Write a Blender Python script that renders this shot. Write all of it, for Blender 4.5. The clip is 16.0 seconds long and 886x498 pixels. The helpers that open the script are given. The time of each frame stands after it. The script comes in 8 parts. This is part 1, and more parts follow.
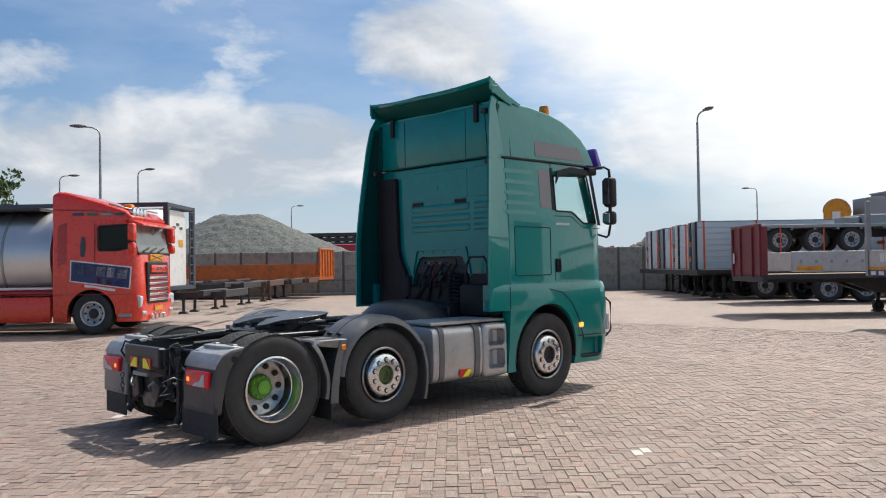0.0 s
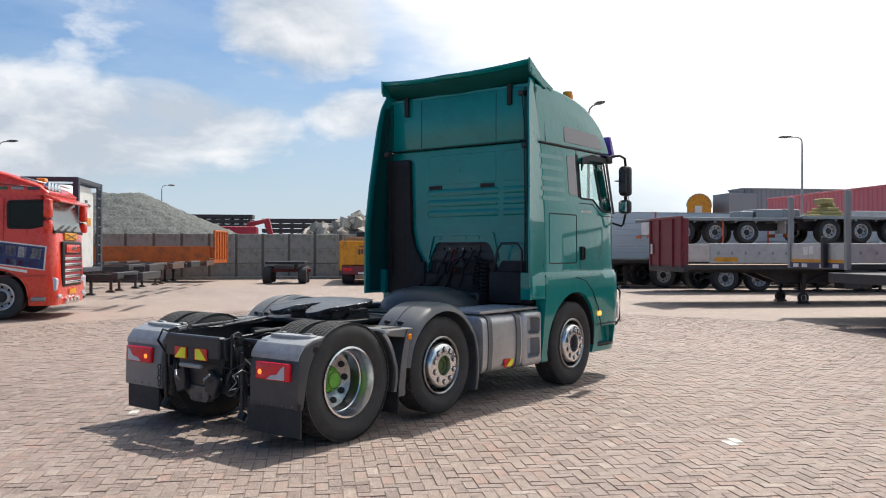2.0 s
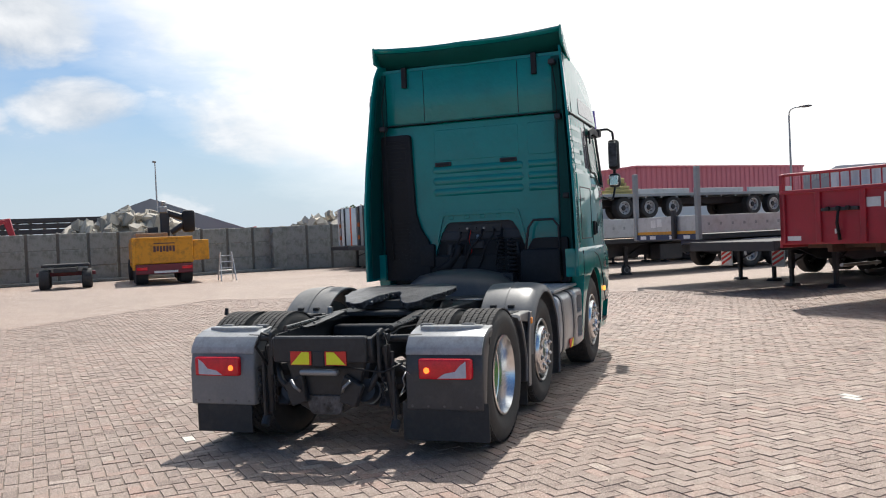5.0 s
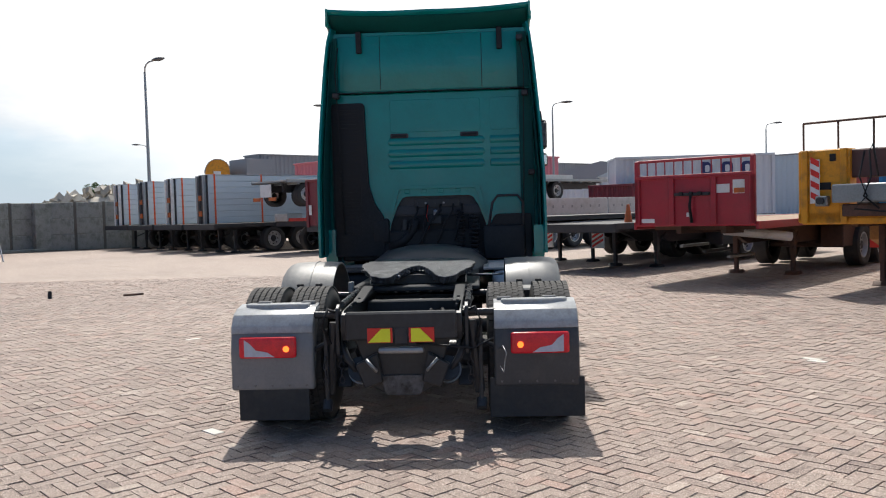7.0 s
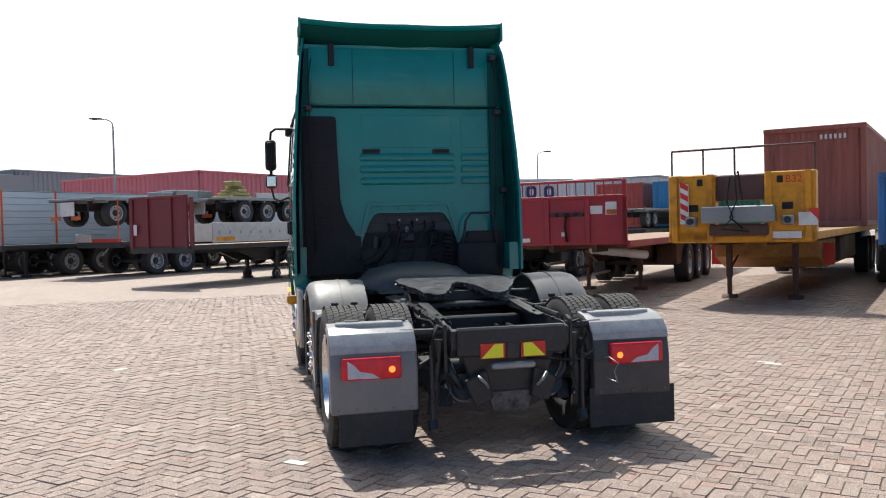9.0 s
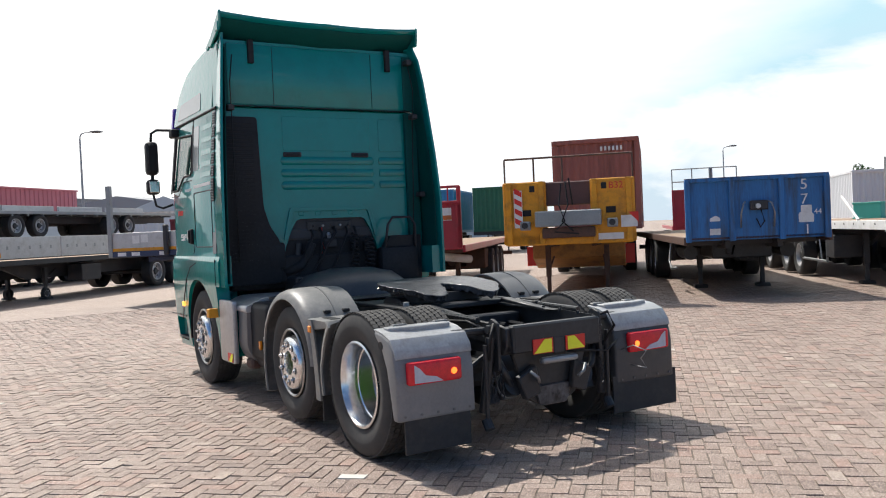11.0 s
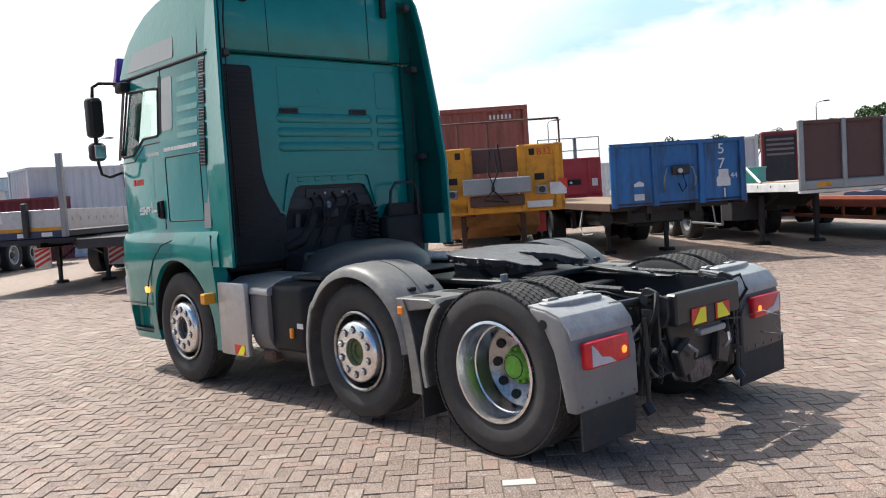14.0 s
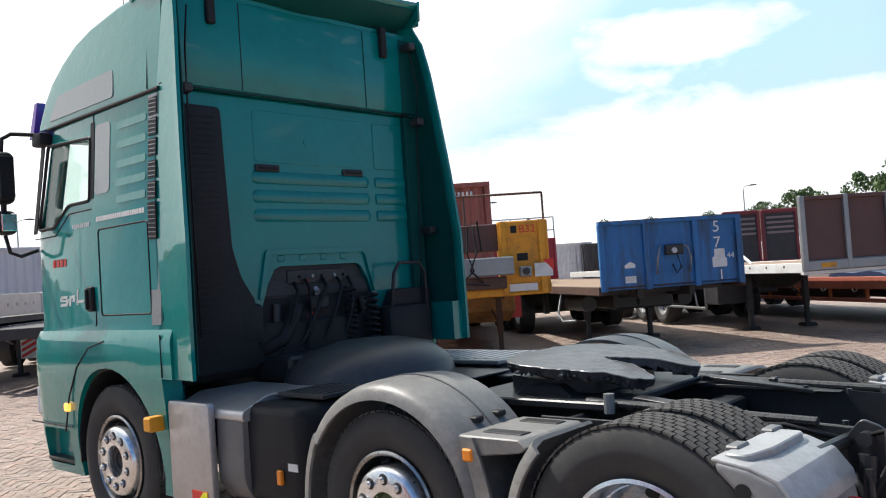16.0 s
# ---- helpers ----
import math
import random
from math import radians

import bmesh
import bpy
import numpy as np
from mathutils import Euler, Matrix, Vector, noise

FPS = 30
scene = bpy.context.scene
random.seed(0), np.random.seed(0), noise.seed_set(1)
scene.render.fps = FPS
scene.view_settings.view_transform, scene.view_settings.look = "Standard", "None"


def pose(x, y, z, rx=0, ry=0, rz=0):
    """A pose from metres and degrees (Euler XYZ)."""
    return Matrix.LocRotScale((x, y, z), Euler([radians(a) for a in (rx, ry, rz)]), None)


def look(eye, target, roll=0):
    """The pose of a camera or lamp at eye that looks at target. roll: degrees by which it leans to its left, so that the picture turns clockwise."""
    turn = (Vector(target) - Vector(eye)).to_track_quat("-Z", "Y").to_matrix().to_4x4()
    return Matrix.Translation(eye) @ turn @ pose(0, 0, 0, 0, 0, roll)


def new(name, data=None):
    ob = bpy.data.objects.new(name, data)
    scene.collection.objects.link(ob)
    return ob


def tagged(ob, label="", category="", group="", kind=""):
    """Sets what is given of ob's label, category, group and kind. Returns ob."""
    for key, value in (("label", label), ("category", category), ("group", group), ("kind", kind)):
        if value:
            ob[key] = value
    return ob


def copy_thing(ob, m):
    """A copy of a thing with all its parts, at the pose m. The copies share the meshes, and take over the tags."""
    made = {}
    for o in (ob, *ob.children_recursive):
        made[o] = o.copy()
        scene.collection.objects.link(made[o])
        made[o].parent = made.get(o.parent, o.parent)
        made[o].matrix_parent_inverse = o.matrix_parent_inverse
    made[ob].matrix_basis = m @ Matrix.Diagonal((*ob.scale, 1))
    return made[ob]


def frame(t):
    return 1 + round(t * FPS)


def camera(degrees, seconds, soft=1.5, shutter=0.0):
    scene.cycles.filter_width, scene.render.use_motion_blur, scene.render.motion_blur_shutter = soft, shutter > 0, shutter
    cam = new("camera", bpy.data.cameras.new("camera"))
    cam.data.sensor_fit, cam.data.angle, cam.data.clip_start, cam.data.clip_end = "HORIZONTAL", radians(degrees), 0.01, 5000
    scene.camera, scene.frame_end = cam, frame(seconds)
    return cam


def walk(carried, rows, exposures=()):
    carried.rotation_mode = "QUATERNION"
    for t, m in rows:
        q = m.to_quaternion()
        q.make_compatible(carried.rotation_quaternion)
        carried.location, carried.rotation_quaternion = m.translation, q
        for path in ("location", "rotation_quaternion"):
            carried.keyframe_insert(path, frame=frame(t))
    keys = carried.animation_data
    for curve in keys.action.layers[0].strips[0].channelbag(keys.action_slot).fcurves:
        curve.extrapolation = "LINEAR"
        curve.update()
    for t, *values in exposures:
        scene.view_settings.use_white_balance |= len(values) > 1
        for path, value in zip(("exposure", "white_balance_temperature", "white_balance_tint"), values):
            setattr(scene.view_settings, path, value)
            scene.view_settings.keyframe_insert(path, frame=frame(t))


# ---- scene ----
cam = camera(55.6, 16.0, soft=1.1)
PATH = [
    (0, (-4.135, -7.839, 1.596), (-2.762, -6.385, 1.637), -0.9),
    (0.5, (-4.457, -7.489, 1.601), (-3.033, -6.085, 1.642), -0.8),
    (1, (-4.691, -7.127, 1.602), (-3.218, -5.775, 1.639), -0.8),
    (1.5, (-4.897, -6.621, 1.606), (-3.36, -5.341, 1.63), 0.0),
    (2, (-5.163, -6.157, 1.61), (-3.576, -4.94, 1.615), 0.1),
    (2.5, (-5.319, -5.656, 1.607), (-3.666, -4.53, 1.6), -0.3),
    (3, (-5.521, -5.127, 1.595), (-3.812, -4.088, 1.572), -0.9),
    (3.5, (-5.7, -4.65, 1.595), (-3.948, -3.687, 1.54), -2.3),
    (4, (-5.863, -4.033, 1.58), (-4.047, -3.197, 1.522), -2.1),
    (4.2, (-5.936, -3.838, 1.571), (-4.103, -3.038, 1.519), -2.0),
    (6.3, (-6.277, -1.401, 1.555), (-4.311, -1.04, 1.493), -3.3),
    (6.5, (-6.312, -1.183, 1.54), (-4.334, -0.903, 1.462), -3.0),
    (7, (-6.304, -0.622, 1.545), (-4.309, -0.517, 1.455), -1.6),
    (7.5, (-6.225, -0.045, 1.544), (-4.226, -0.022, 1.506), -0.2),
    (8, (-6.198, 0.476, 1.548), (-4.2, 0.392, 1.524), -0.6),
    (8.5, (-6.122, 1.062, 1.56), (-4.143, 0.778, 1.517), -1.6),
    (9, (-6.053, 1.637, 1.546), (-4.103, 1.194, 1.495), -1.4),
    (9.5, (-5.862, 2.166, 1.52), (-3.94, 1.62, 1.436), -2.0),
    (10, (-5.718, 2.713, 1.525), (-3.858, 1.983, 1.429), -2.5),
    (10.2, (-5.62, 2.886, 1.538), (-3.796, 2.071, 1.445), -2.7),
    (12.3, (-4.69, 4.526, 1.54), (-3.067, 3.358, 1.518), -2.2),
    (12.5, (-4.585, 4.621, 1.538), (-2.976, 3.433, 1.501), -2.4),
    (13, (-4.289, 4.729, 1.542), (-2.709, 3.505, 1.464), -3.4),
    (13.5, (-3.837, 4.657, 1.53), (-2.278, 3.407, 1.431), -3.7),
    (14, (-3.355, 4.616, 1.54), (-1.898, 3.252, 1.414), -3.8),
    (14.5, (-2.874, 4.518, 1.544), (-1.48, 3.09, 1.421), -3.5),
    (15, (-2.431, 4.378, 1.568), (-1.027, 2.954, 1.524), -3.7),
    (15.5, (-1.961, 4.177, 1.611), (-0.572, 2.741, 1.711), -4.9),
    (16, (-1.58, 3.845, 1.59), (-0.246, 2.356, 1.649), -4.0),
]
walk(cam, [(t, look(eye, target, roll)) for t, eye, target, roll in PATH],
     exposures=[(0, -0.18), (1.2, -0.14), (2.5, -0.04), (4.1, -0.03), (6.4, -0.08), (7, -0.08), (8, 0.12), (9.2, 0.05), (10.1, -0.02), (12.4, 0.18), (13.5, 0.12), (14.5, 0.16), (15, 0.36), (15.5, 0.42), (16, 0.12)])

# ---- world, sun ----
SUN_EL, SUN_AZ = radians(55), radians(8)
SUN_DIR = Vector((math.cos(SUN_EL) * math.cos(SUN_AZ), math.cos(SUN_EL) * math.sin(SUN_AZ), math.sin(SUN_EL)))


def nodes_of(tree):
    tree.nodes.clear()

    def add(kind, **kw):
        n = tree.nodes.new(kind)
        for k, v in kw.items():
            if k in n.inputs:
                n.inputs[k].default_value = v
        return n
    return add, tree.links.new


def ramp(add, stops, fac, link):
    r = add("ShaderNodeValToRGB")
    el = r.color_ramp.elements
    while len(el) < len(stops):
        el.new(0.5)
    for e, (p, c) in zip(el, stops):
        e.position, e.color = p, (c, c, c, 1) if not isinstance(c, tuple) else (*c, 1)
    link(fac, r.inputs[0])
    return r.outputs[0]


def vec(add, link, op, a, b=None):
    n = add("ShaderNodeVectorMath")
    n.operation = op
    for i, s in enumerate((a, b)):
        if s is None:
            continue
        if isinstance(s, (tuple, list, Vector)):
            n.inputs[i].default_value = tuple(s)
        else:
            link(s, n.inputs[i])
    return n


def num(add, link, op, a, b=0.0, c=0.0):
    n = add("ShaderNodeMath")
    n.operation = op
    for i, s in enumerate((a, b, c)):
        if isinstance(s, (int, float)):
            n.inputs[i].default_value = s
        else:
            link(s, n.inputs[i])
    return n.outputs[0]


def mixc(add, link, fac, a, b, mode="MIX"):
    n = add("ShaderNodeMix")
    n.data_type, n.blend_type = "RGBA", mode
    for sock, s in ((n.inputs[0], fac), (n.inputs[6], a), (n.inputs[7], b)):
        if isinstance(s, (int, float)):
            sock.default_value = s
        elif isinstance(s, tuple):
            sock.default_value = (*s, 1)
        else:
            link(s, sock)
    return n.outputs[2]


world = bpy.data.worlds.new("sky")
scene.world = world
world.use_nodes = True
add, link = nodes_of(world.node_tree)
sky = add("ShaderNodeTexSky")
sky.sky_type, sky.sun_disc, sky.sun_elevation, sky.sun_rotation = "NISHITA", False, SUN_EL, math.pi / 2 - SUN_AZ
sky.air_density, sky.dust_density, sky.ozone_density = 1.0, 1.5, 1.2
way = add("ShaderNodeTexCoord").outputs["Generated"]
sep = add("ShaderNodeSeparateXYZ")
link(way, sep.inputs[0])
up = num(add, link, "MAXIMUM", sep.outputs[2], 0.0)
az = num(add, link, "MULTIPLY", num(add, link, "ARCTAN2", sep.outputs[1], sep.outputs[0]), 180 / math.pi)
el = num(add, link, "MULTIPLY", num(add, link, "ARCSINE", sep.outputs[2]), 180 / math.pi)
puffs = add("ShaderNodeTexNoise", Scale=7.5, Detail=10.0, Roughness=0.56, Distortion=0.25)
link(vec(add, link, "MULTIPLY", way, (1.0, 1.0, 2.1)).outputs[0], puffs.inputs["Vector"])
wisps = add("ShaderNodeTexNoise", Scale=3.0, Detail=6.0, Roughness=0.6)
link(vec(add, link, "MULTIPLY", way, (1.0, 1.0, 3.5)).outputs[0], wisps.inputs["Vector"])
banks = None
for a0, e0, wa, we, k in ((66, 7.0, 17, 4.6, 0.34), (56, 8.0, 9, 3.6, 0.26), (46.5, 15.0, 7.0, 4.2, 0.36), (34, 20, 12, 9, 0.36), (43, 9.2, 4.0, 2.0, 0.22), (28, 8.0, 10, 3.5, 0.25),
                          (73, 12.5, 4, 2.0, 0.10), (-65, 14.5, 8, 2.0, 0.28), (-66, 4.5, 26, 6.4, 0.46), (-71, 19.5, 7, 2.0, 0.24)):
    dx = num(add, link, "MULTIPLY", num(add, link, "SUBTRACT", az, a0), 1 / wa)
    dy = num(add, link, "MULTIPLY", num(add, link, "SUBTRACT", el, e0), 1 / we)
    d2 = num(add, link, "ADD", num(add, link, "MULTIPLY", dx, dx), num(add, link, "MULTIPLY", dy, dy))
    blob = num(add, link, "MULTIPLY", num(add, link, "MAXIMUM", num(add, link, "SUBTRACT", 1.0, d2), -0.35), k)
    banks = blob if banks is None else num(add, link, "MAXIMUM", banks, blob)
thick_sky = num(add, link, "ADD", num(add, link, "MULTIPLY_ADD", wisps.outputs["Fac"], 0.25, num(add, link, "MULTIPLY", puffs.outputs["Fac"], 0.75)), banks)
cover = ramp(add, [(0.54, 0.0), (0.60, 0.42), (0.69, 0.85), (0.82, 1.0)], thick_sky, link)
wispy = ramp(add, [(0.45, 0.0), (0.75, 0.45)], wisps.outputs["Fac"], link)
low = ramp(add, [(0.0, 0.92), (0.05, 0.75), (0.12, 0.40), (0.22, 0.05), (0.4, 0.0)], up, link)
HAZE_AT = (math.cos(radians(45)) * math.cos(radians(-7)), math.cos(radians(45)) * math.sin(radians(-7)), math.sin(radians(45)))
near_sun = vec(add, link, "DOT_PRODUCT", vec(add, link, "NORMALIZE", way).outputs[0], HAZE_AT).outputs["Value"]
glare = ramp(add, [(0.585, 0.0), (0.64, 0.45), (0.69, 0.92), (0.75, 1.0)], num(add, link, "MULTIPLY_ADD", num(add, link, "SUBTRACT", wisps.outputs["Fac"], 0.5), 0.12, near_sun), link)
side = ramp(add, [(0.45, 0.0), (0.60, 1.0)], num(add, link, "MULTIPLY_ADD", sep.outputs[1], 0.5, 0.5), link)
white = mixc(add, link, ramp(add, [(0.42, 0.0), (0.66, 1.0)], puffs.outputs["Fac"], link), mixc(add, link, side, (10.2, 10.5, 10.8), (5.9, 6.5, 7.3)), mixc(add, link, side, (12.0, 12.1, 12.2), (9.8, 10.0, 10.3)))
blue = mixc(add, link, 1.0, sky.outputs[0], (0.72, 0.98, 1.22), "MULTIPLY")
pale = num(add, link, "MULTIPLY", ramp(add, [(0.45, 0.80), (0.60, 0.0)], num(add, link, "MULTIPLY_ADD", sep.outputs[1], 0.5, 0.5), link), ramp(add, [(0.40, 0.0), (0.62, 1.0)], num(add, link, "MULTIPLY_ADD", sep.outputs[0], 0.5, 0.5), link))
blue = mixc(add, link, pale, blue, (6.6, 9.8, 10.4))
ahead = ramp(add, [(0.30, 0.0), (0.62, 1.0)], num(add, link, "MULTIPLY_ADD", sep.outputs[0], 0.5, 0.5), link)
low = num(add, link, "MULTIPLY", low, num(add, link, "MULTIPLY_ADD", ahead, 0.55, 0.45))
wispy = num(add, link, "MULTIPLY", wispy, ahead)
hazy = mixc(add, link, low, mixc(add, link, wispy, blue, (6.2, 7.4, 9.2)), (6.6, 7.7, 8.8))
cloudy = mixc(add, link, cover, hazy, white)
bright = mixc(add, link, glare, cloudy, (12.6, 12.7, 12.6))
back = add("ShaderNodeBackground", Strength=0.1)
link(bright, back.inputs["Color"])
link(back.outputs[0], add("ShaderNodeOutputWorld").inputs[0])

sun = new("sun", bpy.data.lights.new("sun", "SUN"))
sun.data.energy, sun.data.angle, sun.data.color = 5.0, radians(0.55), (1.0, 0.955, 0.88)
sun.matrix_world = look(SUN_DIR * 60, (0, 0, 0))

# ---- materials ----


def mat(name, col, rough=0.5, metal=0.0, var=0.12, scale=1.5, fine=40.0, bump=0.05, dirt=None, coat=0.0, island=0.0, streak=False, spec=0.5):
    """A surface with broad and fine variation; dirt: (colour, amount); island: how far single pieces differ."""
    m = bpy.data.materials.new(name)
    m.use_nodes = True
    add, link = nodes_of(m.node_tree)
    at = add("ShaderNodeTexCoord").outputs["Object"]
    if streak:
        mp = add("ShaderNodeMapping")
        mp.inputs["Scale"].default_value = (1.0, 1.0, 0.12)
        link(at, mp.inputs[0])
        at = mp.outputs[0]
    n1 = add("ShaderNodeTexNoise", Scale=scale, Detail=6.0, Roughness=0.6)
    n2 = add("ShaderNodeTexNoise", Scale=fine, Detail=4.0, Roughness=0.65)
    link(at, n1.inputs["Vector"]), link(at, n2.inputs["Vector"])
    both = num(add, link, "MULTIPLY_ADD", n2.outputs["Fac"], 0.5, num(add, link, "MULTIPLY", n1.outputs["Fac"], 0.5))
    lo, hi = tuple(c * (1 - var) for c in col), tuple(min(c * (1 + var), 1.0) for c in col)
    colour = ramp(add, [(0.32, lo), (0.68, hi)], both, link)
    if island:
        g = add("ShaderNodeNewGeometry")
        k = num(add, link, "MULTIPLY_ADD", g.outputs["Random Per Island"], 2 * island, 1 - island)
        grey = add("ShaderNodeCombineColor")
        for i in range(3):
            link(k, grey.inputs[i])
        colour = mixc(add, link, 1.0, colour, grey.outputs[0], "MULTIPLY")
    if dirt:
        n3 = add("ShaderNodeTexNoise", Scale=scale * 2.3, Detail=8.0, Roughness=0.7)
        link(at, n3.inputs["Vector"])
        fac = num(add, link, "MULTIPLY", ramp(add, [(0.48, 0.0), (0.66, 1.0)], n3.outputs["Fac"], link), dirt[1])
        colour = mixc(add, link, fac, colour, dirt[0])
    b = add("ShaderNodeBsdfPrincipled", Metallic=metal)
    b.inputs["Coat Weight"].default_value = coat
    b.inputs["Coat Roughness"].default_value = 0.035
    b.inputs["Specular IOR Level"].default_value = spec
    link(colour, b.inputs["Base Color"])
    link(num(add, link, "MULTIPLY_ADD", both, 0.25, rough - 0.125), b.inputs["Roughness"])
    if bump:
        bp = add("ShaderNodeBump", Strength=bump, Distance=0.02)
        link(n2.outputs["Fac"], bp.inputs["Height"])
        link(bp.outputs[0], b.inputs["Normal"])
    link(b.outputs[0], add("ShaderNodeOutputMaterial").inputs[0])
    return m


def glass_mat(name, col=(0.8, 0.9, 0.88), clear=0.8):
    m = bpy.data.materials.new(name)
    m.use_nodes = True
    add, link = nodes_of(m.node_tree)
    t, g = add("ShaderNodeBsdfTransparent"), add("ShaderNodeBsdfGlossy", Roughness=0.02)
    t.inputs[0].default_value = (*[c * clear for c in col], 1)
    mx = add("ShaderNodeMixShader")
    f = add("ShaderNodeLayerWeight", Blend=0.5)
    gloss = num(add, link, "MULTIPLY_ADD", num(add, link, "POWER", f.outputs["Facing"], 4.0), 0.6, 0.03)
    link(gloss, mx.inputs[0]), link(t.outputs[0], mx.inputs[1]), link(g.outputs[0], mx.inputs[2])
    link(mx.outputs[0], add("ShaderNodeOutputMaterial").inputs[0])
    return m


def lit_mat(name, col, strength):
    m = bpy.data.materials.new(name)
    m.use_nodes = True
    add, link = nodes_of(m.node_tree)
    b = add("ShaderNodeBsdfPrincipled", Roughness=0.2)
    b.inputs["Base Color"].default_value = (*col, 1)
    b.inputs["Emission Color"].default_value = (*col, 1)
    b.inputs["Emission Strength"].default_value = strength
    link(b.outputs[0], add("ShaderNodeOutputMaterial").inputs[0])
    return m


TEAL = mat("teal_paint", (0.0005, 0.215, 0.198), 0.30, var=0.04, scale=0.8, fine=2.0, bump=0.7, coat=1.0, spec=0.12)
TEAL_DULL = mat("teal_paint_dull", (0.0005, 0.228, 0.214), 0.32, var=0.08, scale=1.0, fine=2.6, bump=0.8, coat=0.7, spec=0.2, dirt=((0.003, 0.14, 0.13), 0.35))
# darkened copy of the teal, with the shade put into its colour
TEAL_SHADE = mat("shaded_teal", (0.003, 0.078, 0.072), 0.5, var=0.2, bump=0.03, spec=0.2)
BLACK = mat("black_plastic", (0.024, 0.0245, 0.027), 0.5, var=0.3, bump=0.03, spec=0.16)
CHASSIS = mat("chassis_black", (0.027, 0.029, 0.033), 0.40, var=0.35, fine=25, bump=0.06, spec=0.4, dirt=((0.035, 0.032, 0.03), 0.3))
GREASE = mat("greased_steel", (0.085, 0.088, 0.098), 0.32, 0.4, var=0.6, scale=5, fine=22, bump=0.4, dirt=((0.012, 0.012, 0.014), 0.85))
# lighter grey that holds the sun glare on the fender tops
PLASTIC_PALE = mat("sunlit_grey_plastic", (0.36, 0.366, 0.375), 0.36, var=0.2, scale=6, fine=50, bump=0.05, spec=0.6, dirt=((0.24, 0.235, 0.225), 0.6))
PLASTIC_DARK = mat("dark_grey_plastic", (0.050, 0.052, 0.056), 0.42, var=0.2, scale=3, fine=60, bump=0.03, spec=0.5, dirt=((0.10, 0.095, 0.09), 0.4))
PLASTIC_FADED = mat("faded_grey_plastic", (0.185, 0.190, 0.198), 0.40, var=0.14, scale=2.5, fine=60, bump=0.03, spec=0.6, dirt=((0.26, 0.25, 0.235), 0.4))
PIPE = mat("black_pipe", (0.06, 0.062, 0.066), 0.28, 0.6, var=0.3, scale=6)
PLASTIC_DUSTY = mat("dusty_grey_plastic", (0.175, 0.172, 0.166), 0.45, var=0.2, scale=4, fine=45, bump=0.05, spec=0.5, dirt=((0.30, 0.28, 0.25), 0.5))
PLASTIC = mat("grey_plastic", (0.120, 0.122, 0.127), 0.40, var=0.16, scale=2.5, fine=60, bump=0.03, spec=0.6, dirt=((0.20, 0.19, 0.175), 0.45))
RUBBER = mat("tyre_rubber", (0.032, 0.032, 0.033), 0.75, var=0.25, scale=3, bump=0.06, dirt=((0.07, 0.062, 0.055), 0.4))
TREAD = mat("tyre_tread", (0.055, 0.052, 0.05), 0.85, var=0.3, scale=6, bump=0.1, dirt=((0.12, 0.11, 0.10), 0.5))
ALLOY = mat("polished_alloy", (0.80, 0.81, 0.82), 0.24, 1.0, var=0.10, scale=6, fine=30, bump=0.015, dirt=((0.35, 0.33, 0.30), 0.25))
# dirty alloy of rim and disc; also darkens the shadowed rim well
RIM_DULL = mat("dusty_shaded_alloy", (0.38, 0.38, 0.385), 0.30, 1.0, var=0.25, scale=9, fine=40, bump=0.04, dirt=((0.08, 0.075, 0.065), 0.6))
ALU = mat("dull_aluminium", (0.52, 0.52, 0.53), 0.42, 0.75, var=0.1, scale=2, fine=30, bump=0.02, dirt=((0.30, 0.29, 0.27), 0.4))
STEEL = mat("grey_steel", (0.30, 0.31, 0.32), 0.45, 0.7, var=0.2, scale=2)
HUB_GREEN = mat("green_hub_paint", (0.17, 0.46, 0.045), 0.5, var=0.3, scale=9, bump=0.25, dirt=((0.04, 0.10, 0.02), 0.6))
HUB_DULL = mat("greasy_green_hub", (0.10, 0.14, 0.04), 0.5, var=0.4, scale=14, bump=0.15, dirt=((0.03, 0.03, 0.02), 0.6))
RED_LENS = mat("red_lens", (0.72, 0.016, 0.03), 0.12, var=0.25, scale=20, fine=120, bump=0.1)
CLEAR_LENS = mat("clear_lens", (0.5, 0.52, 0.6), 0.12, var=0.1, scale=20, bump=0.05)
AMBER = mat("amber_lens", (0.85, 0.26, 0.02), 0.2, var=0.1, bump=0.02)
LIT_RED = lit_mat("lit_red_lens", (1.0, 0.20, 0.03), 1.9)
LIT_AMBER = lit_mat("lit_amber_lens", (1.0, 0.42, 0.08), 1.6)
YELLOW_REF = mat("yellow_reflector", (0.85, 0.85, 0.03), 0.4, var=0.05, bump=0.0)
RED_REF = mat("red_reflector", (0.65, 0.03, 0.02), 0.4, var=0.08, bump=0.0)
FADED_RED = mat("faded_red_paint", (0.46, 0.13, 0.085), 0.6, var=0.2, dirt=((0.22, 0.09, 0.06), 0.5))
DUSTY_SLAT = mat("dusty_slat", (0.24, 0.19, 0.18), 0.6, var=0.2)
RED_BOX = mat("container_orange_red", (0.42, 0.075, 0.06), 0.55, var=0.12, dirt=((0.2, 0.05, 0.04), 0.4), streak=True)
BLUE_BOX = mat("container_blue", (0.035, 0.23, 0.44), 0.55, var=0.12, dirt=((0.04, 0.12, 0.2), 0.4), streak=True)
SAND_YELLOW = mat("yellow_boards", (0.42, 0.34, 0.13), 0.7, var=0.25)
OCHRE = mat("rusty_ochre_paint", (0.46, 0.22, 0.06), 0.6, var=0.25, dirt=((0.16, 0.08, 0.04), 0.7))
WHITE = mat("white_paint", (0.72, 0.72, 0.71), 0.45, var=0.08, dirt=((0.40, 0.37, 0.33), 0.4))
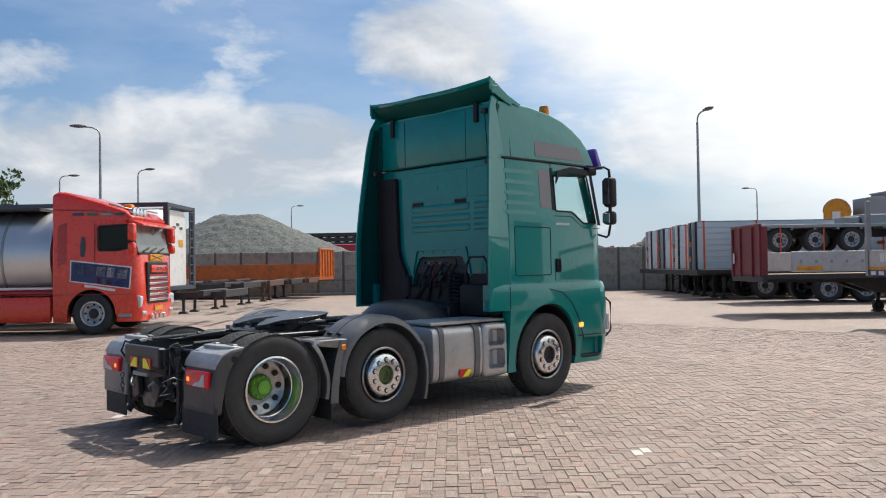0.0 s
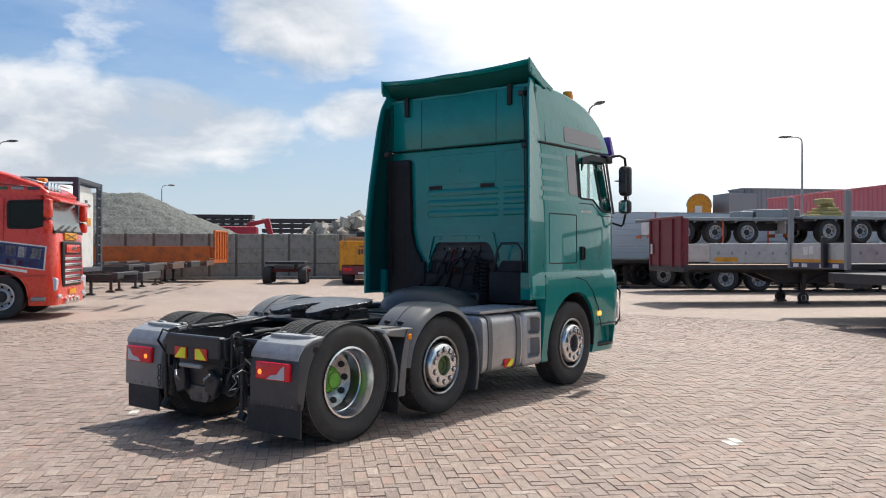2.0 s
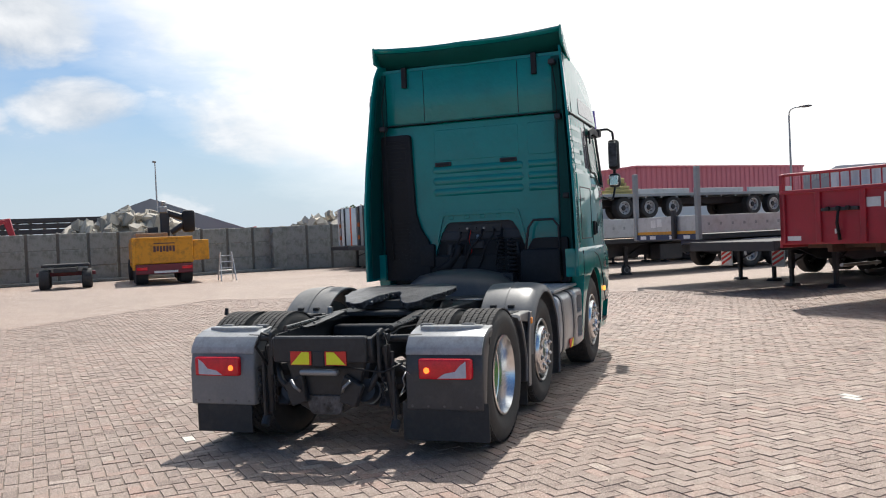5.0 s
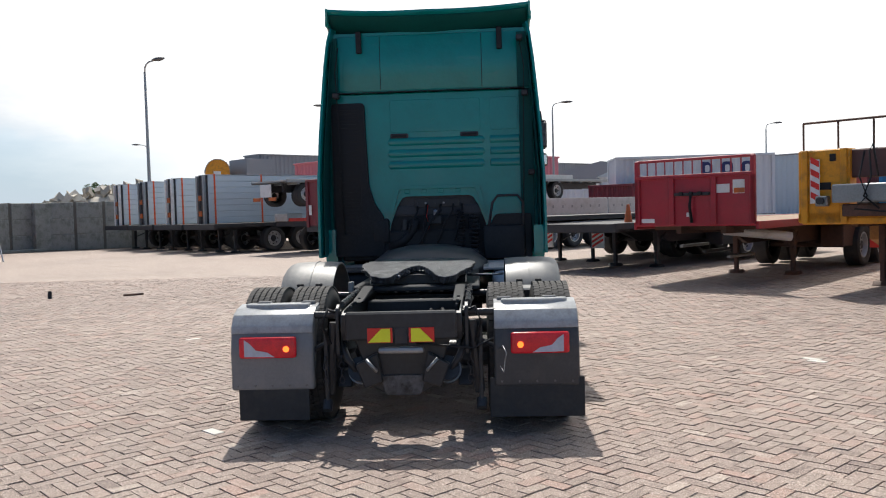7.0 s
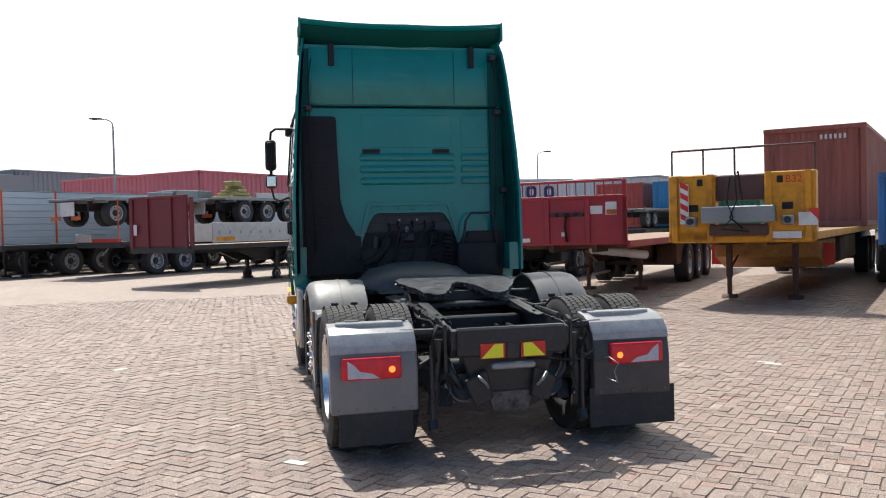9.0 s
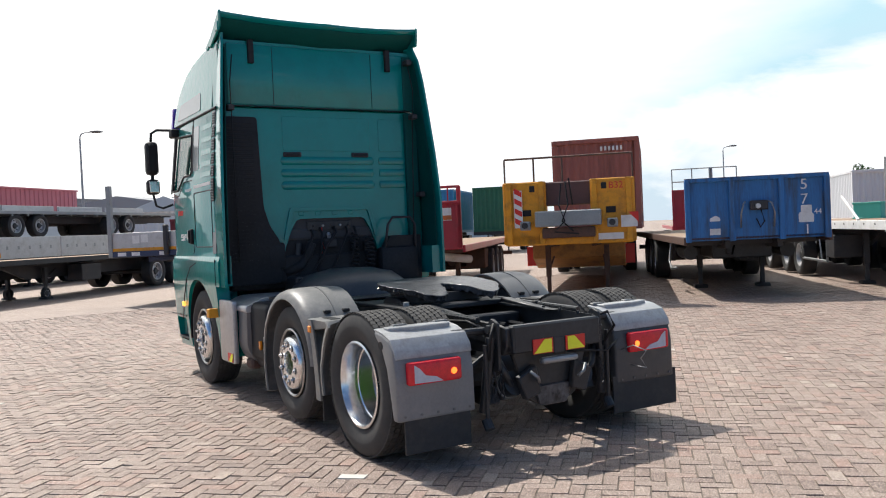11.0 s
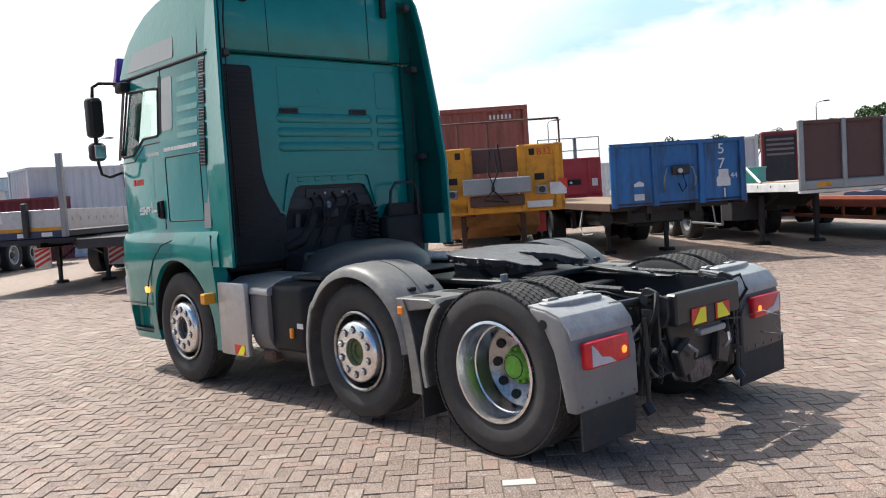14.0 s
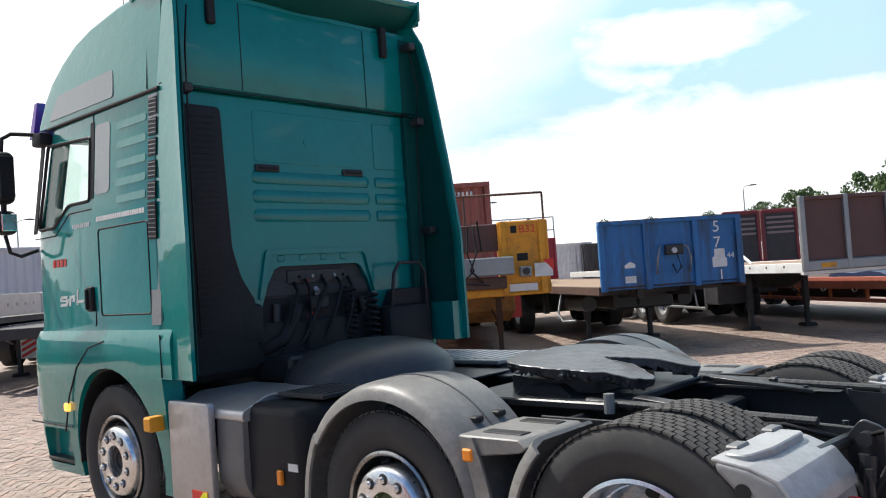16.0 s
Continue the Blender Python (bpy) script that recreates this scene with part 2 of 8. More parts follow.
RED_PAINT = mat("red_paint", (0.36, 0.014, 0.03), 0.42, var=0.12, dirt=((0.18, 0.02, 0.03), 0.4), coat=0.2)
MAROON = mat("maroon_paint", (0.19, 0.025, 0.035), 0.5, var=0.15, dirt=((0.09, 0.03, 0.03), 0.45))
ORANGE_RED = mat("orange_red_paint", (0.68, 0.034, 0.012), 0.28, var=0.05, fine=10, bump=0.003, coat=0.5)
ORANGE = mat("orange_paint", (0.58, 0.13, 0.02), 0.5, var=0.18, dirt=((0.17, 0.075, 0.035), 0.7))
YELLOW = mat("yellow_paint", (0.70, 0.30, 0.012), 0.48, var=0.1, dirt=((0.22, 0.10, 0.025), 0.6))
BLUE = mat("blue_paint", (0.022, 0.145, 0.38), 0.5, var=0.3, scale=2.5, dirt=((0.035, 0.055, 0.085), 0.85), streak=True)
BROWN = mat("brown_ply", (0.105, 0.05, 0.045), 0.6, var=0.18, dirt=((0.06, 0.035, 0.03), 0.4))
RUST_BOX = mat("container_red", (0.33, 0.11, 0.085), 0.6, var=0.15, dirt=((0.13, 0.045, 0.03), 0.5), streak=True)
WOOD = mat("deck_wood", (0.30, 0.20, 0.13), 0.75, var=0.3, scale=4, bump=0.15, dirt=((0.14, 0.10, 0.07), 0.4))
RUST = mat("rusty_steel", (0.10, 0.052, 0.038), 0.7, var=0.35, scale=4, bump=0.15, dirt=((0.04, 0.03, 0.028), 0.5))
DARK_STEEL = mat("dark_steel", (0.028, 0.028, 0.032), 0.55, var=0.3, dirt=((0.08, 0.06, 0.05), 0.3))
SLATE = mat("slate_frame_paint", (0.045, 0.055, 0.075), 0.5, var=0.15)
NAVY = mat("navy_paint", (0.02, 0.035, 0.09), 0.45, var=0.15)
CONCRETE = mat("concrete", (0.27, 0.275, 0.255), 0.85, var=0.25, scale=1.4, fine=14, bump=0.2, dirt=((0.11, 0.12, 0.095), 0.7))
POSTS = mat("dark_wall_post", (0.15, 0.14, 0.12), 0.85, var=0.25, bump=0.2)
GRAVEL = mat("gravel", (0.115, 0.122, 0.115), 0.95, var=0.9, scale=9, fine=6, bump=1.0, dirt=((0.19, 0.195, 0.18), 0.45))
RUBBLE = mat("broken_concrete", (0.42, 0.38, 0.32), 0.9, var=0.25, scale=2, bump=0.3, island=0.4)
LAMP_STEEL = mat("galvanised_steel", (0.34, 0.35, 0.36), 0.5, 0.5, var=0.1)
LAMP_HEAD = mat("lamp_head_grey", (0.10, 0.10, 0.11), 0.5, var=0.1)
SHED_RED = mat("red_cladding", (0.54, 0.16, 0.19), 0.6, var=0.08, scale=0.3)
SHED_GREY = mat("grey_cladding", (0.26, 0.27, 0.29), 0.6, var=0.06, scale=0.3)
SHED_PALE = mat("pale_blue_cladding", (0.50, 0.56, 0.60), 0.6, var=0.06, scale=0.3)
SHED_WHITE = mat("white_cladding", (0.66, 0.68, 0.70), 0.6, var=0.06, scale=0.5, dirt=((0.45, 0.45, 0.44), 0.3), streak=True)
LEAF = mat("leaves", (0.075, 0.13, 0.04), 0.7, var=0.3, scale=0.6, island=0.5, bump=0.0)
BARK = mat("bark", (0.09, 0.07, 0.05), 0.9, var=0.3, bump=0.4)
STRAP = mat("orange_strap", (0.80, 0.12, 0.03), 0.6, var=0.1)
SILVER_SIDE = mat("silver_sideboards", (0.60, 0.65, 0.69), 0.38, 0.15, var=0.08, scale=0.5)
PURPLE = mat("violet_visor", (0.16, 0.07, 0.45), 0.15, var=0.05, bump=0.0)
SMOKE = mat("smoked_pane", (0.10, 0.09, 0.11), 0.12, var=0.05, bump=0.0, coat=0.5)
SCREEN = mat("windscreen_tint", (0.11, 0.12, 0.115), 0.2, var=0.4, scale=2, bump=0.0, coat=0.25)
# pane colour lightened to hold the sky's reflection
SKY_PANE = mat("sky_reflecting_pane", (0.22, 0.25, 0.26), 0.14, var=0.08, bump=0.0, coat=0.5)
CLOTH = mat("seat_cloth", (0.06, 0.06, 0.065), 0.9, var=0.2)
GREEN_BOX = mat("green_paint", (0.02, 0.13, 0.07), 0.5, var=0.15)
MINT = mat("mint_paint", (0.06, 0.42, 0.34), 0.5, var=0.1)
MIRROR = mat("mirror", (0.75, 0.77, 0.78), 0.14, 1.0, var=0.02, bump=0.0)
NAVY_LOGO = mat("navy_panel", (0.012, 0.025, 0.12), 0.35, var=0.05, bump=0.0)
TANK = mat("steel_tank", (0.60, 0.61, 0.62), 0.42, 0.9, var=0.06, scale=0.8, fine=8, bump=0.01)
GLASS = glass_mat("cab_glass", (0.93, 0.99, 0.97), 0.98)
GLASS_DARK = glass_mat("dark_glass", (0.5, 0.55, 0.55), 0.35)

# ---- mesh helpers ----


def bm_new():
    return bmesh.new()


def join(bm, *others):
    for o in others:
        me = bpy.data.meshes.new("tmp")
        o.to_mesh(me)
        o.free()
        bm.from_mesh(me)
        bpy.data.meshes.remove(me)
    return bm


def bevelled(bm, b, seg=1, edges=None):
    if b > 0:
        bmesh.ops.bevel(bm, geom=list(edges or bm.edges), offset=b, offset_type="OFFSET", segments=seg, profile=0.5, affect="EDGES", clamp_overlap=True)
    return bm


def box(x0, x1, y0, y1, z0, z1, b=0.008, seg=1):
    bm = bm_new()
    bmesh.ops.create_cube(bm, size=1.0, matrix=Matrix.Translation(((x0 + x1) / 2, (y0 + y1) / 2, (z0 + z1) / 2)) @ Matrix.Diagonal((abs(x1 - x0), abs(y1 - y0), abs(z1 - z0), 1)))
    return bevelled(bm, b, seg)


def prism(pts, axis, a, b, bev=0.0, seg=1):
    """A polygon (two coordinates each) pushed from a to b along an axis. axis y: points are x, z; x: y, z; z: x, y."""
    bm = bm_new()

    def at(p, h):
        return {"y": (p[0], h, p[1]), "x": (h, p[0], p[1]), "z": (p[0], p[1], h)}[axis]
    lo, hi = [bm.verts.new(at(p, a)) for p in pts], [bm.verts.new(at(p, b)) for p in pts]
    bm.faces.new(lo), bm.faces.new(hi[::-1])
    n = len(pts)
    for i in range(n):
        bm.faces.new((lo[i], hi[i], hi[(i + 1) % n], lo[(i + 1) % n]))
    bmesh.ops.recalc_face_normals(bm, faces=bm.faces)
    return bevelled(bm, bev, seg)


def rod(p0, p1, r, seg=8, r2=None):
    bm = bm_new()
    p0, p1 = Vector(p0), Vector(p1)
    d = p1 - p0
    m = Matrix.Translation((p0 + p1) / 2) @ d.to_track_quat("Z", "Y").to_matrix().to_4x4()
    bmesh.ops.create_cone(bm, cap_ends=True, segments=seg, radius1=r, radius2=r if r2 is None else r2, depth=d.length, matrix=m)
    return bm


def tube(pts, r, seg=8):
    bm, rings = bm_new(), []
    pts = [Vector(p) for p in pts]
    for i, p in enumerate(pts):
        d = (pts[min(i + 1, len(pts) - 1)] - pts[max(i - 1, 0)]).normalized()
        q = d.to_track_quat("Z", "Y")
        rings.append([bm.verts.new(p + q @ Vector((r * math.cos(2 * math.pi * k / seg), r * math.sin(2 * math.pi * k / seg), 0))) for k in range(seg)])
    for a, b in zip(rings, rings[1:]):
        for k in range(seg):
            bm.faces.new((a[k], a[(k + 1) % seg], b[(k + 1) % seg], b[k]))
    bm.faces.new(rings[0][::-1]), bm.faces.new(rings[-1])
    return bm


def arc_pts(cx, cz, r, a0, a1, n):
    return [(cx + r * math.cos(radians(a0 + (a1 - a0) * i / n)), cz + r * math.sin(radians(a0 + (a1 - a0) * i / n))) for i in range(n + 1)]


def band(cx, cz, r0, r1, a0, a1, y0, y1, n=24, bev=0.0):
    """A sector of a ring in x, z, pushed from y0 to y1."""
    return prism(arc_pts(cx, cz, r1, a0, a1, n) + arc_pts(cx, cz, r0, a1, a0, n), "y", y0, y1, bev)


def lathe(profile, seg=40, closed=False):
    """Turns (radius, y) points about the y axis."""
    bm, rings = bm_new(), []
    for r, y in profile:
        if r < 1e-5:
            rings.append([bm.verts.new((0, y, 0))])
        else:
            rings.append([bm.verts.new((r * math.cos(2 * math.pi * k / seg), y, r * math.sin(2 * math.pi * k / seg))) for k in range(seg)])
    pairs = list(zip(rings, rings[1:])) + ([(rings[-1], rings[0])] if closed else [])
    for a, b in pairs:
        for k in range(seg):
            f = [a[k % len(a)], a[(k + 1) % len(a)], b[(k + 1) % len(b)], b[k % len(b)]]
            f = [v for i, v in enumerate(f) if v not in f[:i]]
            if len(f) > 2:
                bm.faces.new(f)
    bmesh.ops.recalc_face_normals(bm, faces=bm.faces)
    return bm


def moved(bm, m):
    bm.transform(m)
    return bm


def shift(bm, x=0, y=0, z=0):
    return moved(bm, Matrix.Translation((x, y, z)))


def loft(sections, n=4):
    """Rounded rectangles stacked along z: (z, x_rear, x_front, half_width, r_rear, r_front)."""
    bm, rings = bm_new(), []
    for z, xr, xf, hw, rr, rf in sections:
        ring = []
        for cx, cy, r, a0 in ((xf - rf, hw - rf, rf, 0), (xr + rr, hw - rr, rr, 90), (xr + rr, -hw + rr, rr, 180), (xf - rf, -hw + rf, rf, 270)):
            for k in range(n + 1):
                a = radians(a0 + 90 * k / n)
                ring.append(bm.verts.new((cx + r * math.cos(a), cy + r * math.sin(a), z)))
        rings.append(ring)
    m = len(rings[0])
    for a, b in zip(rings, rings[1:]):
        for k in range(m):
            bm.faces.new((a[k], a[(k + 1) % m], b[(k + 1) % m], b[k]))
    bm.faces.new(rings[0][::-1]), bm.faces.new(rings[-1])
    return bm


def skin(rings):
    """Closed sections joined along their order, capped at both ends."""
    bm = bm_new()
    vs = [[bm.verts.new(p) for p in r] for r in rings]
    n = len(rings[0])
    for a, b in zip(vs, vs[1:]):
        for k in range(n):
            bm.faces.new((a[k], a[(k + 1) % n], b[(k + 1) % n], b[k]))
    bm.faces.new(vs[0])
    bm.faces.new(vs[-1][::-1])
    bmesh.ops.recalc_face_normals(bm, faces=bm.faces)
    return bm


def bulge(y0, y1, z, h, d, x=2.99, n=40):
    """A rounded rib along y that swells towards -x and fades at both ends."""
    rings = []
    for k in range(n + 1):
        f = k / n
        e = math.sqrt(max(0.02, 1 - abs(2 * f - 1) ** 40))
        rings.append([(x - d * e * math.sin(radians(a)), y0 + (y1 - y0) * f, z + h * e * math.cos(radians(a))) for a in range(0, 181, 20)])
    return skin(rings)


def carve(bm, *cutters):
    """Takes the cutters' volumes out of bm."""
    def temp(b):
        me = bpy.data.meshes.new("tmp")
        bmesh.ops.recalc_face_normals(b, faces=b.faces)
        b.to_mesh(me)
        b.free()
        return new("tmp", me)
    ob, tools = temp(bm), [temp(c) for c in cutters]
    for t in tools:
        md = ob.modifiers.new("cut", "BOOLEAN")
        md.operation, md.object, md.solver = "DIFFERENCE", t, "EXACT"
    me = bpy.data.meshes.new_from_object(ob.evaluated_get(bpy.context.evaluated_depsgraph_get()))
    out = bm_new()
    out.from_mesh(me)
    for o in (ob, *tools):
        d = o.data
        bpy.data.objects.remove(o)
        bpy.data.meshes.remove(d)
    bpy.data.meshes.remove(me)
    return out


def part(name, bm, material, parent, label="", smooth=None, sharp=35):
    """Links a bmesh as one mesh object under a thing or under a part."""
    me = bpy.data.meshes.new(name)
    for f in bm.faces:
        f.smooth = smooth is not False
    for e in bm.edges:
        if len(e.link_faces) == 2 and e.calc_face_angle(0) > radians(sharp):
            e.smooth = False
    bm.to_mesh(me)
    bm.free()
    me.materials.append(material)
    ob = new(name, me)
    if parent is not None:
        ob.parent = parent
    if label:
        tagged(ob, label)
    return ob


def thing(name, label, category, m=None, group="", kind=""):
    ob = new(name)
    ob.empty_display_size = 0.2
    if m is not None:
        ob.matrix_world = m
    return tagged(ob, label, category, group, kind)


def solid(name, bm, material, label, category, m=None, group="", kind=""):
    ob = part(name, bm, material, None)
    if m is not None:
        ob.matrix_world = m
    return tagged(ob, label, category, group, kind)


def share(ob, parent, m):
    """Another object on the same mesh, with the parts that hang on it."""
    c = ob.copy()
    scene.collection.objects.link(c)
    c.parent, c.matrix_basis = parent, m
    for k in ob.children:
        share(k, c, k.matrix_basis.copy())
    return c


def label_text(body, size, material, parent, m, name="lettering"):
    cu = bpy.data.curves.new("tmp", "FONT")
    cu.body, cu.size, cu.extrude, cu.align_x = body, size, 0.002, "CENTER"
    t = new("tmp", cu)
    me = bpy.data.meshes.new_from_object(t.evaluated_get(bpy.context.evaluated_depsgraph_get()))
    bpy.data.objects.remove(t)
    bpy.data.curves.remove(cu)
    me.materials.clear()
    me.materials.append(material)
    ob = new(name, me)
    ob.parent, ob.matrix_basis = parent, m
    return ob

# ---- ground ----
ROW = radians(-44)
AX, UX = Vector((math.cos(ROW), math.sin(ROW), 0)), Vector((-math.sin(ROW), math.cos(ROW), 0))


def ground_mat(name, joints):
    m = bpy.data.materials.new(name)
    m.use_nodes = True
    add, link = nodes_of(m.node_tree)
    pos = add("ShaderNodeNewGeometry").outputs["Position"]
    big = add("ShaderNodeTexNoise", Scale=0.16, Detail=6.0, Roughness=0.6)
    mid = add("ShaderNodeTexNoise", Scale=1.3, Detail=6.0, Roughness=0.65)
    fine = add("ShaderNodeTexNoise", Scale=90.0, Detail=3.0, Roughness=0.7)
    for n in (big, mid, fine):
        link(pos, n.inputs["Vector"])
    if joints:
        rnd = add("ShaderNodeNewGeometry").outputs["Random Per Island"]
        obr = add("ShaderNodeObjectInfo").outputs["Random"]
        pick = num(add, link, "FRACT", num(add, link, "ADD", rnd, obr))
        base = ramp(add, [(0.0, (0.175, 0.130, 0.113)), (0.25, (0.290, 0.228, 0.197)), (0.5, (0.262, 0.208, 0.180)), (0.75, (0.325, 0.268, 0.232)), (0.93, (0.33, 0.215, 0.178)), (1.0, (0.42, 0.37, 0.325))], pick, link)
    else:
        base = ramp(add, [(0.3, (0.265, 0.212, 0.182)), (0.7, (0.33, 0.27, 0.236))], mid.outputs["Fac"], link)
    tone = ramp(add, [(0.32, 0.80), (0.5, 0.99), (0.7, 1.14)], big.outputs["Fac"], link)
    col = mixc(add, link, 1.0, base, tone, "MULTIPLY")
    col = mixc(add, link, ramp(add, [(0.42, 0.0), (0.72, 0.35)], mid.outputs["Fac"], link), col, (0.37, 0.335, 0.295))
    speck = add("ShaderNodeTexNoise", Scale=150.0, Detail=2.0, Roughness=0.5)
    link(pos, speck.inputs["Vector"])
    col = mixc(add, link, ramp(add, [(0.55, 0.0), (0.64, 0.9)], speck.outputs["Fac"], link), col, (0.56, 0.50, 0.45))
    col = mixc(add, link, ramp(add, [(0.35, 0.75), (0.45, 0.0)], speck.outputs["Fac"], link), col, (0.12, 0.09, 0.075))
    # pale dots that paint sun glints into the paving colour
    glints = add("ShaderNodeTexVoronoi", Scale=75.0)
    link(pos, glints.inputs["Vector"])
    col = mixc(add, link, ramp(add, [(0.10, 0.85), (0.20, 0.0)], glints.outputs["Distance"], link), col, (0.62, 0.57, 0.52))
    spots = add("ShaderNodeTexNoise", Scale=0.55, Detail=5.0, Roughness=0.6)
    link(pos, spots.inputs["Vector"])
    col = mixc(add, link, ramp(add, [(0.64, 0.0), (0.74, 0.45)], spots.outputs["Fac"], link), col, (0.10, 0.085, 0.075))
    grit = ramp(add, [(0.35, 0.58), (0.65, 1.42)], fine.outputs["Fac"], link)
    col = mixc(add, link, 1.0, col, grit, "MULTIPLY")
    col = mixc(add, link, 1.0, col, (0.985, 0.905, 0.865), "MULTIPLY")
    b = add("ShaderNodeBsdfPrincipled", Roughness=0.66)
    b.inputs["Specular IOR Level"].default_value = 0.45
    link(col, b.inputs["Base Color"])
    bp = add("ShaderNodeBump", Strength=0.9, Distance=0.008)
    link(fine.outputs["Fac"], bp.inputs["Height"])
    link(bp.outputs[0], b.inputs["Normal"])
    link(b.outputs[0], add("ShaderNodeOutputMaterial").inputs[0])
    return m


PAVER = ground_mat("clay_paver", True)
SHEET = ground_mat("far_pavers", False)
SAND = mat("joint_sand", (0.165, 0.135, 0.110), 0.95, var=0.25, scale=2, fine=120, bump=0.2)
PALE = mat("pale_paver", (0.60, 0.57, 0.52), 0.8, var=0.1, fine=90, bump=0.1)

bm = bm_new()
bmesh.ops.create_grid(bm, x_segments=2, y_segments=2, size=2500)
shift(bm, 0, 0, -0.014)
ground = solid("ground", bm, SHEET, "worn brick-paved yard reaching to the horizon", "ground", kind="structure")

# herringbone of clay bricks, aligned with the rows of trailers
BW = 0.092
rot = Matrix.Rotation(ROW, 3, "Z")


def brick_corners(i, j):
    d = (i - j) % 4
    if d == 0:
        return i * BW, j * BW, 2 * BW, BW
    if d == 3:
        return i * BW, j * BW, BW, 2 * BW
    return None


def in_yard(x, y):
    return -7.5 < x < 15 and -13 < y < 12


def in_near(x, y):
    return -2.7 < x < -0.95 and 1.0 < y < 3.8


verts, faces, near_bricks, pale = [], [], [], []
rng = random.Random(5)
PALE_AT = [(1.98, -3.79), (-0.379, 1.348), (4.2, 3.2)]
N = 230
for i in range(-N, N):
    for j in range(-N, N):
        c = brick_corners(i, j)
        if c is None:
            continue
        cx, cy, w, h = c
        mid = rot @ Vector((cx + w / 2, cy + h / 2, 0))
        if not in_yard(mid.x, mid.y):
            continue
        dz, tx, ty = rng.uniform(-0.0045, 0.0015), rng.uniform(-0.022, 0.022), rng.uniform(-0.022, 0.022)
        if any((mid.x - px) ** 2 + (mid.y - py) ** 2 < 0.0055 for px, py in PALE_AT):
            pale.append((mid, w > h))
            continue
        if in_near(mid.x, mid.y) and len(near_bricks) < 290:
            near_bricks.append((mid, w > h, dz, tx, ty))
            continue
        n = len(verts)
        for inset, z in ((0.001, -0.016), (0.0042, 0.0)):
            for sx, sy in ((-1, -1), (1, -1), (1, 1), (-1, 1)):
                wear = rng.uniform(-0.0012, 0.0028) if z == 0.0 else 0.0
                lx, ly = sx * (w / 2 - inset - wear), sy * (h / 2 - inset - wear)
                p = rot @ Vector((cx + w / 2 + lx, cy + h / 2 + ly, 0))
                verts.append((p.x, p.y, z + (dz + tx * lx + ty * ly if z == 0.0 else 0)))
        faces += [(n + 4, n + 5, n + 6, n + 7), (n, n + 1, n + 5, n + 4), (n + 1, n + 2, n + 6, n + 5), (n + 2, n + 3, n + 7, n + 6), (n + 3, n, n + 4, n + 7)]
pavement = thing("pavement", "herringbone clay brick pavement of the yard", "pavement", kind="structure")
me = bpy.data.meshes.new("bricks")
me.from_pydata(verts, [], faces)
me.materials.append(PAVER)
ob = new("paver_field", me)
ob.parent = pavement
tagged(ob, "brown and pink clay bricks in herringbone bond", kind="stuff")
part("sand_bed", prism([(-7.55, -13.05), (15.05, -13.05), (15.05, 12.05), (-7.55, 12.05)], "z", -0.0135, -0.0072), SAND, pavement, "dark sand in the joints")


def one_brick():
    bm = bm_new()
    v = []
    for inset, z in ((0.0015, -0.012), (0.005, 0.0)):
        v += [bm.verts.new((sx * (BW - inset), sy * (BW / 2 - inset), z)) for sx, sy in ((-1, -1), (1, -1), (1, 1), (-1, 1))]
    bm.faces.new(v[4:8])
    for k in range(4):
        bm.faces.new((v[k], v[(k + 1) % 4], v[4 + (k + 1) % 4], v[4 + k]))
    return bm

# ---- the green tractor unit ----


def tread_blocks(r, w, cols, n):
    bm = bm_new()
    cw = w / cols
    for c in range(cols):
        y = -w / 2 + cw * (c + 0.5)
        for k in range(n):
            a = 2 * math.pi * (k + 0.5 * (c % 2)) / n
            d = 2 * math.pi / n * 0.445
            v = []
            for rr in (r - 0.012, r - 0.003):
                for aa, yy in ((a - d, y - cw * 0.46), (a + d, y - cw * 0.46 + 0.006), (a + d, y + cw * 0.46), (a - d, y + cw * 0.46 - 0.006)):
                    v.append(bm.verts.new((rr * math.cos(aa), yy, rr * math.sin(aa))))
            bm.faces.new(v[4:8])
            for i in range(4):
                bm.faces.new((v[i], v[(i + 1) % 4], v[4 + (i + 1) % 4], v[4 + i]))
    bmesh.ops.recalc_face_normals(bm, faces=bm.faces)
    return bm


def tyre_bm(r, w, rim, seg=56):
    h = w / 2
    return lathe([(rim, -h * 0.72), (rim + 0.03, -h * 0.86), (rim + 0.10, -h), (r - 0.09, -h), (r - 0.035, -h * 0.93), (r - 0.012, -h * 0.82),
                  (r - 0.012, h * 0.82), (r - 0.035, h * 0.93), (r - 0.09, h), (rim + 0.10, h), (rim + 0.03, h * 0.86), (rim, h * 0.72)], seg)


def holes_ring(r, n, rad, y, depth, start=0.0, seg=10):
    bm = bm_new()
    for k in range(n):
        a = 2 * math.pi * (k + start) / n
        join(bm, rod((r * math.cos(a), y, r * math.sin(a)), (r * math.cos(a), y + depth, r * math.sin(a)), rad, seg))
    return bm


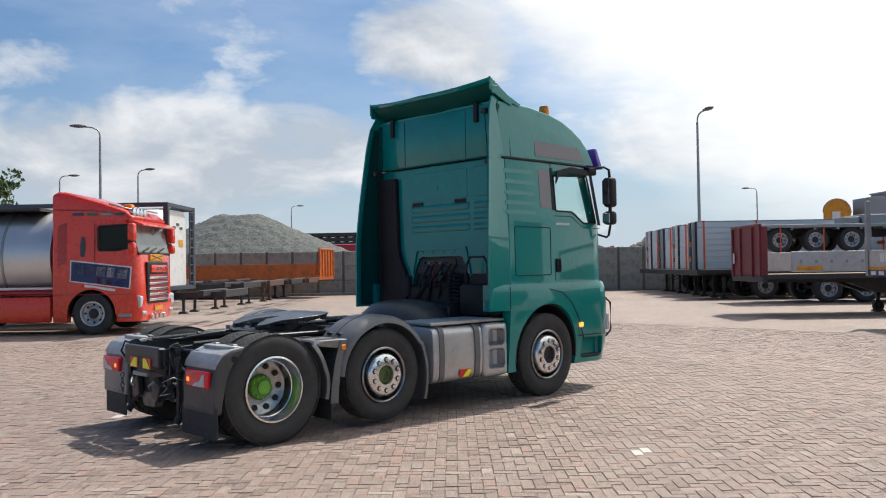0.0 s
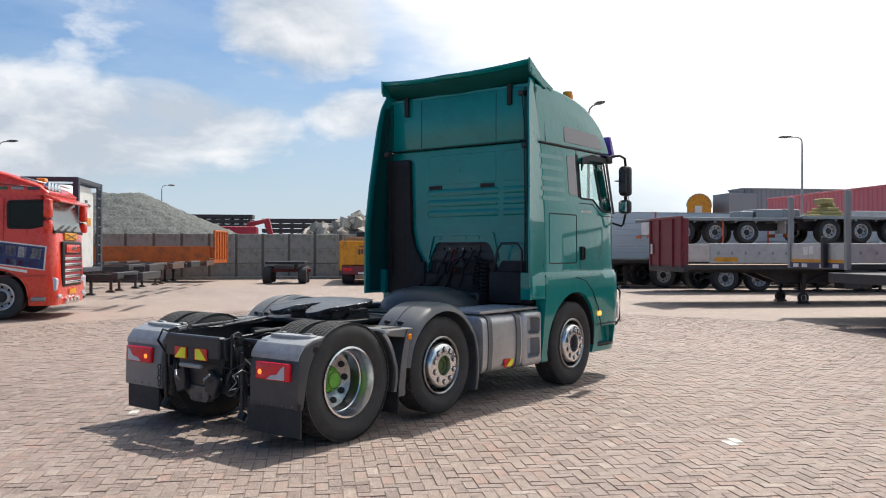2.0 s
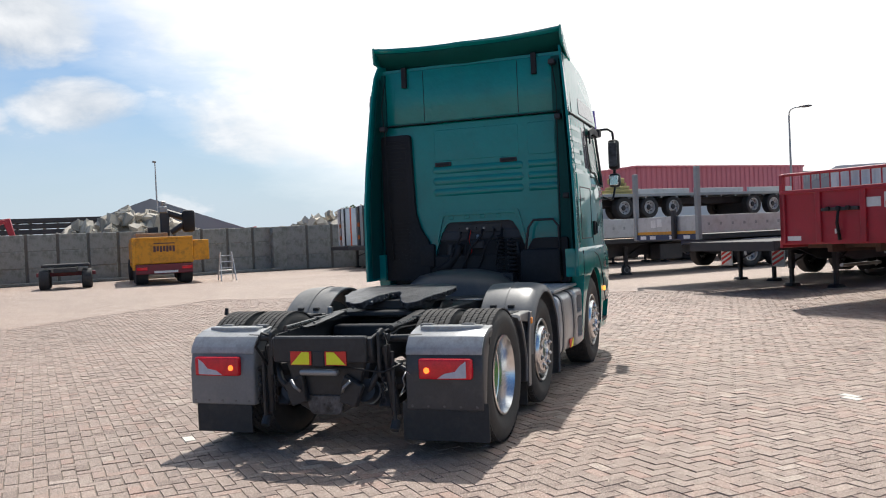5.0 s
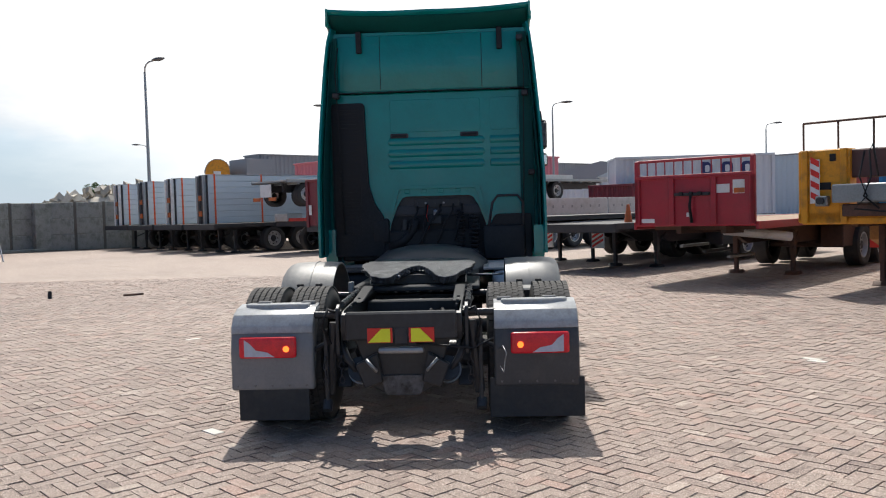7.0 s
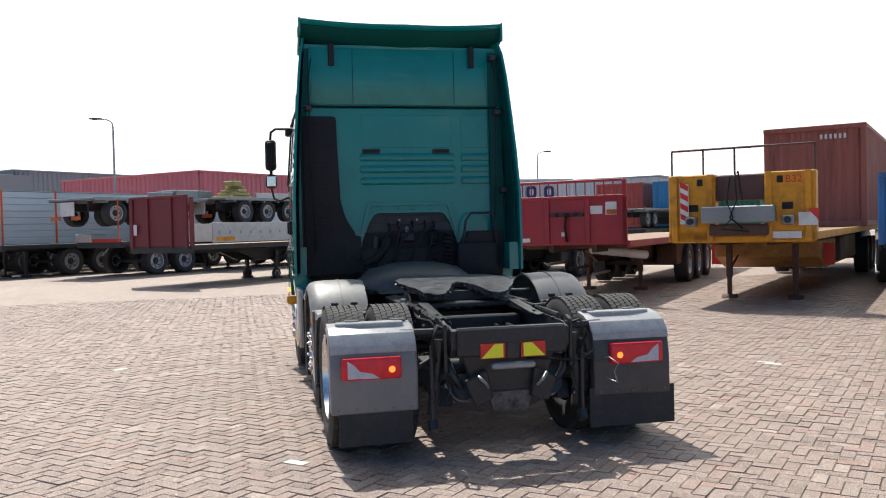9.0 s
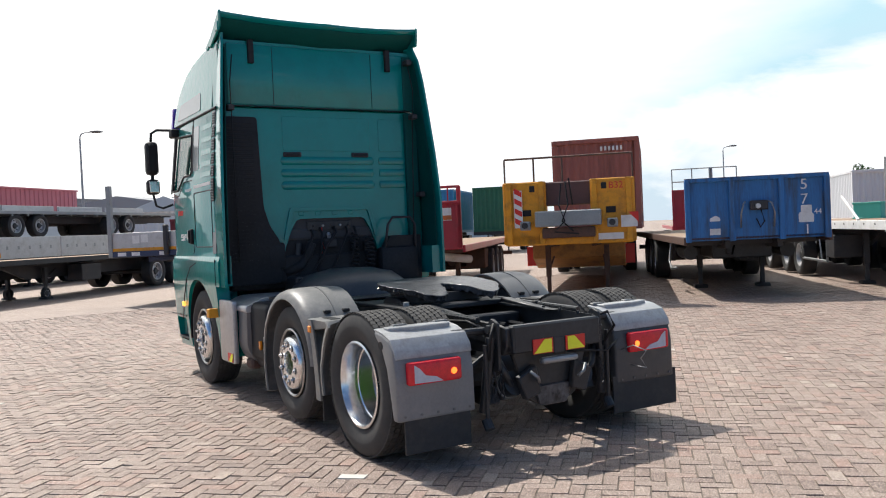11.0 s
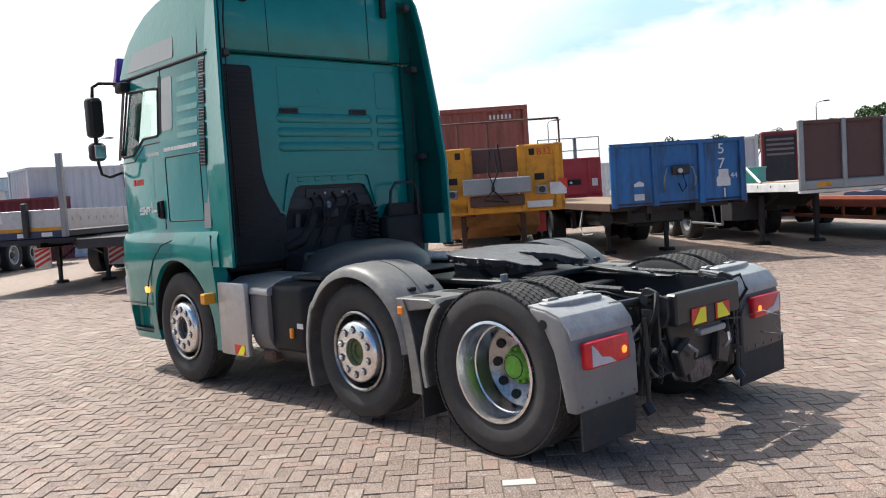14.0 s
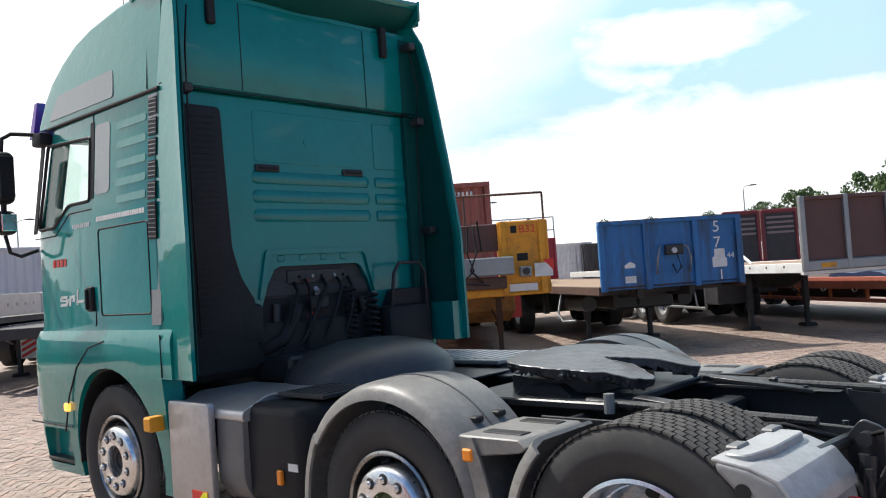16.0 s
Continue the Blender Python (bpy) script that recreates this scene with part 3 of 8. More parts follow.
def outset_wheel(name, parent, x, y, z, side, hub_mat, hub_label):
    """A single wheel with a bowl that bulges outwards; side +1 faces +y."""
    w = part("wheel", tyre_bm(0.5, 0.30, 0.292), RUBBER, parent, "worn black tyre on a polished alloy rim")
    w.matrix_basis = Matrix.Translation((x, y, z)) @ Matrix.Rotation(0 if side > 0 else math.pi, 4, "Z")
    part("tread", tread_blocks(0.503, 0.25, 5, 64), TREAD, w)
    lip = part("rim", lathe([(0.296, 0.105), (0.302, 0.135), (0.290, 0.142), (0.278, 0.132), (0.275, 0.115)], 48), RIM_DULL, w, "polished alloy rim with round hand holes")
    # duller alloy here paints the tyre's shadow into the well
    part("rim_well", lathe([(0.2755, 0.117), (0.270, 0.03), (0.261, 0.008)], 48), RIM_DULL, lip)
    part("rim_disc", lathe([(0.262, 0.008), (0.257, 0.018), (0.243, 0.070), (0.233, 0.135), (0.226, 0.152), (0.208, 0.164), (0.105, 0.165), (0.10, 0.14), (0.10, 0.05)], 48), ALLOY, lip, "polished wheel disc")
    a = math.pi / 10
    hole = part("hand_hole", moved(rod((0.0, -0.014, 0), (0.0, 0.014, 0), 0.034, 14), Matrix.Translation((0.243, 0.060, 0)) @ Matrix.Rotation(radians(-72), 4, "Z")), BLACK, w)
    seat = part("nut_seat", shift(rod((0, 0.160, 0), (0, 0.1665, 0), 0.029, 14), 0.167 * math.cos(a), 0, 0.167 * math.sin(a)), DARK_STEEL, w)
    nut = part("wheel_nut", shift(join(rod((0, 0.16, 0), (0, 0.178, 0), 0.020, 6), rod((0, 0.17, 0), (0, 0.190, 0), 0.012, 8)), 0.167 * math.cos(a), 0, 0.167 * math.sin(a)), ALLOY, w)
    for k in range(1, 10):
        for first in (hole, seat, nut):
            share(first, w, Matrix.Rotation(-2 * math.pi * k / 10, 4, "Y"))
    part("hub", lathe([(0.105, 0.06), (0.104, 0.11), (0.09, 0.125), (0.06, 0.13), (0.055, 0.115), (0.0, 0.115)], 24), hub_mat, w, hub_label)
    return w


def dual_wheel(parent, x, y_out, z, side):
    """A twin wheel with a deep dish; y_out is the outer face."""
    w = part("wheel", tyre_bm(0.5, 0.285, 0.292), RUBBER, parent, "worn outer tyre of the twin drive wheel")
    w.matrix_basis = Matrix.Translation((x, y_out - side * 0.142, z)) @ Matrix.Rotation(0 if side > 0 else math.pi, 4, "Z")
    part("tread", tread_blocks(0.504, 0.26, 6, 72), TREAD, w)
    inner = part("inner_tyre", shift(tyre_bm(0.5, 0.285, 0.292), 0, -0.33, 0), RUBBER, w)
    part("inner_tread", shift(tread_blocks(0.504, 0.26, 6, 72), 0, -0.33, 0), TREAD, w)
    dish = lathe([(0.296, 0.10), (0.302, 0.128), (0.286, 0.132), (0.276, 0.10), (0.268, 0.075), (0.262, 0.03)], 48)
    rim_ob = part("rim", dish, ALLOY, w, "deep dished polished alloy rim")
    part("rim_barrel", lathe([(0.2622, 0.031), (0.262, 0.01), (0.255, 0.004), (0.254, -0.06), (0.246, -0.10)], 48), ALLOY, rim_ob, "dirty inner barrel")
    part("rim_disc", lathe([(0.2462, -0.10), (0.215, -0.118), (0.175, -0.143), (0.125, -0.148), (0.11, -0.143)], 48), RIM_DULL, rim_ob, "dusty polished wheel disc")
    hole = part("hand_hole", moved(rod((0.0, -0.010, 0), (0.0, 0.010, 0), 0.029, 14), Matrix.Translation((0.197, -0.127, 0)) @ Matrix.Rotation(radians(30), 4, "Z")), BLACK, w)
    for k in range(1, 10):
        share(hole, w, Matrix.Rotation(2 * math.pi * k / 10, 4, "Y"))
    part("hub_flange", rod((0, -0.168, 0), (0, -0.130, 0), 0.122, 28), HUB_DULL, w)
    hub = lathe([(0.108, -0.163), (0.106, -0.108), (0.092, -0.098), (0.082, -0.060), (0.066, -0.046), (0.03, -0.040), (0.0, -0.040)], 24)
    hub_ob = part("hub", hub, HUB_GREEN, w, "bright green painted hub cover")
    hb = part("hub_bolt", rod((0.097, -0.11, 0), (0.097, -0.084, 0), 0.012, 6), HUB_GREEN, hub_ob)
    for k in range(1, 12):
        share(hb, hub_ob, Matrix.Rotation(math.pi * k / 6, 4, "Y"))
    return w


RECESS = [(-0.66, 1.0), (-0.58, 1.42), (-0.51, 1.60), (-0.45, 1.70), (-0.40, 1.72), (0.30, 1.72), (0.35, 1.70), (0.41, 1.60), (0.48, 1.42), (0.56, 1.0)]
SECT = [(1.36, 1.215), (1.42, 1.205), (2.08, 1.20), (2.88, 1.14), (3.25, 1.115), (3.50, 1.09), (3.7, 1.05)]


def half(z):
    """Half of the cab's width at a height."""
    for (z0, h0), (z1, h1) in zip(SECT, SECT[1:]):
        if z <= z1:
            return h0 + (h1 - h0) * max(0, (z - z0)) / (z1 - z0)
    return SECT[-1][1]


def on_side(pts, side, out=0.003, thick=0.004):
    """A thin plate that follows the cab's side: points x, z."""
    bm = bm_new()
    a = [bm.verts.new((x, side * (half(z) + out), z)) for x, z in pts]
    b = [bm.verts.new((x, side * (half(z) - thick), z)) for x, z in pts]
    bm.faces.new(a), bm.faces.new(b[::-1])
    for i in range(len(pts)):
        j = (i + 1) % len(pts)
        bm.faces.new((a[i], b[i], b[j], a[j]))
    bmesh.ops.recalc_face_normals(bm, faces=bm.faces)
    return bm


def seam(pts, side, r=0.006, closed=False):
    p = list(pts) + ([pts[0]] if closed else [])
    bm = bm_new()
    for (x0, z0), (x1, z1) in zip(p, p[1:]):
        join(bm, rod((x0, side * (half(z0) + 0.0005), z0), (x1, side * (half(z1) + 0.0005), z1), r, 6))
    return bm


def round_poly(pts, r, n=4):
    """Rounds the corners of a polygon."""
    out = []
    m = len(pts)
    for i in range(m):
        p, a, b = Vector(pts[i]), Vector(pts[i - 1]), Vector(pts[(i + 1) % m])
        da, db = (a - p), (b - p)
        q = min(r, da.length * 0.45, db.length * 0.45)
        s, e = p + da.normalized() * q, p + db.normalized() * q
        for k in range(n + 1):
            t = k / n
            out.append(tuple((1 - t) ** 2 * s + 2 * t * (1 - t) * p + t * t * e))
    return out


STATIONS = [(-0.9, -0.9), (0.1, 0.1), (1.254, 1.292), (2.36, 2.40), (2.74, 2.83), (3.01, 3.125), (3.14, 3.21), (3.79, 3.857), (3.995, 4.06), (4.46, 4.466), (4.72, 4.76), (5.02, 5.19), (5.3, 5.47)]


def station(x):
    """Where a length along the truck comes to lie."""
    for (a, fa), (b, fb) in zip(STATIONS, STATIONS[1:]):
        if x <= b:
            return fa + (fb - fa) * (x - a) / (b - a)
    return x


def stretch(T):
    """Sets the truck's parts to their stations along its length; wheels and repeats move as they are."""
    def visit(ob, above):
        m = above @ ob.matrix_basis
        me = ob.data
        if ob.name.startswith("wheel") and "nut" not in ob.name or me.users > 1:
            x = (m @ Vector(me.vertices[0].co)).x if me.users > 1 else m.translation.x
            ob.matrix_basis = Matrix.Translation((station(x) - x, 0, 0)) @ ob.matrix_basis
            return
        back = m.inverted()
        for v in me.vertices:
            p = m @ v.co
            p.x = station(p.x)
            v.co = back @ p
        me.update()
        for k in ob.children:
            visit(k, m)
    for k in T.children:
        visit(k, Matrix())


def tractor():
    T = thing("tractor_unit", "dark teal three-axle tractor unit parked alone on the pavers", "truck", pose(0, -0.03, 0))

    # cab shell with window openings
    win = round_poly([(3.99, 2.26), (3.99, 2.70), (4.70, 2.74), (4.79, 2.12), (4.58, 2.12), (4.36, 2.26)], 0.03)
    outer = loft([(1.36, 3.07, 4.95, 1.215, 0.04, 0.22), (1.42, 3.07, 4.95, 1.205, 0.04, 0.22), (2.08, 3.07, 4.95, 1.20, 0.04, 0.22), (2.88, 3.07, 4.80, 1.14, 0.04, 0.22)], 5)
    inner = loft([(1.44, 3.32, 4.88, 1.15, 0.02, 0.2), (2.08, 3.32, 4.88, 1.145, 0.02, 0.2), (2.82, 3.32, 4.74, 1.085, 0.02, 0.2)], 5)
    screen = prism([(-1.0, 2.0), (1.0, 2.0), (0.97, 2.8), (-0.97, 2.8)], "x", 4.6, 5.2)
    cab = part("cab", carve(outer, inner, prism(win, "y", -1.5, 1.5), screen, prism(RECESS, "x", 2.9, 3.24)), TEAL, T, "dark teal high sleeper cab")
    for s in (-1, 1):
        pane = part("side_window", on_side(win, s, -0.012, 0.018), GLASS, cab, "clear door window")
        pane.visible_shadow = False
        part("window_rubber", seam(win, s, 0.012, True), BLACK, cab)
        # left pane is paler: reflected sky is painted into its colour
        part("rear_quarter_pane", on_side(round_poly([(3.70, 2.29), (3.70, 2.77), (3.91, 2.77), (3.91, 2.29)], 0.04), s, 0.004, 0.004), SMOKE if s < 0 else SKY_PANE, cab, "fixed pane behind the door, smoked right, sky-pale left")
        part("window_pillar", on_side([(3.925, 2.27), (3.925, 2.80), (3.985, 2.80), (3.985, 2.27)], s, 0.003), BLACK, cab)
        part("windscreen_pillar", on_side([(4.82, 2.10), (4.74, 2.80), (4.78, 2.80), (4.86, 2.10)], s, 0.003), BLACK, cab)
        part("door_seam", seam([(3.945, 2.86), (3.945, 1.42), (3.0 + 0.95, 1.40)], s, 0.006), BLACK, cab)
        part("locker_door_seam", seam(round_poly([(3.20, 1.47), (3.20, 2.05), (3.86, 2.05), (3.86, 1.47)], 0.03), s, 0.006, True), BLACK, cab)
        part("door_belt_seam", seam([(3.96, 2.20), (4.34, 2.20), (4.56, 2.06), (4.84, 2.06)], s, 0.005), BLACK, cab)
        h = part("door_handle", join(shift(box(-0.045, 0.045, -0.02, 0.02, -0.085, 0.085, 0.015, 2), 3.995, s * 1.215, 1.585)), BLACK, cab, "black recessed door handle")
        part("grip", shift(box(-0.012, 0.012, -0.012, 0.012, -0.07, 0.07, 0.006), 4.0, s * 1.24, 1.585), BLACK, h)
        for z in (2.20, 2.31, 2.43, 2.56, 2.69):
            part("side_rib", on_side(round_poly([(3.22 if s > 0 else 3.03, z), (3.22 if s > 0 else 3.03, z + 0.05), (3.60, z + 0.05), (3.60, z)], 0.02), s, 0.004, 0.002), TEAL, cab)
        part("drip_rail", join(rod((3.02, s * 1.146, 2.865), (4.70, s * 1.146, 2.865), 0.014, 8)), BLACK, cab)
    part("interior_floor", box(3.09, 4.85, -1.13, 1.13, 1.5, 1.62, 0.02), CLOTH, cab)
    part("dashboard", prism([(4.35, 1.6), (4.86, 1.6), (4.86, 2.08), (4.6, 2.10), (4.4, 1.98)], "y", -1.1, 1.1, 0.03, 2), BLACK, cab)
    part("bunk", box(3.10, 3.55, -1.1, 1.1, 1.6, 1.98, 0.05, 2), CLOTH, cab)
    part("windscreen", prism([(-1.0, 2.0), (1.0, 2.0), (0.97, 2.8), (-0.97, 2.8)], "x", 4.84, 4.848), GLASS, cab).visible_shadow = False

    # high roof
    prof = [(3.0, 2.885), (4.82, 2.885), (4.82, 2.96), (4.76, 3.10), (4.66, 3.22), (4.50, 3.33), (4.28, 3.42), (4.0, 3.48), (3.6, 3.53), (3.0, 3.55)]
    bm = prism(prof, "y", -1.135, 1.135)
    for v in bm.verts:
        v.co.y = math.copysign(1.137 - max(0, v.co.z - 2.9) * 0.05, v.co.y)
    edges = [e for e in bm.edges if abs(abs(sum(v.co.y for v in e.verts) / 2)) > 1.0 and min(v.co.z for v in e.verts) > 2.9 and abs(e.verts[0].co.y - e.verts[1].co.y) < 0.05 and max(v.co.z for v in e.verts) > 2.97]
    roof = part("high_roof", bevelled(bm, 0.10, 4, edges), TEAL, T, "glossy dark teal high roof", sharp=50)
    for s in (-1, 1):
        # the left roof pane carries the same painted sky reflection
        part("roof_side_pane", on_side(round_poly([(3.67, 2.925), (3.67, 3.115), (4.57, 3.095), (4.69, 2.925)], 0.03), s, 0.004), SMOKE if s < 0 else SKY_PANE, roof, "grey roof side pane")
        part("roof_seam", seam([(3.22, 2.89), (3.22, 3.45)], s, 0.004), BLACK, roof)
    b = part("beacon", join(shift(lathe([(0.0, 0.0), (0.075, 0.0), (0.07, 0.05), (0.06, 0.085), (0.0, 0.09)], 20), 0, 0, 0)), AMBER, T, "orange roof beacon")
    b.matrix_basis = Matrix.Translation((4.10, -0.95, 3.44)) @ Matrix.Rotation(math.pi / 2, 4, "X") @ Matrix.Diagonal((1, 2.0, 1, 1))
    part("sun_visor", prism([(4.84, 2.83), (4.99, 2.86), (4.90, 3.12), (4.86, 3.12), (4.93, 2.88), (4.84, 2.87)], "y", -1.12, 1.12, 0.004), PURPLE, T, "violet tinted sun visor")
    part("aerial", rod((4.25, 0.72, 3.40), (4.15, 0.78, 3.85), 0.004, 5), BLACK, T)

    # roof wing
    bm = bm_new()
    rows = []
    for k in range(17):
        y = -1.115 + 2.23 * k / 16
        dip = 0.07 * (1 - (y / 1.115) ** 2)
        rows.append([bm.verts.new((x + 0.11 * abs(y), y, z - dip * f)) for x, z, f in ((3.32, 3.53, 0.0), (3.08, 3.625, 0.6), (2.86, 3.735, 1.0), (2.76, 3.80, 1.0), (2.75, 3.775, 1.0), (2.84, 3.69, 1.0), (3.04, 3.585, 0.6), (3.28, 3.50, 0.0))])
    for a, c in zip(rows, rows[1:]):
        for i in range(8):
            bm.faces.new((a[i], a[(i + 1) % 8], c[(i + 1) % 8], c[i]))
    bm.faces.new(rows[0]), bm.faces.new(rows[-1][::-1])
    bmesh.ops.recalc_face_normals(bm, faces=bm.faces)
    wing = part("roof_wing", bm, TEAL, T, "teal curved air wing over the cab")
    for s in (-1, 1):
        part("wing_end", prism([(2.745 + 0.12, 3.81), (2.75 + 0.12, 3.65), (2.80 + 0.12, 3.62), (3.25, 3.50), (3.32, 3.535), (3.05 + 0.08, 3.655)], "y", s * 1.10, s * 1.125, 0.006), TEAL, wing)
        part("wing_tip", shift(box(-0.05, 0.05, -0.012, 0.012, -0.05, 0.05, 0.01), 2.82 + 0.12, s * 1.122, 3.66), TEAL, wing)
        part("wing_stay", shift(box(-0.02, 0.02, -0.03, 0.03, -0.14, 0.10, 0.006), 2.97, s * 0.78, 3.46), BLACK, wing)

    # thin layer under the wing that paints its shaded underside
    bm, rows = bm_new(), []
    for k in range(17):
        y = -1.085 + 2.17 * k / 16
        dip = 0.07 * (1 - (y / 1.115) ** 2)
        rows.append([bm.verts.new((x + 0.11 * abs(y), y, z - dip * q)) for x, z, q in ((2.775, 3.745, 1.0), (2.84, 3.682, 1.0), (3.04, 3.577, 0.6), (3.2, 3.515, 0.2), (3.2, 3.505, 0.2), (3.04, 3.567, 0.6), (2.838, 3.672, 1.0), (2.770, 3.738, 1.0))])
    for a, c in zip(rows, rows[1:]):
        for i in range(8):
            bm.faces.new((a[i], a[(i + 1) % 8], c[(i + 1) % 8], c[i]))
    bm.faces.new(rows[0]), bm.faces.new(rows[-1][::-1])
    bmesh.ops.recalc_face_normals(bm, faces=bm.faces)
    part("wing_lining", bm, TEAL_SHADE, wing, "darker teal layer painting the shade under the wing")

    # rear wall of the cab
    part("upper_rear_panel", box(2.985, 3.03, -1.03, 1.03, 2.90, 3.52, 0.02, 2), TEAL_DULL, T, "flat upper rear panel, shaded teal")
    for y in (-0.58, 0.55):
        part("rear_seam", rod((2.983, y, 2.91), (2.983, y, 3.50), 0.003, 6), BLACK, T)
    part("rear_cross_seam", rod((2.99, -1.05, 2.89), (2.99, 1.05, 2.89), 0.006, 6), BLACK, T)
    wall = carve(box(2.985, 3.03, -1.10, 1.10, 1.10, 2.88, 0.012), prism(RECESS, "x", 2.9, 3.2))
    rear = part("rear_wall", wall, TEAL_DULL, T, "ribbed teal rear wall of the cab")
    rear.matrix_basis = Matrix.Translation((0.055, 0, 0))
    for z in (2.335, 2.205, 2.075):
        part("rear_rib", bulge(-0.60, 0.50, z, 0.046, 0.026), TEAL_DULL, rear)
        part("rear_rib", bulge(-0.99, -0.65, z, 0.044, 0.026), TEAL_DULL, rear)
    part("rear_rib", prism(round_poly([(-0.60, 1.50), (-0.52, 1.84), (0.42, 1.84), (0.50, 1.50), (0.46, 1.50), (0.38, 1.80), (-0.48, 1.80), (-0.56, 1.50)], 0.03), "x", 2.955, 2.99, 0.008), TEAL_DULL, rear)
    part("rear_rib", prism(round_poly([(-0.97, 2.44), (-0.97, 2.80), (-0.66, 2.80), (-0.66, 2.44)], 0.03), "x", 2.975, 2.988, 0.004), TEAL_DULL, rear)
    part("rear_rib", prism(round_poly([(-0.55, 2.44), (-0.55, 2.80), (0.46, 2.80), (0.46, 2.44)], 0.03), "x", 2.977, 2.988, 0.004), TEAL_DULL, rear)
    for y in (-0.425, 0.36):
        part("air_vent", box(2.958, 2.99, y - 0.10, y + 0.10, 2.375, 2.425, 0.008), DARK_STEEL, rear, "small dark slot vent")
        part("air_vent", box(2.950, 2.96, y - 0.08, y + 0.08, 2.39, 2.41, 0.004), BLACK, rear)
    part("badge", rod((2.97, 0.0, 2.60), (2.985, 0.0, 2.60), 0.03, 12), TEAL_DULL, rear)
    part("rear_underbody", box(3.12, 3.5, -1.05, 1.05, 1.0, 1.75, 0.02), BLACK, T)
    part("recess_lining", box(3.225, 3.30, -0.72, 0.62, 0.98, 1.76, 0.004), BLACK, T, "black lining of the recess behind the cab")
    part("air_intake", prism(round_poly([(1.115, 1.06), (1.115, 2.775), (0.745, 2.775), (0.735, 2.4), (0.715, 1.85), (0.66, 1.66), (0.56, 1.50), (0.56, 1.06)], 0.04, 4), "x", 2.972, 3.06, 0.012, 2), BLACK, T, "tall black air intake panel")
    slat = part("intake_slat", box(2.966, 2.974, 0.80, 1.06, 1.30, 1.312, 0.0), BLACK, T)
    for k in range(1, 36):
        share(slat, T, Matrix.Translation((0, 0, 0.04 * k)))
    for s in (-1, 1):
        # darkened strips paint the shade between rear wall and deflector
        part("side_channel", box(2.975, 3.036, min(s * (0.97 if s < 0 else 1.03), s * 1.11), max(s * (0.97 if s < 0 else 1.03), s * 1.11), 2.90, 3.50, 0.004), TEAL_SHADE, T, "strip beside the upper panel with shade put into its teal")
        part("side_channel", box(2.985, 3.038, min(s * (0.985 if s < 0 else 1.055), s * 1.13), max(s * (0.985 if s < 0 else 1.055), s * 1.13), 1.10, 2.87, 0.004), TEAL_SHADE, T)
    part("lower_shroud", prism(round_poly([(-1.09, 1.0), (-1.09, 1.50), (-0.70, 1.50), (-0.62, 1.36), (-0.60, 1.0)], 0.03), "x", 2.93, 3.02, 0.01), BLACK, T, "black shroud under the rear wall")
    part("recess_box", box(3.09, 3.22, -0.40, 0.22, 1.10, 1.52, 0.05, 3), BLACK, T, "dark box inside the recess")
    for k in range(4):
        part("recess_lug", shift(box(-0.012, 0.012, -0.03, 0.03, -0.022, 0.022, 0.006), 2.985, -0.28 + 0.19 * k, 1.775), TEAL_DULL, rear)
    part("lower_rear_cover", box(3.0, 3.05, -1.08, 1.08, 1.06, 1.34, 0.02), BLACK, T)

    # side deflectors
    for s in (-1, 1):
        bm = bm_new()
        cols = []
        for z in (1.07, 1.36, 1.9, 2.4, 2.885, 3.2, 3.45, 3.60):
            h = half(max(z, 1.4))
            edge = 0.066 - 0.02 * max(0, z - 2.9)
            rear_x = 2.70 + max(0, z - 2.0) * 0.10
            back = rear_x if z < 3.4 else rear_x + (z - 3.4) * 0.35
            cols.append([bm.verts.new((x, s * (h - d), z)) for x, d in ((3.074, 0.002), (back + 0.07, -0.020), (back, 0.03 - edge), (back, 0.055 - edge), (back + 0.07, 0.006), (3.074, 0.028))])
        for a, c in zip(cols, cols[1:]):
            for i in range(6):
                bm.faces.new((a[i], a[(i + 1) % 6], c[(i + 1) % 6], c[i]))
        bm.faces.new(cols[0]), bm.faces.new(cols[-1][::-1])
        bmesh.ops.recalc_face_normals(bm, faces=bm.faces)
        d = part("side_deflector", bm, TEAL, T, "teal side air deflector")
        for z in (2.20, 2.31, 2.43, 2.56, 2.69) if s < 0 else ():
            part("deflector_rib", on_side(round_poly([(2.90, z), (2.90, z + 0.05), (3.0, z + 0.05), (3.0, z)], 0.02), s, 0.002, 0.02), TEAL, d)
        # inner face in darkened teal, standing in for the deflector's shade
        rings = []
        for z in (1.10, 1.5, 1.9, 2.4, 2.88, 3.2, 3.45):
            h, back = half(max(z, 1.4)), 2.70 + max(0, z - 2.0) * 0.10 + max(0, z - 3.4) * 0.35
            rings.append([(x, s * (h - q), z) for x, q in ((3.03, 0.030), (back + 0.08, 0.012), (back + 0.035, 0.026), (back + 0.035, 0.032), (back + 0.08, 0.020), (3.03, 0.038))])
        part("deflector_lining", skin(rings), TEAL_SHADE, d, "inner face of the deflector, teal darkened for its shade")
        part("deflector_seam", seam([(3.022, 1.42), (3.022, 3.5)], s, 0.007), BLACK, d)
        part("deflector_cross_seam", seam([(2.93 if s < 0 else 2.98, 2.89), (3.02, 2.89)], s, 0.006), BLACK, d)
        for z in (2.82, 3.42, 1.95) if s < 0 else (2.85,):
            part("deflector_hinge", shift(box(-0.05, 0.05, -0.035, 0.035, -0.03, 0.03, 0.010), 2.91, s * (half(z) - 0.10), z), DARK_STEEL, d)
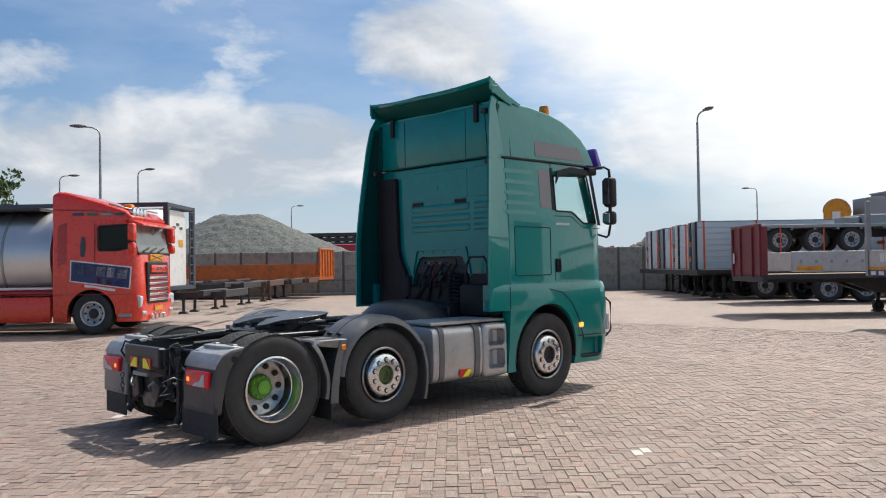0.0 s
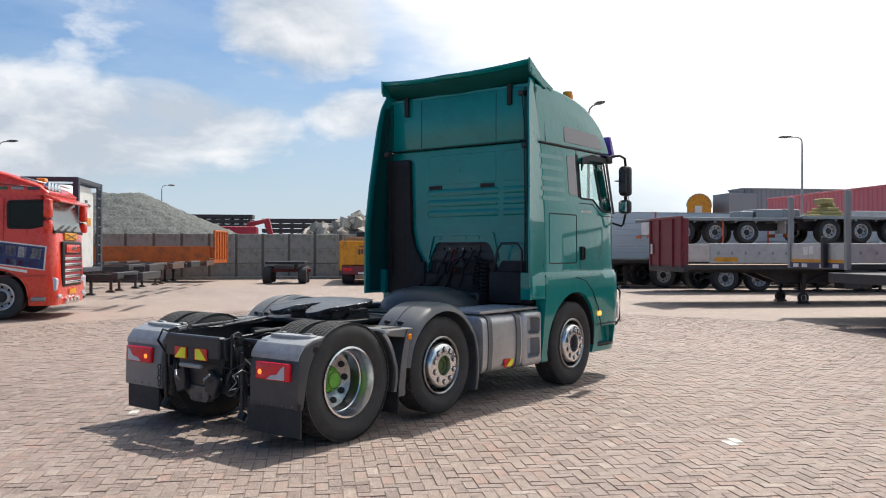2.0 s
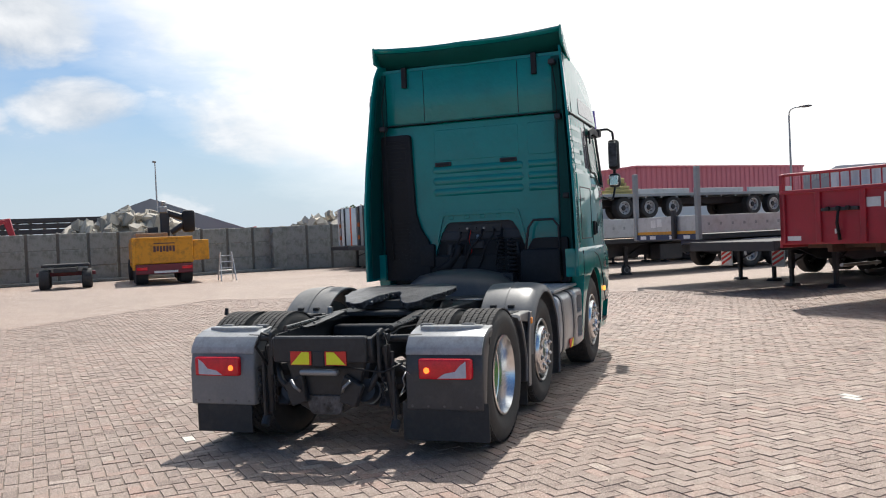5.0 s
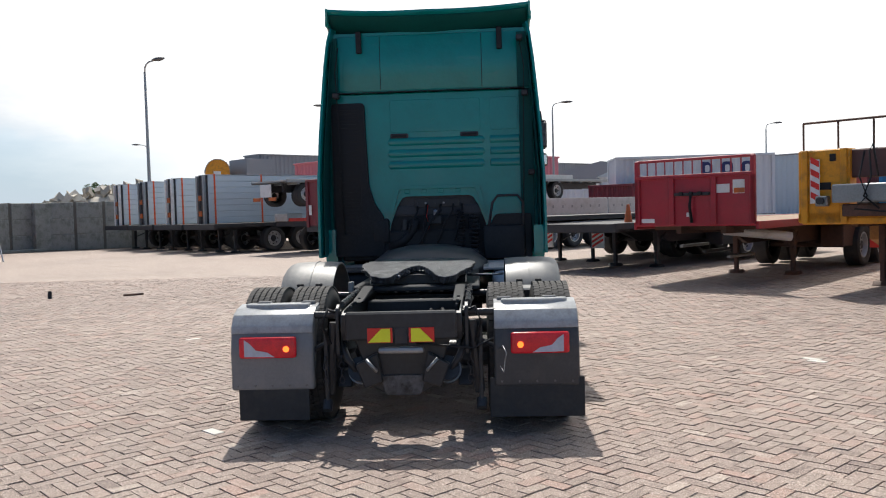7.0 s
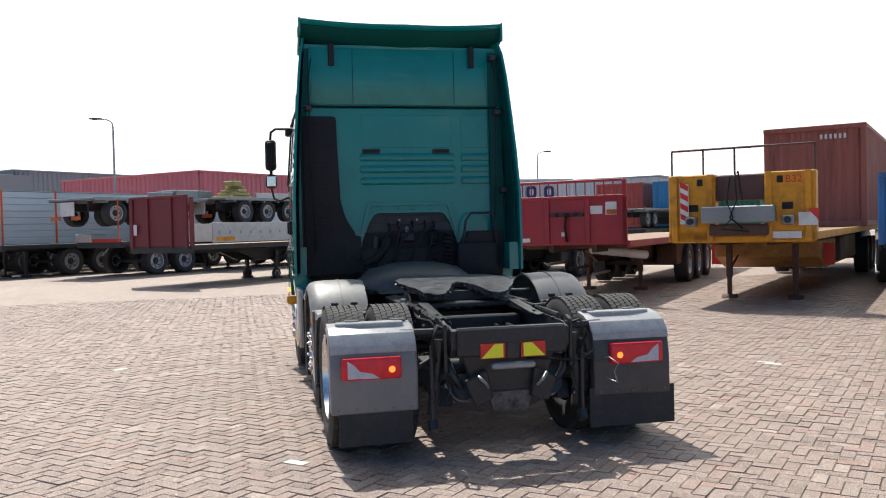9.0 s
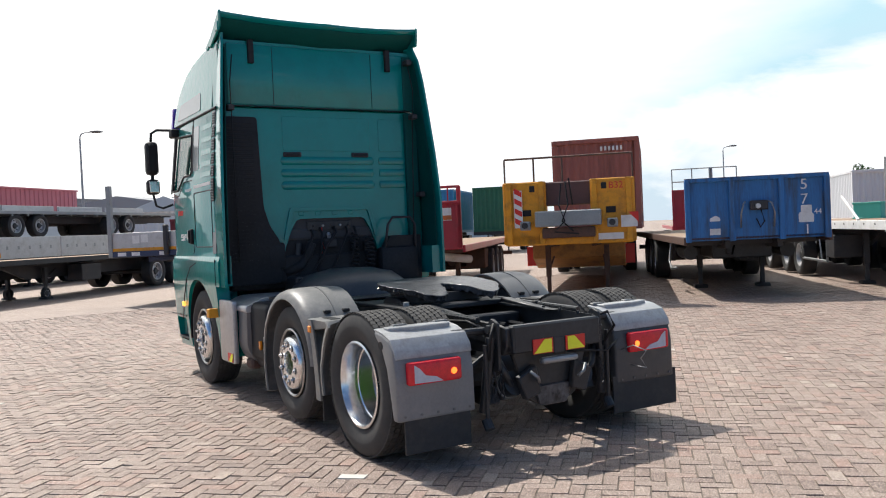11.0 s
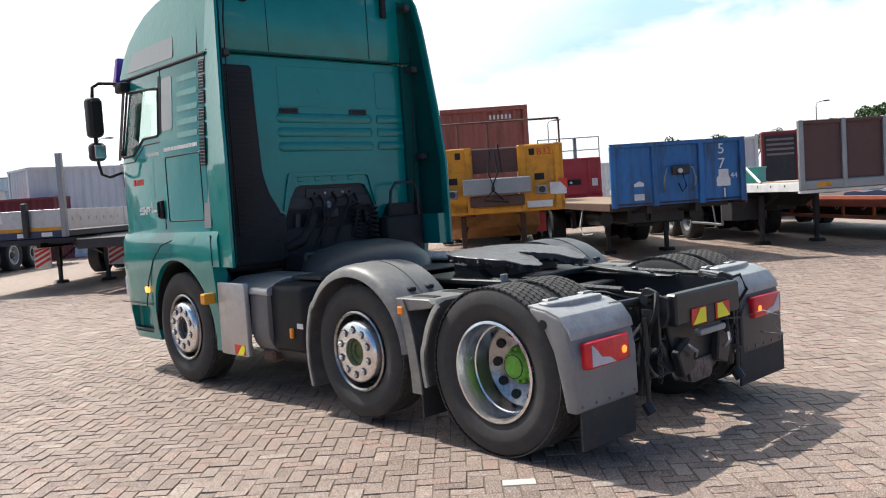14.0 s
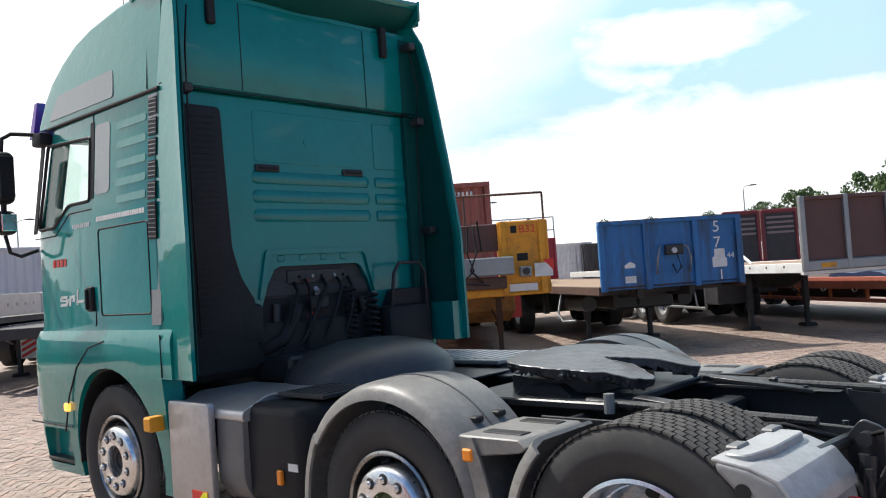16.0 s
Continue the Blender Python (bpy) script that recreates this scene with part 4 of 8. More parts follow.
        part("deflector_stay", tube([(2.90, s * 1.0, 3.38), (2.88, s * 1.04, 3.1), (2.90, s * 1.03, 2.83), (2.93, s * 1.02, 2.0), (2.95, s * 1.0, 1.3)], 0.006, 6), BLACK, d)
    # perforated strip on the +y side
    strip = part("vent_strip", on_side([(3.050, 1.40), (3.050, 2.84), (3.195, 2.84), (3.195, 1.40)], 1, 0.005, 0.004), STEEL, T, "grey strip with perforated slots")
    for z0, z1 in ((2.71, 2.82), (2.58, 2.69), (2.45, 2.56), (2.31, 2.42), (2.18, 2.29), (1.93, 2.16)):
        sp = part("slot_panel", on_side([(3.062, z0), (3.062, z1), (3.184, z1), (3.184, z0)], 1, 0.008, 0.0), BLACK, strip, "black perforated panel")
        for k in range(int((z1 - z0) / 0.027)):
            z = z0 + 0.012 + k * 0.027
            part("slot_bar", on_side([(3.068, z), (3.068, z + 0.005), (3.178, z + 0.011), (3.178, z + 0.006)], 1, 0.0095, -0.006), STEEL, sp)

    # lower cab: wheel arches, bumper, skirts
    low = loft([(0.34, 2.73, 4.98, 1.175, 0.04, 0.2), (0.60, 2.73, 5.02, 1.20, 0.04, 0.2), (1.05, 2.73, 5.02, 1.235, 0.04, 0.22), (1.30, 2.73, 5.0, 1.238, 0.04, 0.22), (1.37, 2.73, 4.98, 1.215, 0.04, 0.22)], 5)
    arch = moved(lathe([(0.0, -2), (0.60, -2), (0.60, 2), (0.0, 2)], 40), Matrix.Translation((3.79, 0, 0.52)))
    under = box(2.5, 3.04, -2, 2, 0.2, 1.07, 0)
    mid = box(3.0, 4.5, -0.95, 0.95, 0.2, 1.15, 0)
    step = join(box(4.50, 4.86, -2, -1.10, 0.40, 0.66, 0.02), box(4.50, 4.86, 1.10, 2, 0.40, 0.66, 0.02))
    wheel_way = box(3.28, 4.3, -2, 2, 0.2, 0.55, 0)
    inside = box(2.70, 3.3, -1.10, 1.10, 0.9, 1.5, 0)
    lower = part("lower_cab", carve(low, arch, under, mid, wheel_way, step, inside, box(2.5, 2.92, 0.9, 2, 0.2, 1.6, 0)), TEAL, T, "teal wheel arches, skirt and bumper", sharp=30)
    for s in (-1, 1):
        part("arch_liner", band(3.79, 0.52, 0.585, 0.602, -8, 188, s * 0.90, s * 1.19, 30), BLACK, lower)
        part("skirt_seam", rod((3.03, s * 1.237, 1.08), (3.03, s * 1.236, 1.34), 0.006, 6), BLACK, lower)
        pts = [(3.79 + 0.72 * math.cos(radians(a)), 0.52 + 0.78 * math.sin(radians(a))) for a in (10, 30, 50, 70, 90)]
        bm = bm_new()
        for (x0, z0), (x1, z1) in zip(pts, pts[1:]):
            join(bm, rod((x0, s * 1.237, z0), (x1, s * 1.237, z1), 0.006, 6))
        part("fender_seam", bm, BLACK, lower)
        part("marker_lamp", shift(box(-0.035, 0.035, -0.015, 0.015, -0.03, 0.03, 0.012, 2), 4.46, s * 1.235, 0.83), LIT_AMBER, T, "glowing amber side marker")
        part("cab_step", shift(box(-0.18, 0.18, -0.05, 0.05, -0.012, 0.012, 0.004), 4.68, s * 1.13, 0.42), DARK_STEEL, lower)
        part("bumper_seam", rod((4.42, s * 1.222, 0.69), (4.98, s * 1.215, 0.69), 0.006, 6), BLACK, lower)
    part("headlamp", box(4.96, 5.03, -1.15, -0.75, 0.72, 0.95, 0.02), CLEAR_LENS, T)
    part("headlamp", box(4.96, 5.03, 0.75, 1.15, 0.72, 0.95, 0.02), CLEAR_LENS, T)
    part("bumper_bar", tube([(4.93, -1.18, 1.15), (5.02, -1.17, 1.08), (5.03, -1.16, 0.72), (4.96, -1.15, 0.64)], 0.012, 8), BLACK, T)
    part("yellow_box", box(3.10, 3.20, 1.19, 1.31, 0.755, 0.845, 0.01), YELLOW, T, "yellow plastic box on the skirt")

    # mirrors
    for s in (-1, 1):
        MY = 1.35 if s < 0 else 1.40
        m = part("mirror_arm", tube([(4.74, s * 1.14, 2.82), (4.80, s * 1.20, 2.85), (4.86, s * (MY - 0.07), 2.86), (4.87, s * (MY - 0.01), 2.82), (4.87, s * MY, 2.72)], 0.016), BLACK, T)
        part("mirror_base", shift(box(-0.06, 0.06, -0.05, 0.05, -0.05, 0.05, 0.02, 2), 4.75, s * 1.165, 2.80), BLACK, m)
        part("mirror_lower_arm", tube([(4.83, s * 1.19, 1.98), (4.86, s * 1.30, 1.94), (4.87, s * (MY - 0.03), 1.97), (4.87, s * MY, 2.10)], 0.014), BLACK, m)
        big = part("mirror", box(4.81, 4.93, s * MY - 0.070, s * MY + 0.070, 2.33, 2.72, 0.045, 4), BLACK, T, "black main mirror housing")
        part("mirror_glass", box(4.800, 4.812, s * MY - 0.052, s * MY + 0.052, 2.37, 2.68, 0.004), GREASE if s < 0 else BLACK, big)
        sm = part("wide_mirror", box(4.81, 4.92, s * MY - 0.074, s * MY + 0.074, 2.10, 2.28, 0.045, 4), BLACK, T, "small wide-angle mirror below the main one")
        part("mirror_glass", box(4.800, 4.812, s * MY - 0.056, s * MY + 0.056, 2.125, 2.255, 0.02), MIRROR, sm)
        part("mirror_link", rod((4.87, s * MY, 2.28), (4.87, s * MY, 2.35), 0.02), BLACK, sm)
    part("wind_deflector", on_side([(3.985, 2.60), (4.02, 2.76), (4.35, 2.83), (4.74, 2.80), (4.73, 2.74), (4.3, 2.745), (4.06, 2.70)], -1, 0.05, -0.03), BLACK, T, "black wind deflector along the window top")

    # markings
    for s in (-1, 1):
        word = bm_new()
        x = 3.98
        while x < 4.27:
            join(word, on_side([(x, 2.085), (x, 2.115), (x + 0.024, 2.115), (x + 0.024, 2.085)], s, 0.004))
            x += 0.034
        part("model_lettering", word, ALU, T)
    bars = bm_new()
    x = 3.88
    while x > 3.24:
        w = 0.020 + 0.012 * (int(x * 100) % 3 == 0)
        join(bars, on_side([(x, 2.105), (x - w, 2.105), (x - w, 2.138), (x, 2.138)], 1, 0.003))
        x -= w + 0.009
    part("web_lettering", bars, WHITE, T, "line of small white lettering")
    logo = bm_new()
    for x0, x1, z0, z1 in ((4.52, 4.495, 1.585, 1.62), (4.52, 4.42, 1.578, 1.592), (4.52, 4.42, 1.60, 1.62), (4.44, 4.40, 1.56, 1.60), (4.52, 4.42, 1.545, 1.565), (4.38, 4.35, 1.545, 1.62), (4.35, 4.28, 1.60, 1.62), (4.32, 4.28, 1.575, 1.60), (4.25, 4.12, 1.565, 1.585), (4.24, 4.22, 1.55, 1.66)):
        join(logo, on_side([(x0 + 0.02, z0), (x1 + 0.02, z0), (x1, z1), (x0, z1)], 1, 0.004))
    part("logo_shape", logo, WHITE, T, "white slanted emblem on the door")
    badge = bm_new()
    for k in range(4):
        x = 4.62 - k * 0.055
        join(badge, on_side([(x, 1.83), (x - 0.035, 1.83), (x - 0.042, 1.885), (x - 0.007, 1.885)], 1, 0.004))
    part("red_badge", badge, RED_REF, T)

    # chassis
    for s in (-1, 1):
        y0, y1 = sorted((s * 0.33, s * 0.41))
        rail = [(-0.66, 0.68), (-0.70, 0.74), (-0.70, 0.86), (-0.62, 0.885), (0.2, 0.92), (3.2, 0.92), (3.2, 0.68)]
        part("frame_rail", carve(prism(rail, "y", y0, y1, 0.006), box(-0.66, 3.3, min(s * 0.30, s * 0.395), max(s * 0.30, s * 0.395), 0.70, 0.90, 0)), CHASSIS, T, "black channel frame rail")
        b0 = part("rail_bolt", rod((-0.45, s * 0.41, 0.80), (-0.45, s * 0.425, 0.80), 0.014, 6), STEEL, T)
        b1 = part("top_bolt", rod((-0.5, s * 0.37, 0.882), (-0.5, s * 0.37, 0.904), 0.013, 6), CHASSIS, T)
        for k in range(1, 9):
            share(b0, T, Matrix.Translation((k * 0.16, 0, 0.05 * (k % 2))))
            share(b1, T, Matrix.Translation((k * 0.2, 0, min(0.0075 * k, 0.028))))
        part("fender_arm", rod((-0.52, s * 0.40, 0.84), (-0.50, s * 0.72, 0.845), 0.026, 10), CHASSIS, T)
        part("fender_arm", rod((0.62, s * 0.40, 0.86), (0.60, s * 0.80, 0.875), 0.026, 10), CHASSIS, T)
        part("air_bellows", shift(lathe([(0.0, 0.0), (0.12, 0.0), (0.14, 0.04), (0.125, 0.09), (0.14, 0.13), (0.12, 0.18), (0, 0.18)], 20), 0, 0, 0), RUBBER, T).matrix_basis = Matrix.Translation((-0.34, s * 0.50, 0.46)) @ Matrix.Rotation(math.pi / 2, 4, "X")
        part("damper", rod((-0.60, s * 0.47, 0.80), (-0.56, s * 0.52, 0.30), 0.035, 10), CHASSIS, T)
        part("damper_rod", rod((-0.62, s * 0.53, 0.76), (-0.62, s * 0.53, 0.22), 0.015, 8), CHASSIS, T)
        part("anti_roll_link", tube([(-0.58, s * 0.44, 0.70), (-0.63, s * 0.38, 0.55), (-0.60, s * 0.30, 0.42), (-0.35, s * 0.28, 0.36)], 0.025), CHASSIS, T)
        part("brake_chamber", rod((-0.45, s * 0.30, 0.42), (-0.62, s * 0.30, 0.48), 0.085, 16), CHASSIS, T)
        part("brake_clamp", rod((-0.53, s * 0.30, 0.45), (-0.545, s * 0.30, 0.455), 0.095, 16), STEEL, T)
    part("rear_crossmember", box(-0.735, -0.66, -0.375, 0.375, 0.69, 0.88, 0.012), CHASSIS, T, "black rear crossmember")
    for x in (0.25, 0.75, 1.6, 2.3):
        part("crossmember", box(x - 0.06, x + 0.06, -0.36, 0.36, 0.72, 0.86, 0.01), CHASSIS, T)
    for s in (-1, 1):
        pl = part("rear_marker_plate", box(-0.745, -0.737, min(s * 0.055, s * 0.225), max(s * 0.055, s * 0.225), 0.675, 0.775, 0.001), RED_REF, T, "red and yellow slanted reflector plate")
        part("yellow_stripe", prism([(s * 0.07, 0.770), (s * 0.13, 0.770), (s * 0.22, 0.680), (s * 0.07, 0.680)], "x", -0.749, -0.7455), YELLOW_REF, pl)
    part("lamp_bar", box(-0.76, -0.70, -0.155, 0.155, 0.60, 0.645, 0.02, 2), STEEL, T, "grey bar below the marker plates")
    part("rear_bracket", prism([(-0.33, 0.69), (0.33, 0.69), (0.22, 0.36), (0.10, 0.30), (-0.10, 0.30), (-0.22, 0.36)], "x", -0.64, -0.60, 0.01), CHASSIS, T)
    for s in (-1, 1):
        part("rear_light_bracket", prism([(s * 0.17, 0.60), (s * 0.32, 0.52), (s * 0.26, 0.36), (s * 0.13, 0.40)], "x", -0.70, -0.64, 0.01), CHASSIS, T)
        part("towing_eye", tube([(-0.72, s * 0.24, 0.56), (-0.75, s * 0.20, 0.52), (-0.72, s * 0.17, 0.48)], 0.012, 6), STEEL, T)
    part("drive_axle", join(rod((0, -1.0, 0.5), (0, 1.0, 0.5), 0.075, 14), shift(lathe([(0, -0.2), (0.16, -0.15), (0.22, 0.0), (0.16, 0.15), (0, 0.2)], 20), -0.02, 0.02, 0.5)), CHASSIS, T)
    part("mid_axle", rod((1.254, -1.0, 0.5), (1.254, 1.0, 0.5), 0.065, 12), CHASSIS, T)
    part("front_axle", rod((3.79, -1.0, 0.48), (3.79, 1.0, 0.48), 0.07, 12), CHASSIS, T)
    part("drive_shaft", rod((0.1, 0, 0.55), (3.0, 0, 0.70), 0.06, 12), CHASSIS, T)
    part("gearbox", box(2.4, 3.6, -0.3, 0.3, 0.45, 0.95, 0.06, 2), CHASSIS, T)
    # unseen blocks and tanks, added to keep skylight from under the truck
    part("engine_block", box(3.20, 4.75, -0.48, 0.48, 0.36, 1.05, 0.08, 2), CHASSIS, T)
    part("oil_sump", box(3.35, 4.3, -0.28, 0.28, 0.24, 0.38, 0.05, 2), CHASSIS, T)
    part("silencer", box(2.05, 2.75, 0.30, 0.95, 0.34, 0.80, 0.07, 2), CHASSIS, T, "dark block added behind the step to keep light out")
    for y in (-0.17, 0.17):
        part("air_tank", rod((1.75, y, 0.48), (2.9, y, 0.48), 0.14, 16), CHASSIS, T)
    part("front_spring", box(3.1, 4.5, -0.52, -0.44, 0.42, 0.50, 0.02), CHASSIS, T)
    part("front_spring", box(3.1, 4.5, 0.44, 0.52, 0.42, 0.50, 0.02), CHASSIS, T)
    part("engine_cover", moved(lathe([(0.0, 0.30), (0.18, 0.29), (0.36, 0.24), (0.48, 0.13), (0.52, 0.0), (0.0, 0.0)], 32), Matrix.Translation((2.52, 0.02, 0.90)) @ Matrix.Rotation(math.pi / 2, 4, "X") @ Matrix.Diagonal((0.9, 1, 1.25, 1))), PLASTIC_DARK, T, "domed dark grey engine cover")
    for c in ((-0.64, 0.42), (-0.64, -0.46), (-0.70, 0.52)):
        for k in range(4):
            ln = part("chain_link", tube([(0.018 * math.cos(a), 0.0, 0.028 * math.sin(a)) for a in (0, 1, 2, 3, 4, 5, 6.28)], 0.005, 5), DARK_STEEL, T)
            ln.matrix_basis = Matrix.Translation((c[0], c[1], 0.56 - 0.05 * k)) @ Matrix.Rotation(k * 1.57, 4, "Z")
    part("wire_loop", tube([(-0.63, -0.66, 0.60), (-0.74, -0.68, 0.64), (-0.85, -0.70, 0.61), (-0.80, -0.69, 0.55), (-0.87, -0.68, 0.49), (-0.72, -0.66, 0.50)], 0.004, 5), STEEL, T)

    for sd in (-1, 1):
        part("brake_hose", tube([(-0.58, sd * 0.44, 0.86), (-0.68, sd * 0.50, 0.90), (-0.70, sd * 0.54, 0.80), (-0.62, sd * 0.50, 0.66), (-0.50, sd * 0.46, 0.60)], 0.012, 6), BLACK, T)
        part("bracket_plate", prism(round_poly([(-0.66, 0.58), (-0.66, 0.90), (-0.58, 0.93), (-0.52, 0.86), (-0.54, 0.56)], 0.02), "y", sd * 0.44 - 0.012, sd * 0.44 + 0.012, 0.004), CHASSIS, T)
        part("pivot_bolt", rod((-0.60, sd * 0.42, 0.86), (-0.60, sd * 0.50, 0.86), 0.028, 12), CHASSIS, T)
        part("axle_arm", prism([(-0.55, 0.34), (-0.50, 0.46), (0.10, 0.46), (0.10, 0.38), (-0.42, 0.32)], "y", sd * 0.42 - 0.05, sd * 0.42 + 0.05, 0.01), CHASSIS, T)
        part("lower_shackle", rod((-0.64, sd * 0.53, 0.20), (-0.60, sd * 0.53, 0.26), 0.035, 10), CHASSIS, T)
        part("fender_stay", rod((-0.55, sd * 0.64, 0.60), (-0.55, sd * 0.42, 0.72), 0.016, 8), CHASSIS, T)
        part("air_pipe", rod((0.62, sd * 0.445, 0.935), (-0.42, sd * 0.445, 0.905), 0.021, 10), PIPE, T, "dark steel air pipe along the rail")
        part("pipe_clip", box(0.06, 0.10, sd * 0.445 - 0.03, sd * 0.445 + 0.03, 0.90, 0.945, 0.006), CHASSIS, T)
        part("side_cable", tube([(0.45, sd * 0.44, 0.90), (0.1, sd * 0.47, 0.87), (-0.3, sd * 0.46, 0.89), (-0.55, sd * 0.45, 0.84)], 0.012, 6), BLACK, T)
    part("lamp_cable", tube([(-0.64, -0.62, 0.68), (-0.68, -0.48, 0.62), (-0.68, -0.3, 0.64), (-0.70, -0.1, 0.66)], 0.008, 5), BLACK, T)
    part("plate_bracket", box(-0.74, -0.70, -0.05, 0.05, 0.66, 0.78, 0.01), DARK_STEEL, T)
    part("hitch_jaw", prism(round_poly([(-0.12, 0.30), (-0.16, 0.44), (0.16, 0.44), (0.12, 0.30)], 0.03), "x", -0.66, -0.58, 0.01), GREASE, T)

    # fifth wheel
    plate = [(1.19, -0.26), (1.19, 0.26), (1.11, 0.42), (0.96, 0.49), (0.74, 0.47), (0.55, 0.42), (0.42, 0.34), (0.36, 0.22), (0.50, 0.13), (0.70, 0.055), (0.80, 0.0), (0.70, -0.055), (0.50, -0.13), (0.36, -0.22), (0.42, -0.34), (0.55, -0.42), (0.74, -0.47), (0.96, -0.49), (1.11, -0.42)]
    rng_f = random.Random(3)
    rim_pts = []
    for p, q in zip(round_poly(plate, 0.06, 4), round_poly(plate, 0.06, 4)[1:] + round_poly(plate, 0.06, 4)[:1]):
        n = max(1, int(math.dist(p, q) / 0.03))
        rim_pts += [(p[0] + (q[0] - p[0]) * k / n, p[1] + (q[1] - p[1]) * k / n) for k in range(n)]
    worn = [(x + rng_f.uniform(-0.010, 0.006), y + rng_f.uniform(-0.010, 0.010)) for x, y in rim_pts]
    bm = prism(worn, "z", 1.020, 1.070, 0.008, 1)
    for v in bm.verts:
        low = v.co.z < 1.04
        v.co.z += 0.003 + (v.co.x - 0.55) * 0.080
        if v.co.x < 0.55:
            v.co.z -= (0.55 - v.co.x) * 0.22
        if low:
            v.co.z += rng_f.uniform(-0.014, 0.020)
            v.co.x += (0.8 - v.co.x) * 0.05
            v.co.y *= 0.96
    fifth = part("fifth_wheel", bm, GREASE, T, "greasy horseshoe coupling plate")
    for k in range(26):
        p = rng_f.choice(worn)
        lump = bm_new()
        bmesh.ops.create_icosphere(lump, subdivisions=1, radius=rng_f.uniform(0.010, 0.022))
        for v in lump.verts:
            v.co *= rng_f.uniform(0.7, 1.2)
            v.co.z *= 0.55
        z = 1.045 + (p[0] - 0.55) * 0.080 - max(0.0, 0.55 - p[0]) * 0.22
        part("grease_lump", shift(lump, p[0] + (0.8 - p[0]) * 0.03, p[1] * 0.98, z + rng_f.uniform(-0.015, 0.012)), GREASE, fifth)
    part("plate_skirt", prism(round_poly([(1.20, -0.26), (1.20, 0.26), (0.95, 0.38), (0.64, 0.30), (0.64, -0.30), (0.95, -0.38)], 0.05), "z", 0.95, 1.022), CHASSIS, fifth)
    for s in (-1, 1):
        part("plate_bearing", prism([(0.70, 0.92), (0.80, 1.0), (1.0, 1.0), (1.10, 0.92)], "y", s * 0.36 - 0.05, s * 0.36 + 0.05, 0.01), CHASSIS, T)
        part("coupling_ramp", prism([(-0.15, 0.905), (0.40, 0.96), (0.42, 0.935), (-0.15, 0.885)], "y", s * 0.37 - 0.04, s * 0.37 + 0.04, 0.004), CHASSIS, T)
    part("mounting_plate", box(0.45, 1.35, -0.52, 0.52, 0.905, 0.945, 0.008), CHASSIS, T)
    part("release_handle", tube([(0.95, -0.45, 0.99), (0.98, -0.66, 0.985), (1.02, -0.72, 0.985)], 0.011, 6), STEEL, T)
    part("catch_jaw", box(0.74, 0.90, -0.09, 0.09, 0.985, 1.03, 0.01), CHASSIS, fifth)

    # fenders
    for s in (-1, 1):
        y0, y1 = sorted((s * 0.74, s * 1.215))
        o0, o1 = sorted((s * 1.17, s * 1.218))
        crown = [(0.745, 0.575), (0.745, 0.590), (0.85, 0.598), (1.06, 0.598), (1.14, 0.592), (1.185, 0.578), (1.210, 0.553), (1.218, 0.515), (1.204, 0.512), (1.192, 0.545), (1.165, 0.566), (1.10, 0.578)]
        rings = [[(1.254 - r * math.cos(radians(a)), s * yy, 0.515 + r * math.sin(radians(a))) for yy, r in crown] for a in range(3, 149, 5)]
        # darker grey on the right puts that side's shade into the colour
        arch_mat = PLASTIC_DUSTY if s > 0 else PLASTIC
        fm = part("mid_fender", skin(rings), arch_mat, T, "dusty grey plastic arch over the middle wheel", sharp=50)
        rings = [[(1.254 + (r + 0.003) * math.cos(radians(a)) + 0.018, s * (yy - 0.004), 0.515 + (r + 0.003) * math.sin(radians(a)) - (30 - a) * 0.002 * (a < 30)) for yy, r in crown] for a in range(-22, 36, 5)]
        part("fender_leg", skin(rings), arch_mat, fm, "separate front leg of the arch", sharp=50)
        leg = [[(x0_, s * 0.76, z), (x0_, s * 1.17, z), (x0_ - 0.03, s * 1.212, z), (x0_ - 0.10 - (0.9 - z) * 0.03, s * 1.214, z), (x0_ - 0.10 - (0.9 - z) * 0.03, s * 1.200, z), (x0_ - 0.04, s * 1.196, z), (x0_ - 0.022, s * 1.15, z), (x0_ - 0.022, s * 0.76, z)] for x0_, z in ((0.80, 0.90), (0.765, 0.80), (0.735, 0.68), (0.715, 0.55), (0.70, 0.42), (0.695, 0.30))]
        part("rear_leg", skin(leg), arch_mat, fm, "grey rear leg of the arch", sharp=50)
        part("fender_ridge", band(1.254, 0.515, 0.594, 0.604, 34, 150, s * 0.95 - 0.006, s * 0.95 + 0.006, 24), PLASTIC, fm)
        part("fender_clip", box(0.80, 0.87, s * 1.02 - 0.025, s * 1.02 + 0.03, 0.925, 0.952, 0.006), BLACK, fm)
        part("fender_clip", box(0.80, 0.87, s * 0.86 - 0.025, s * 0.86 + 0.03, 0.925, 0.952, 0.006), BLACK, fm)
        part("fender_shelf", prism([(0.44, 0.875), (0.48, 0.905), (0.78, 0.905), (0.78, 0.84), (0.70, 0.82), (0.48, 0.85)], "y", y0 + (0.02 if s < 0 else 0.0), y1 - (0.02 if s > 0 else 0.0), 0.006), PLASTIC_DUSTY, T, "dusty grey shelf between the arches")
        for yy in (0.82, 1.08):
            part("shelf_slot", box(0.52, 0.72, s * yy - 0.035, s * yy + 0.035, 0.900, 0.910, 0.003), BLACK, T)
        part("side_lamp", box(0.70, 0.755, s * 1.205 - 0.018, s * 1.205 + 0.018, 0.80, 0.855, 0.008), AMBER, T, "orange side lamp")
        guard = [(0.745, 0.575), (0.745, 0.592), (1.12, 0.592), (1.175, 0.585), (1.208, 0.565), (1.216, 0.525), (1.202, 0.522), (1.19, 0.55), (1.12, 0.572)]
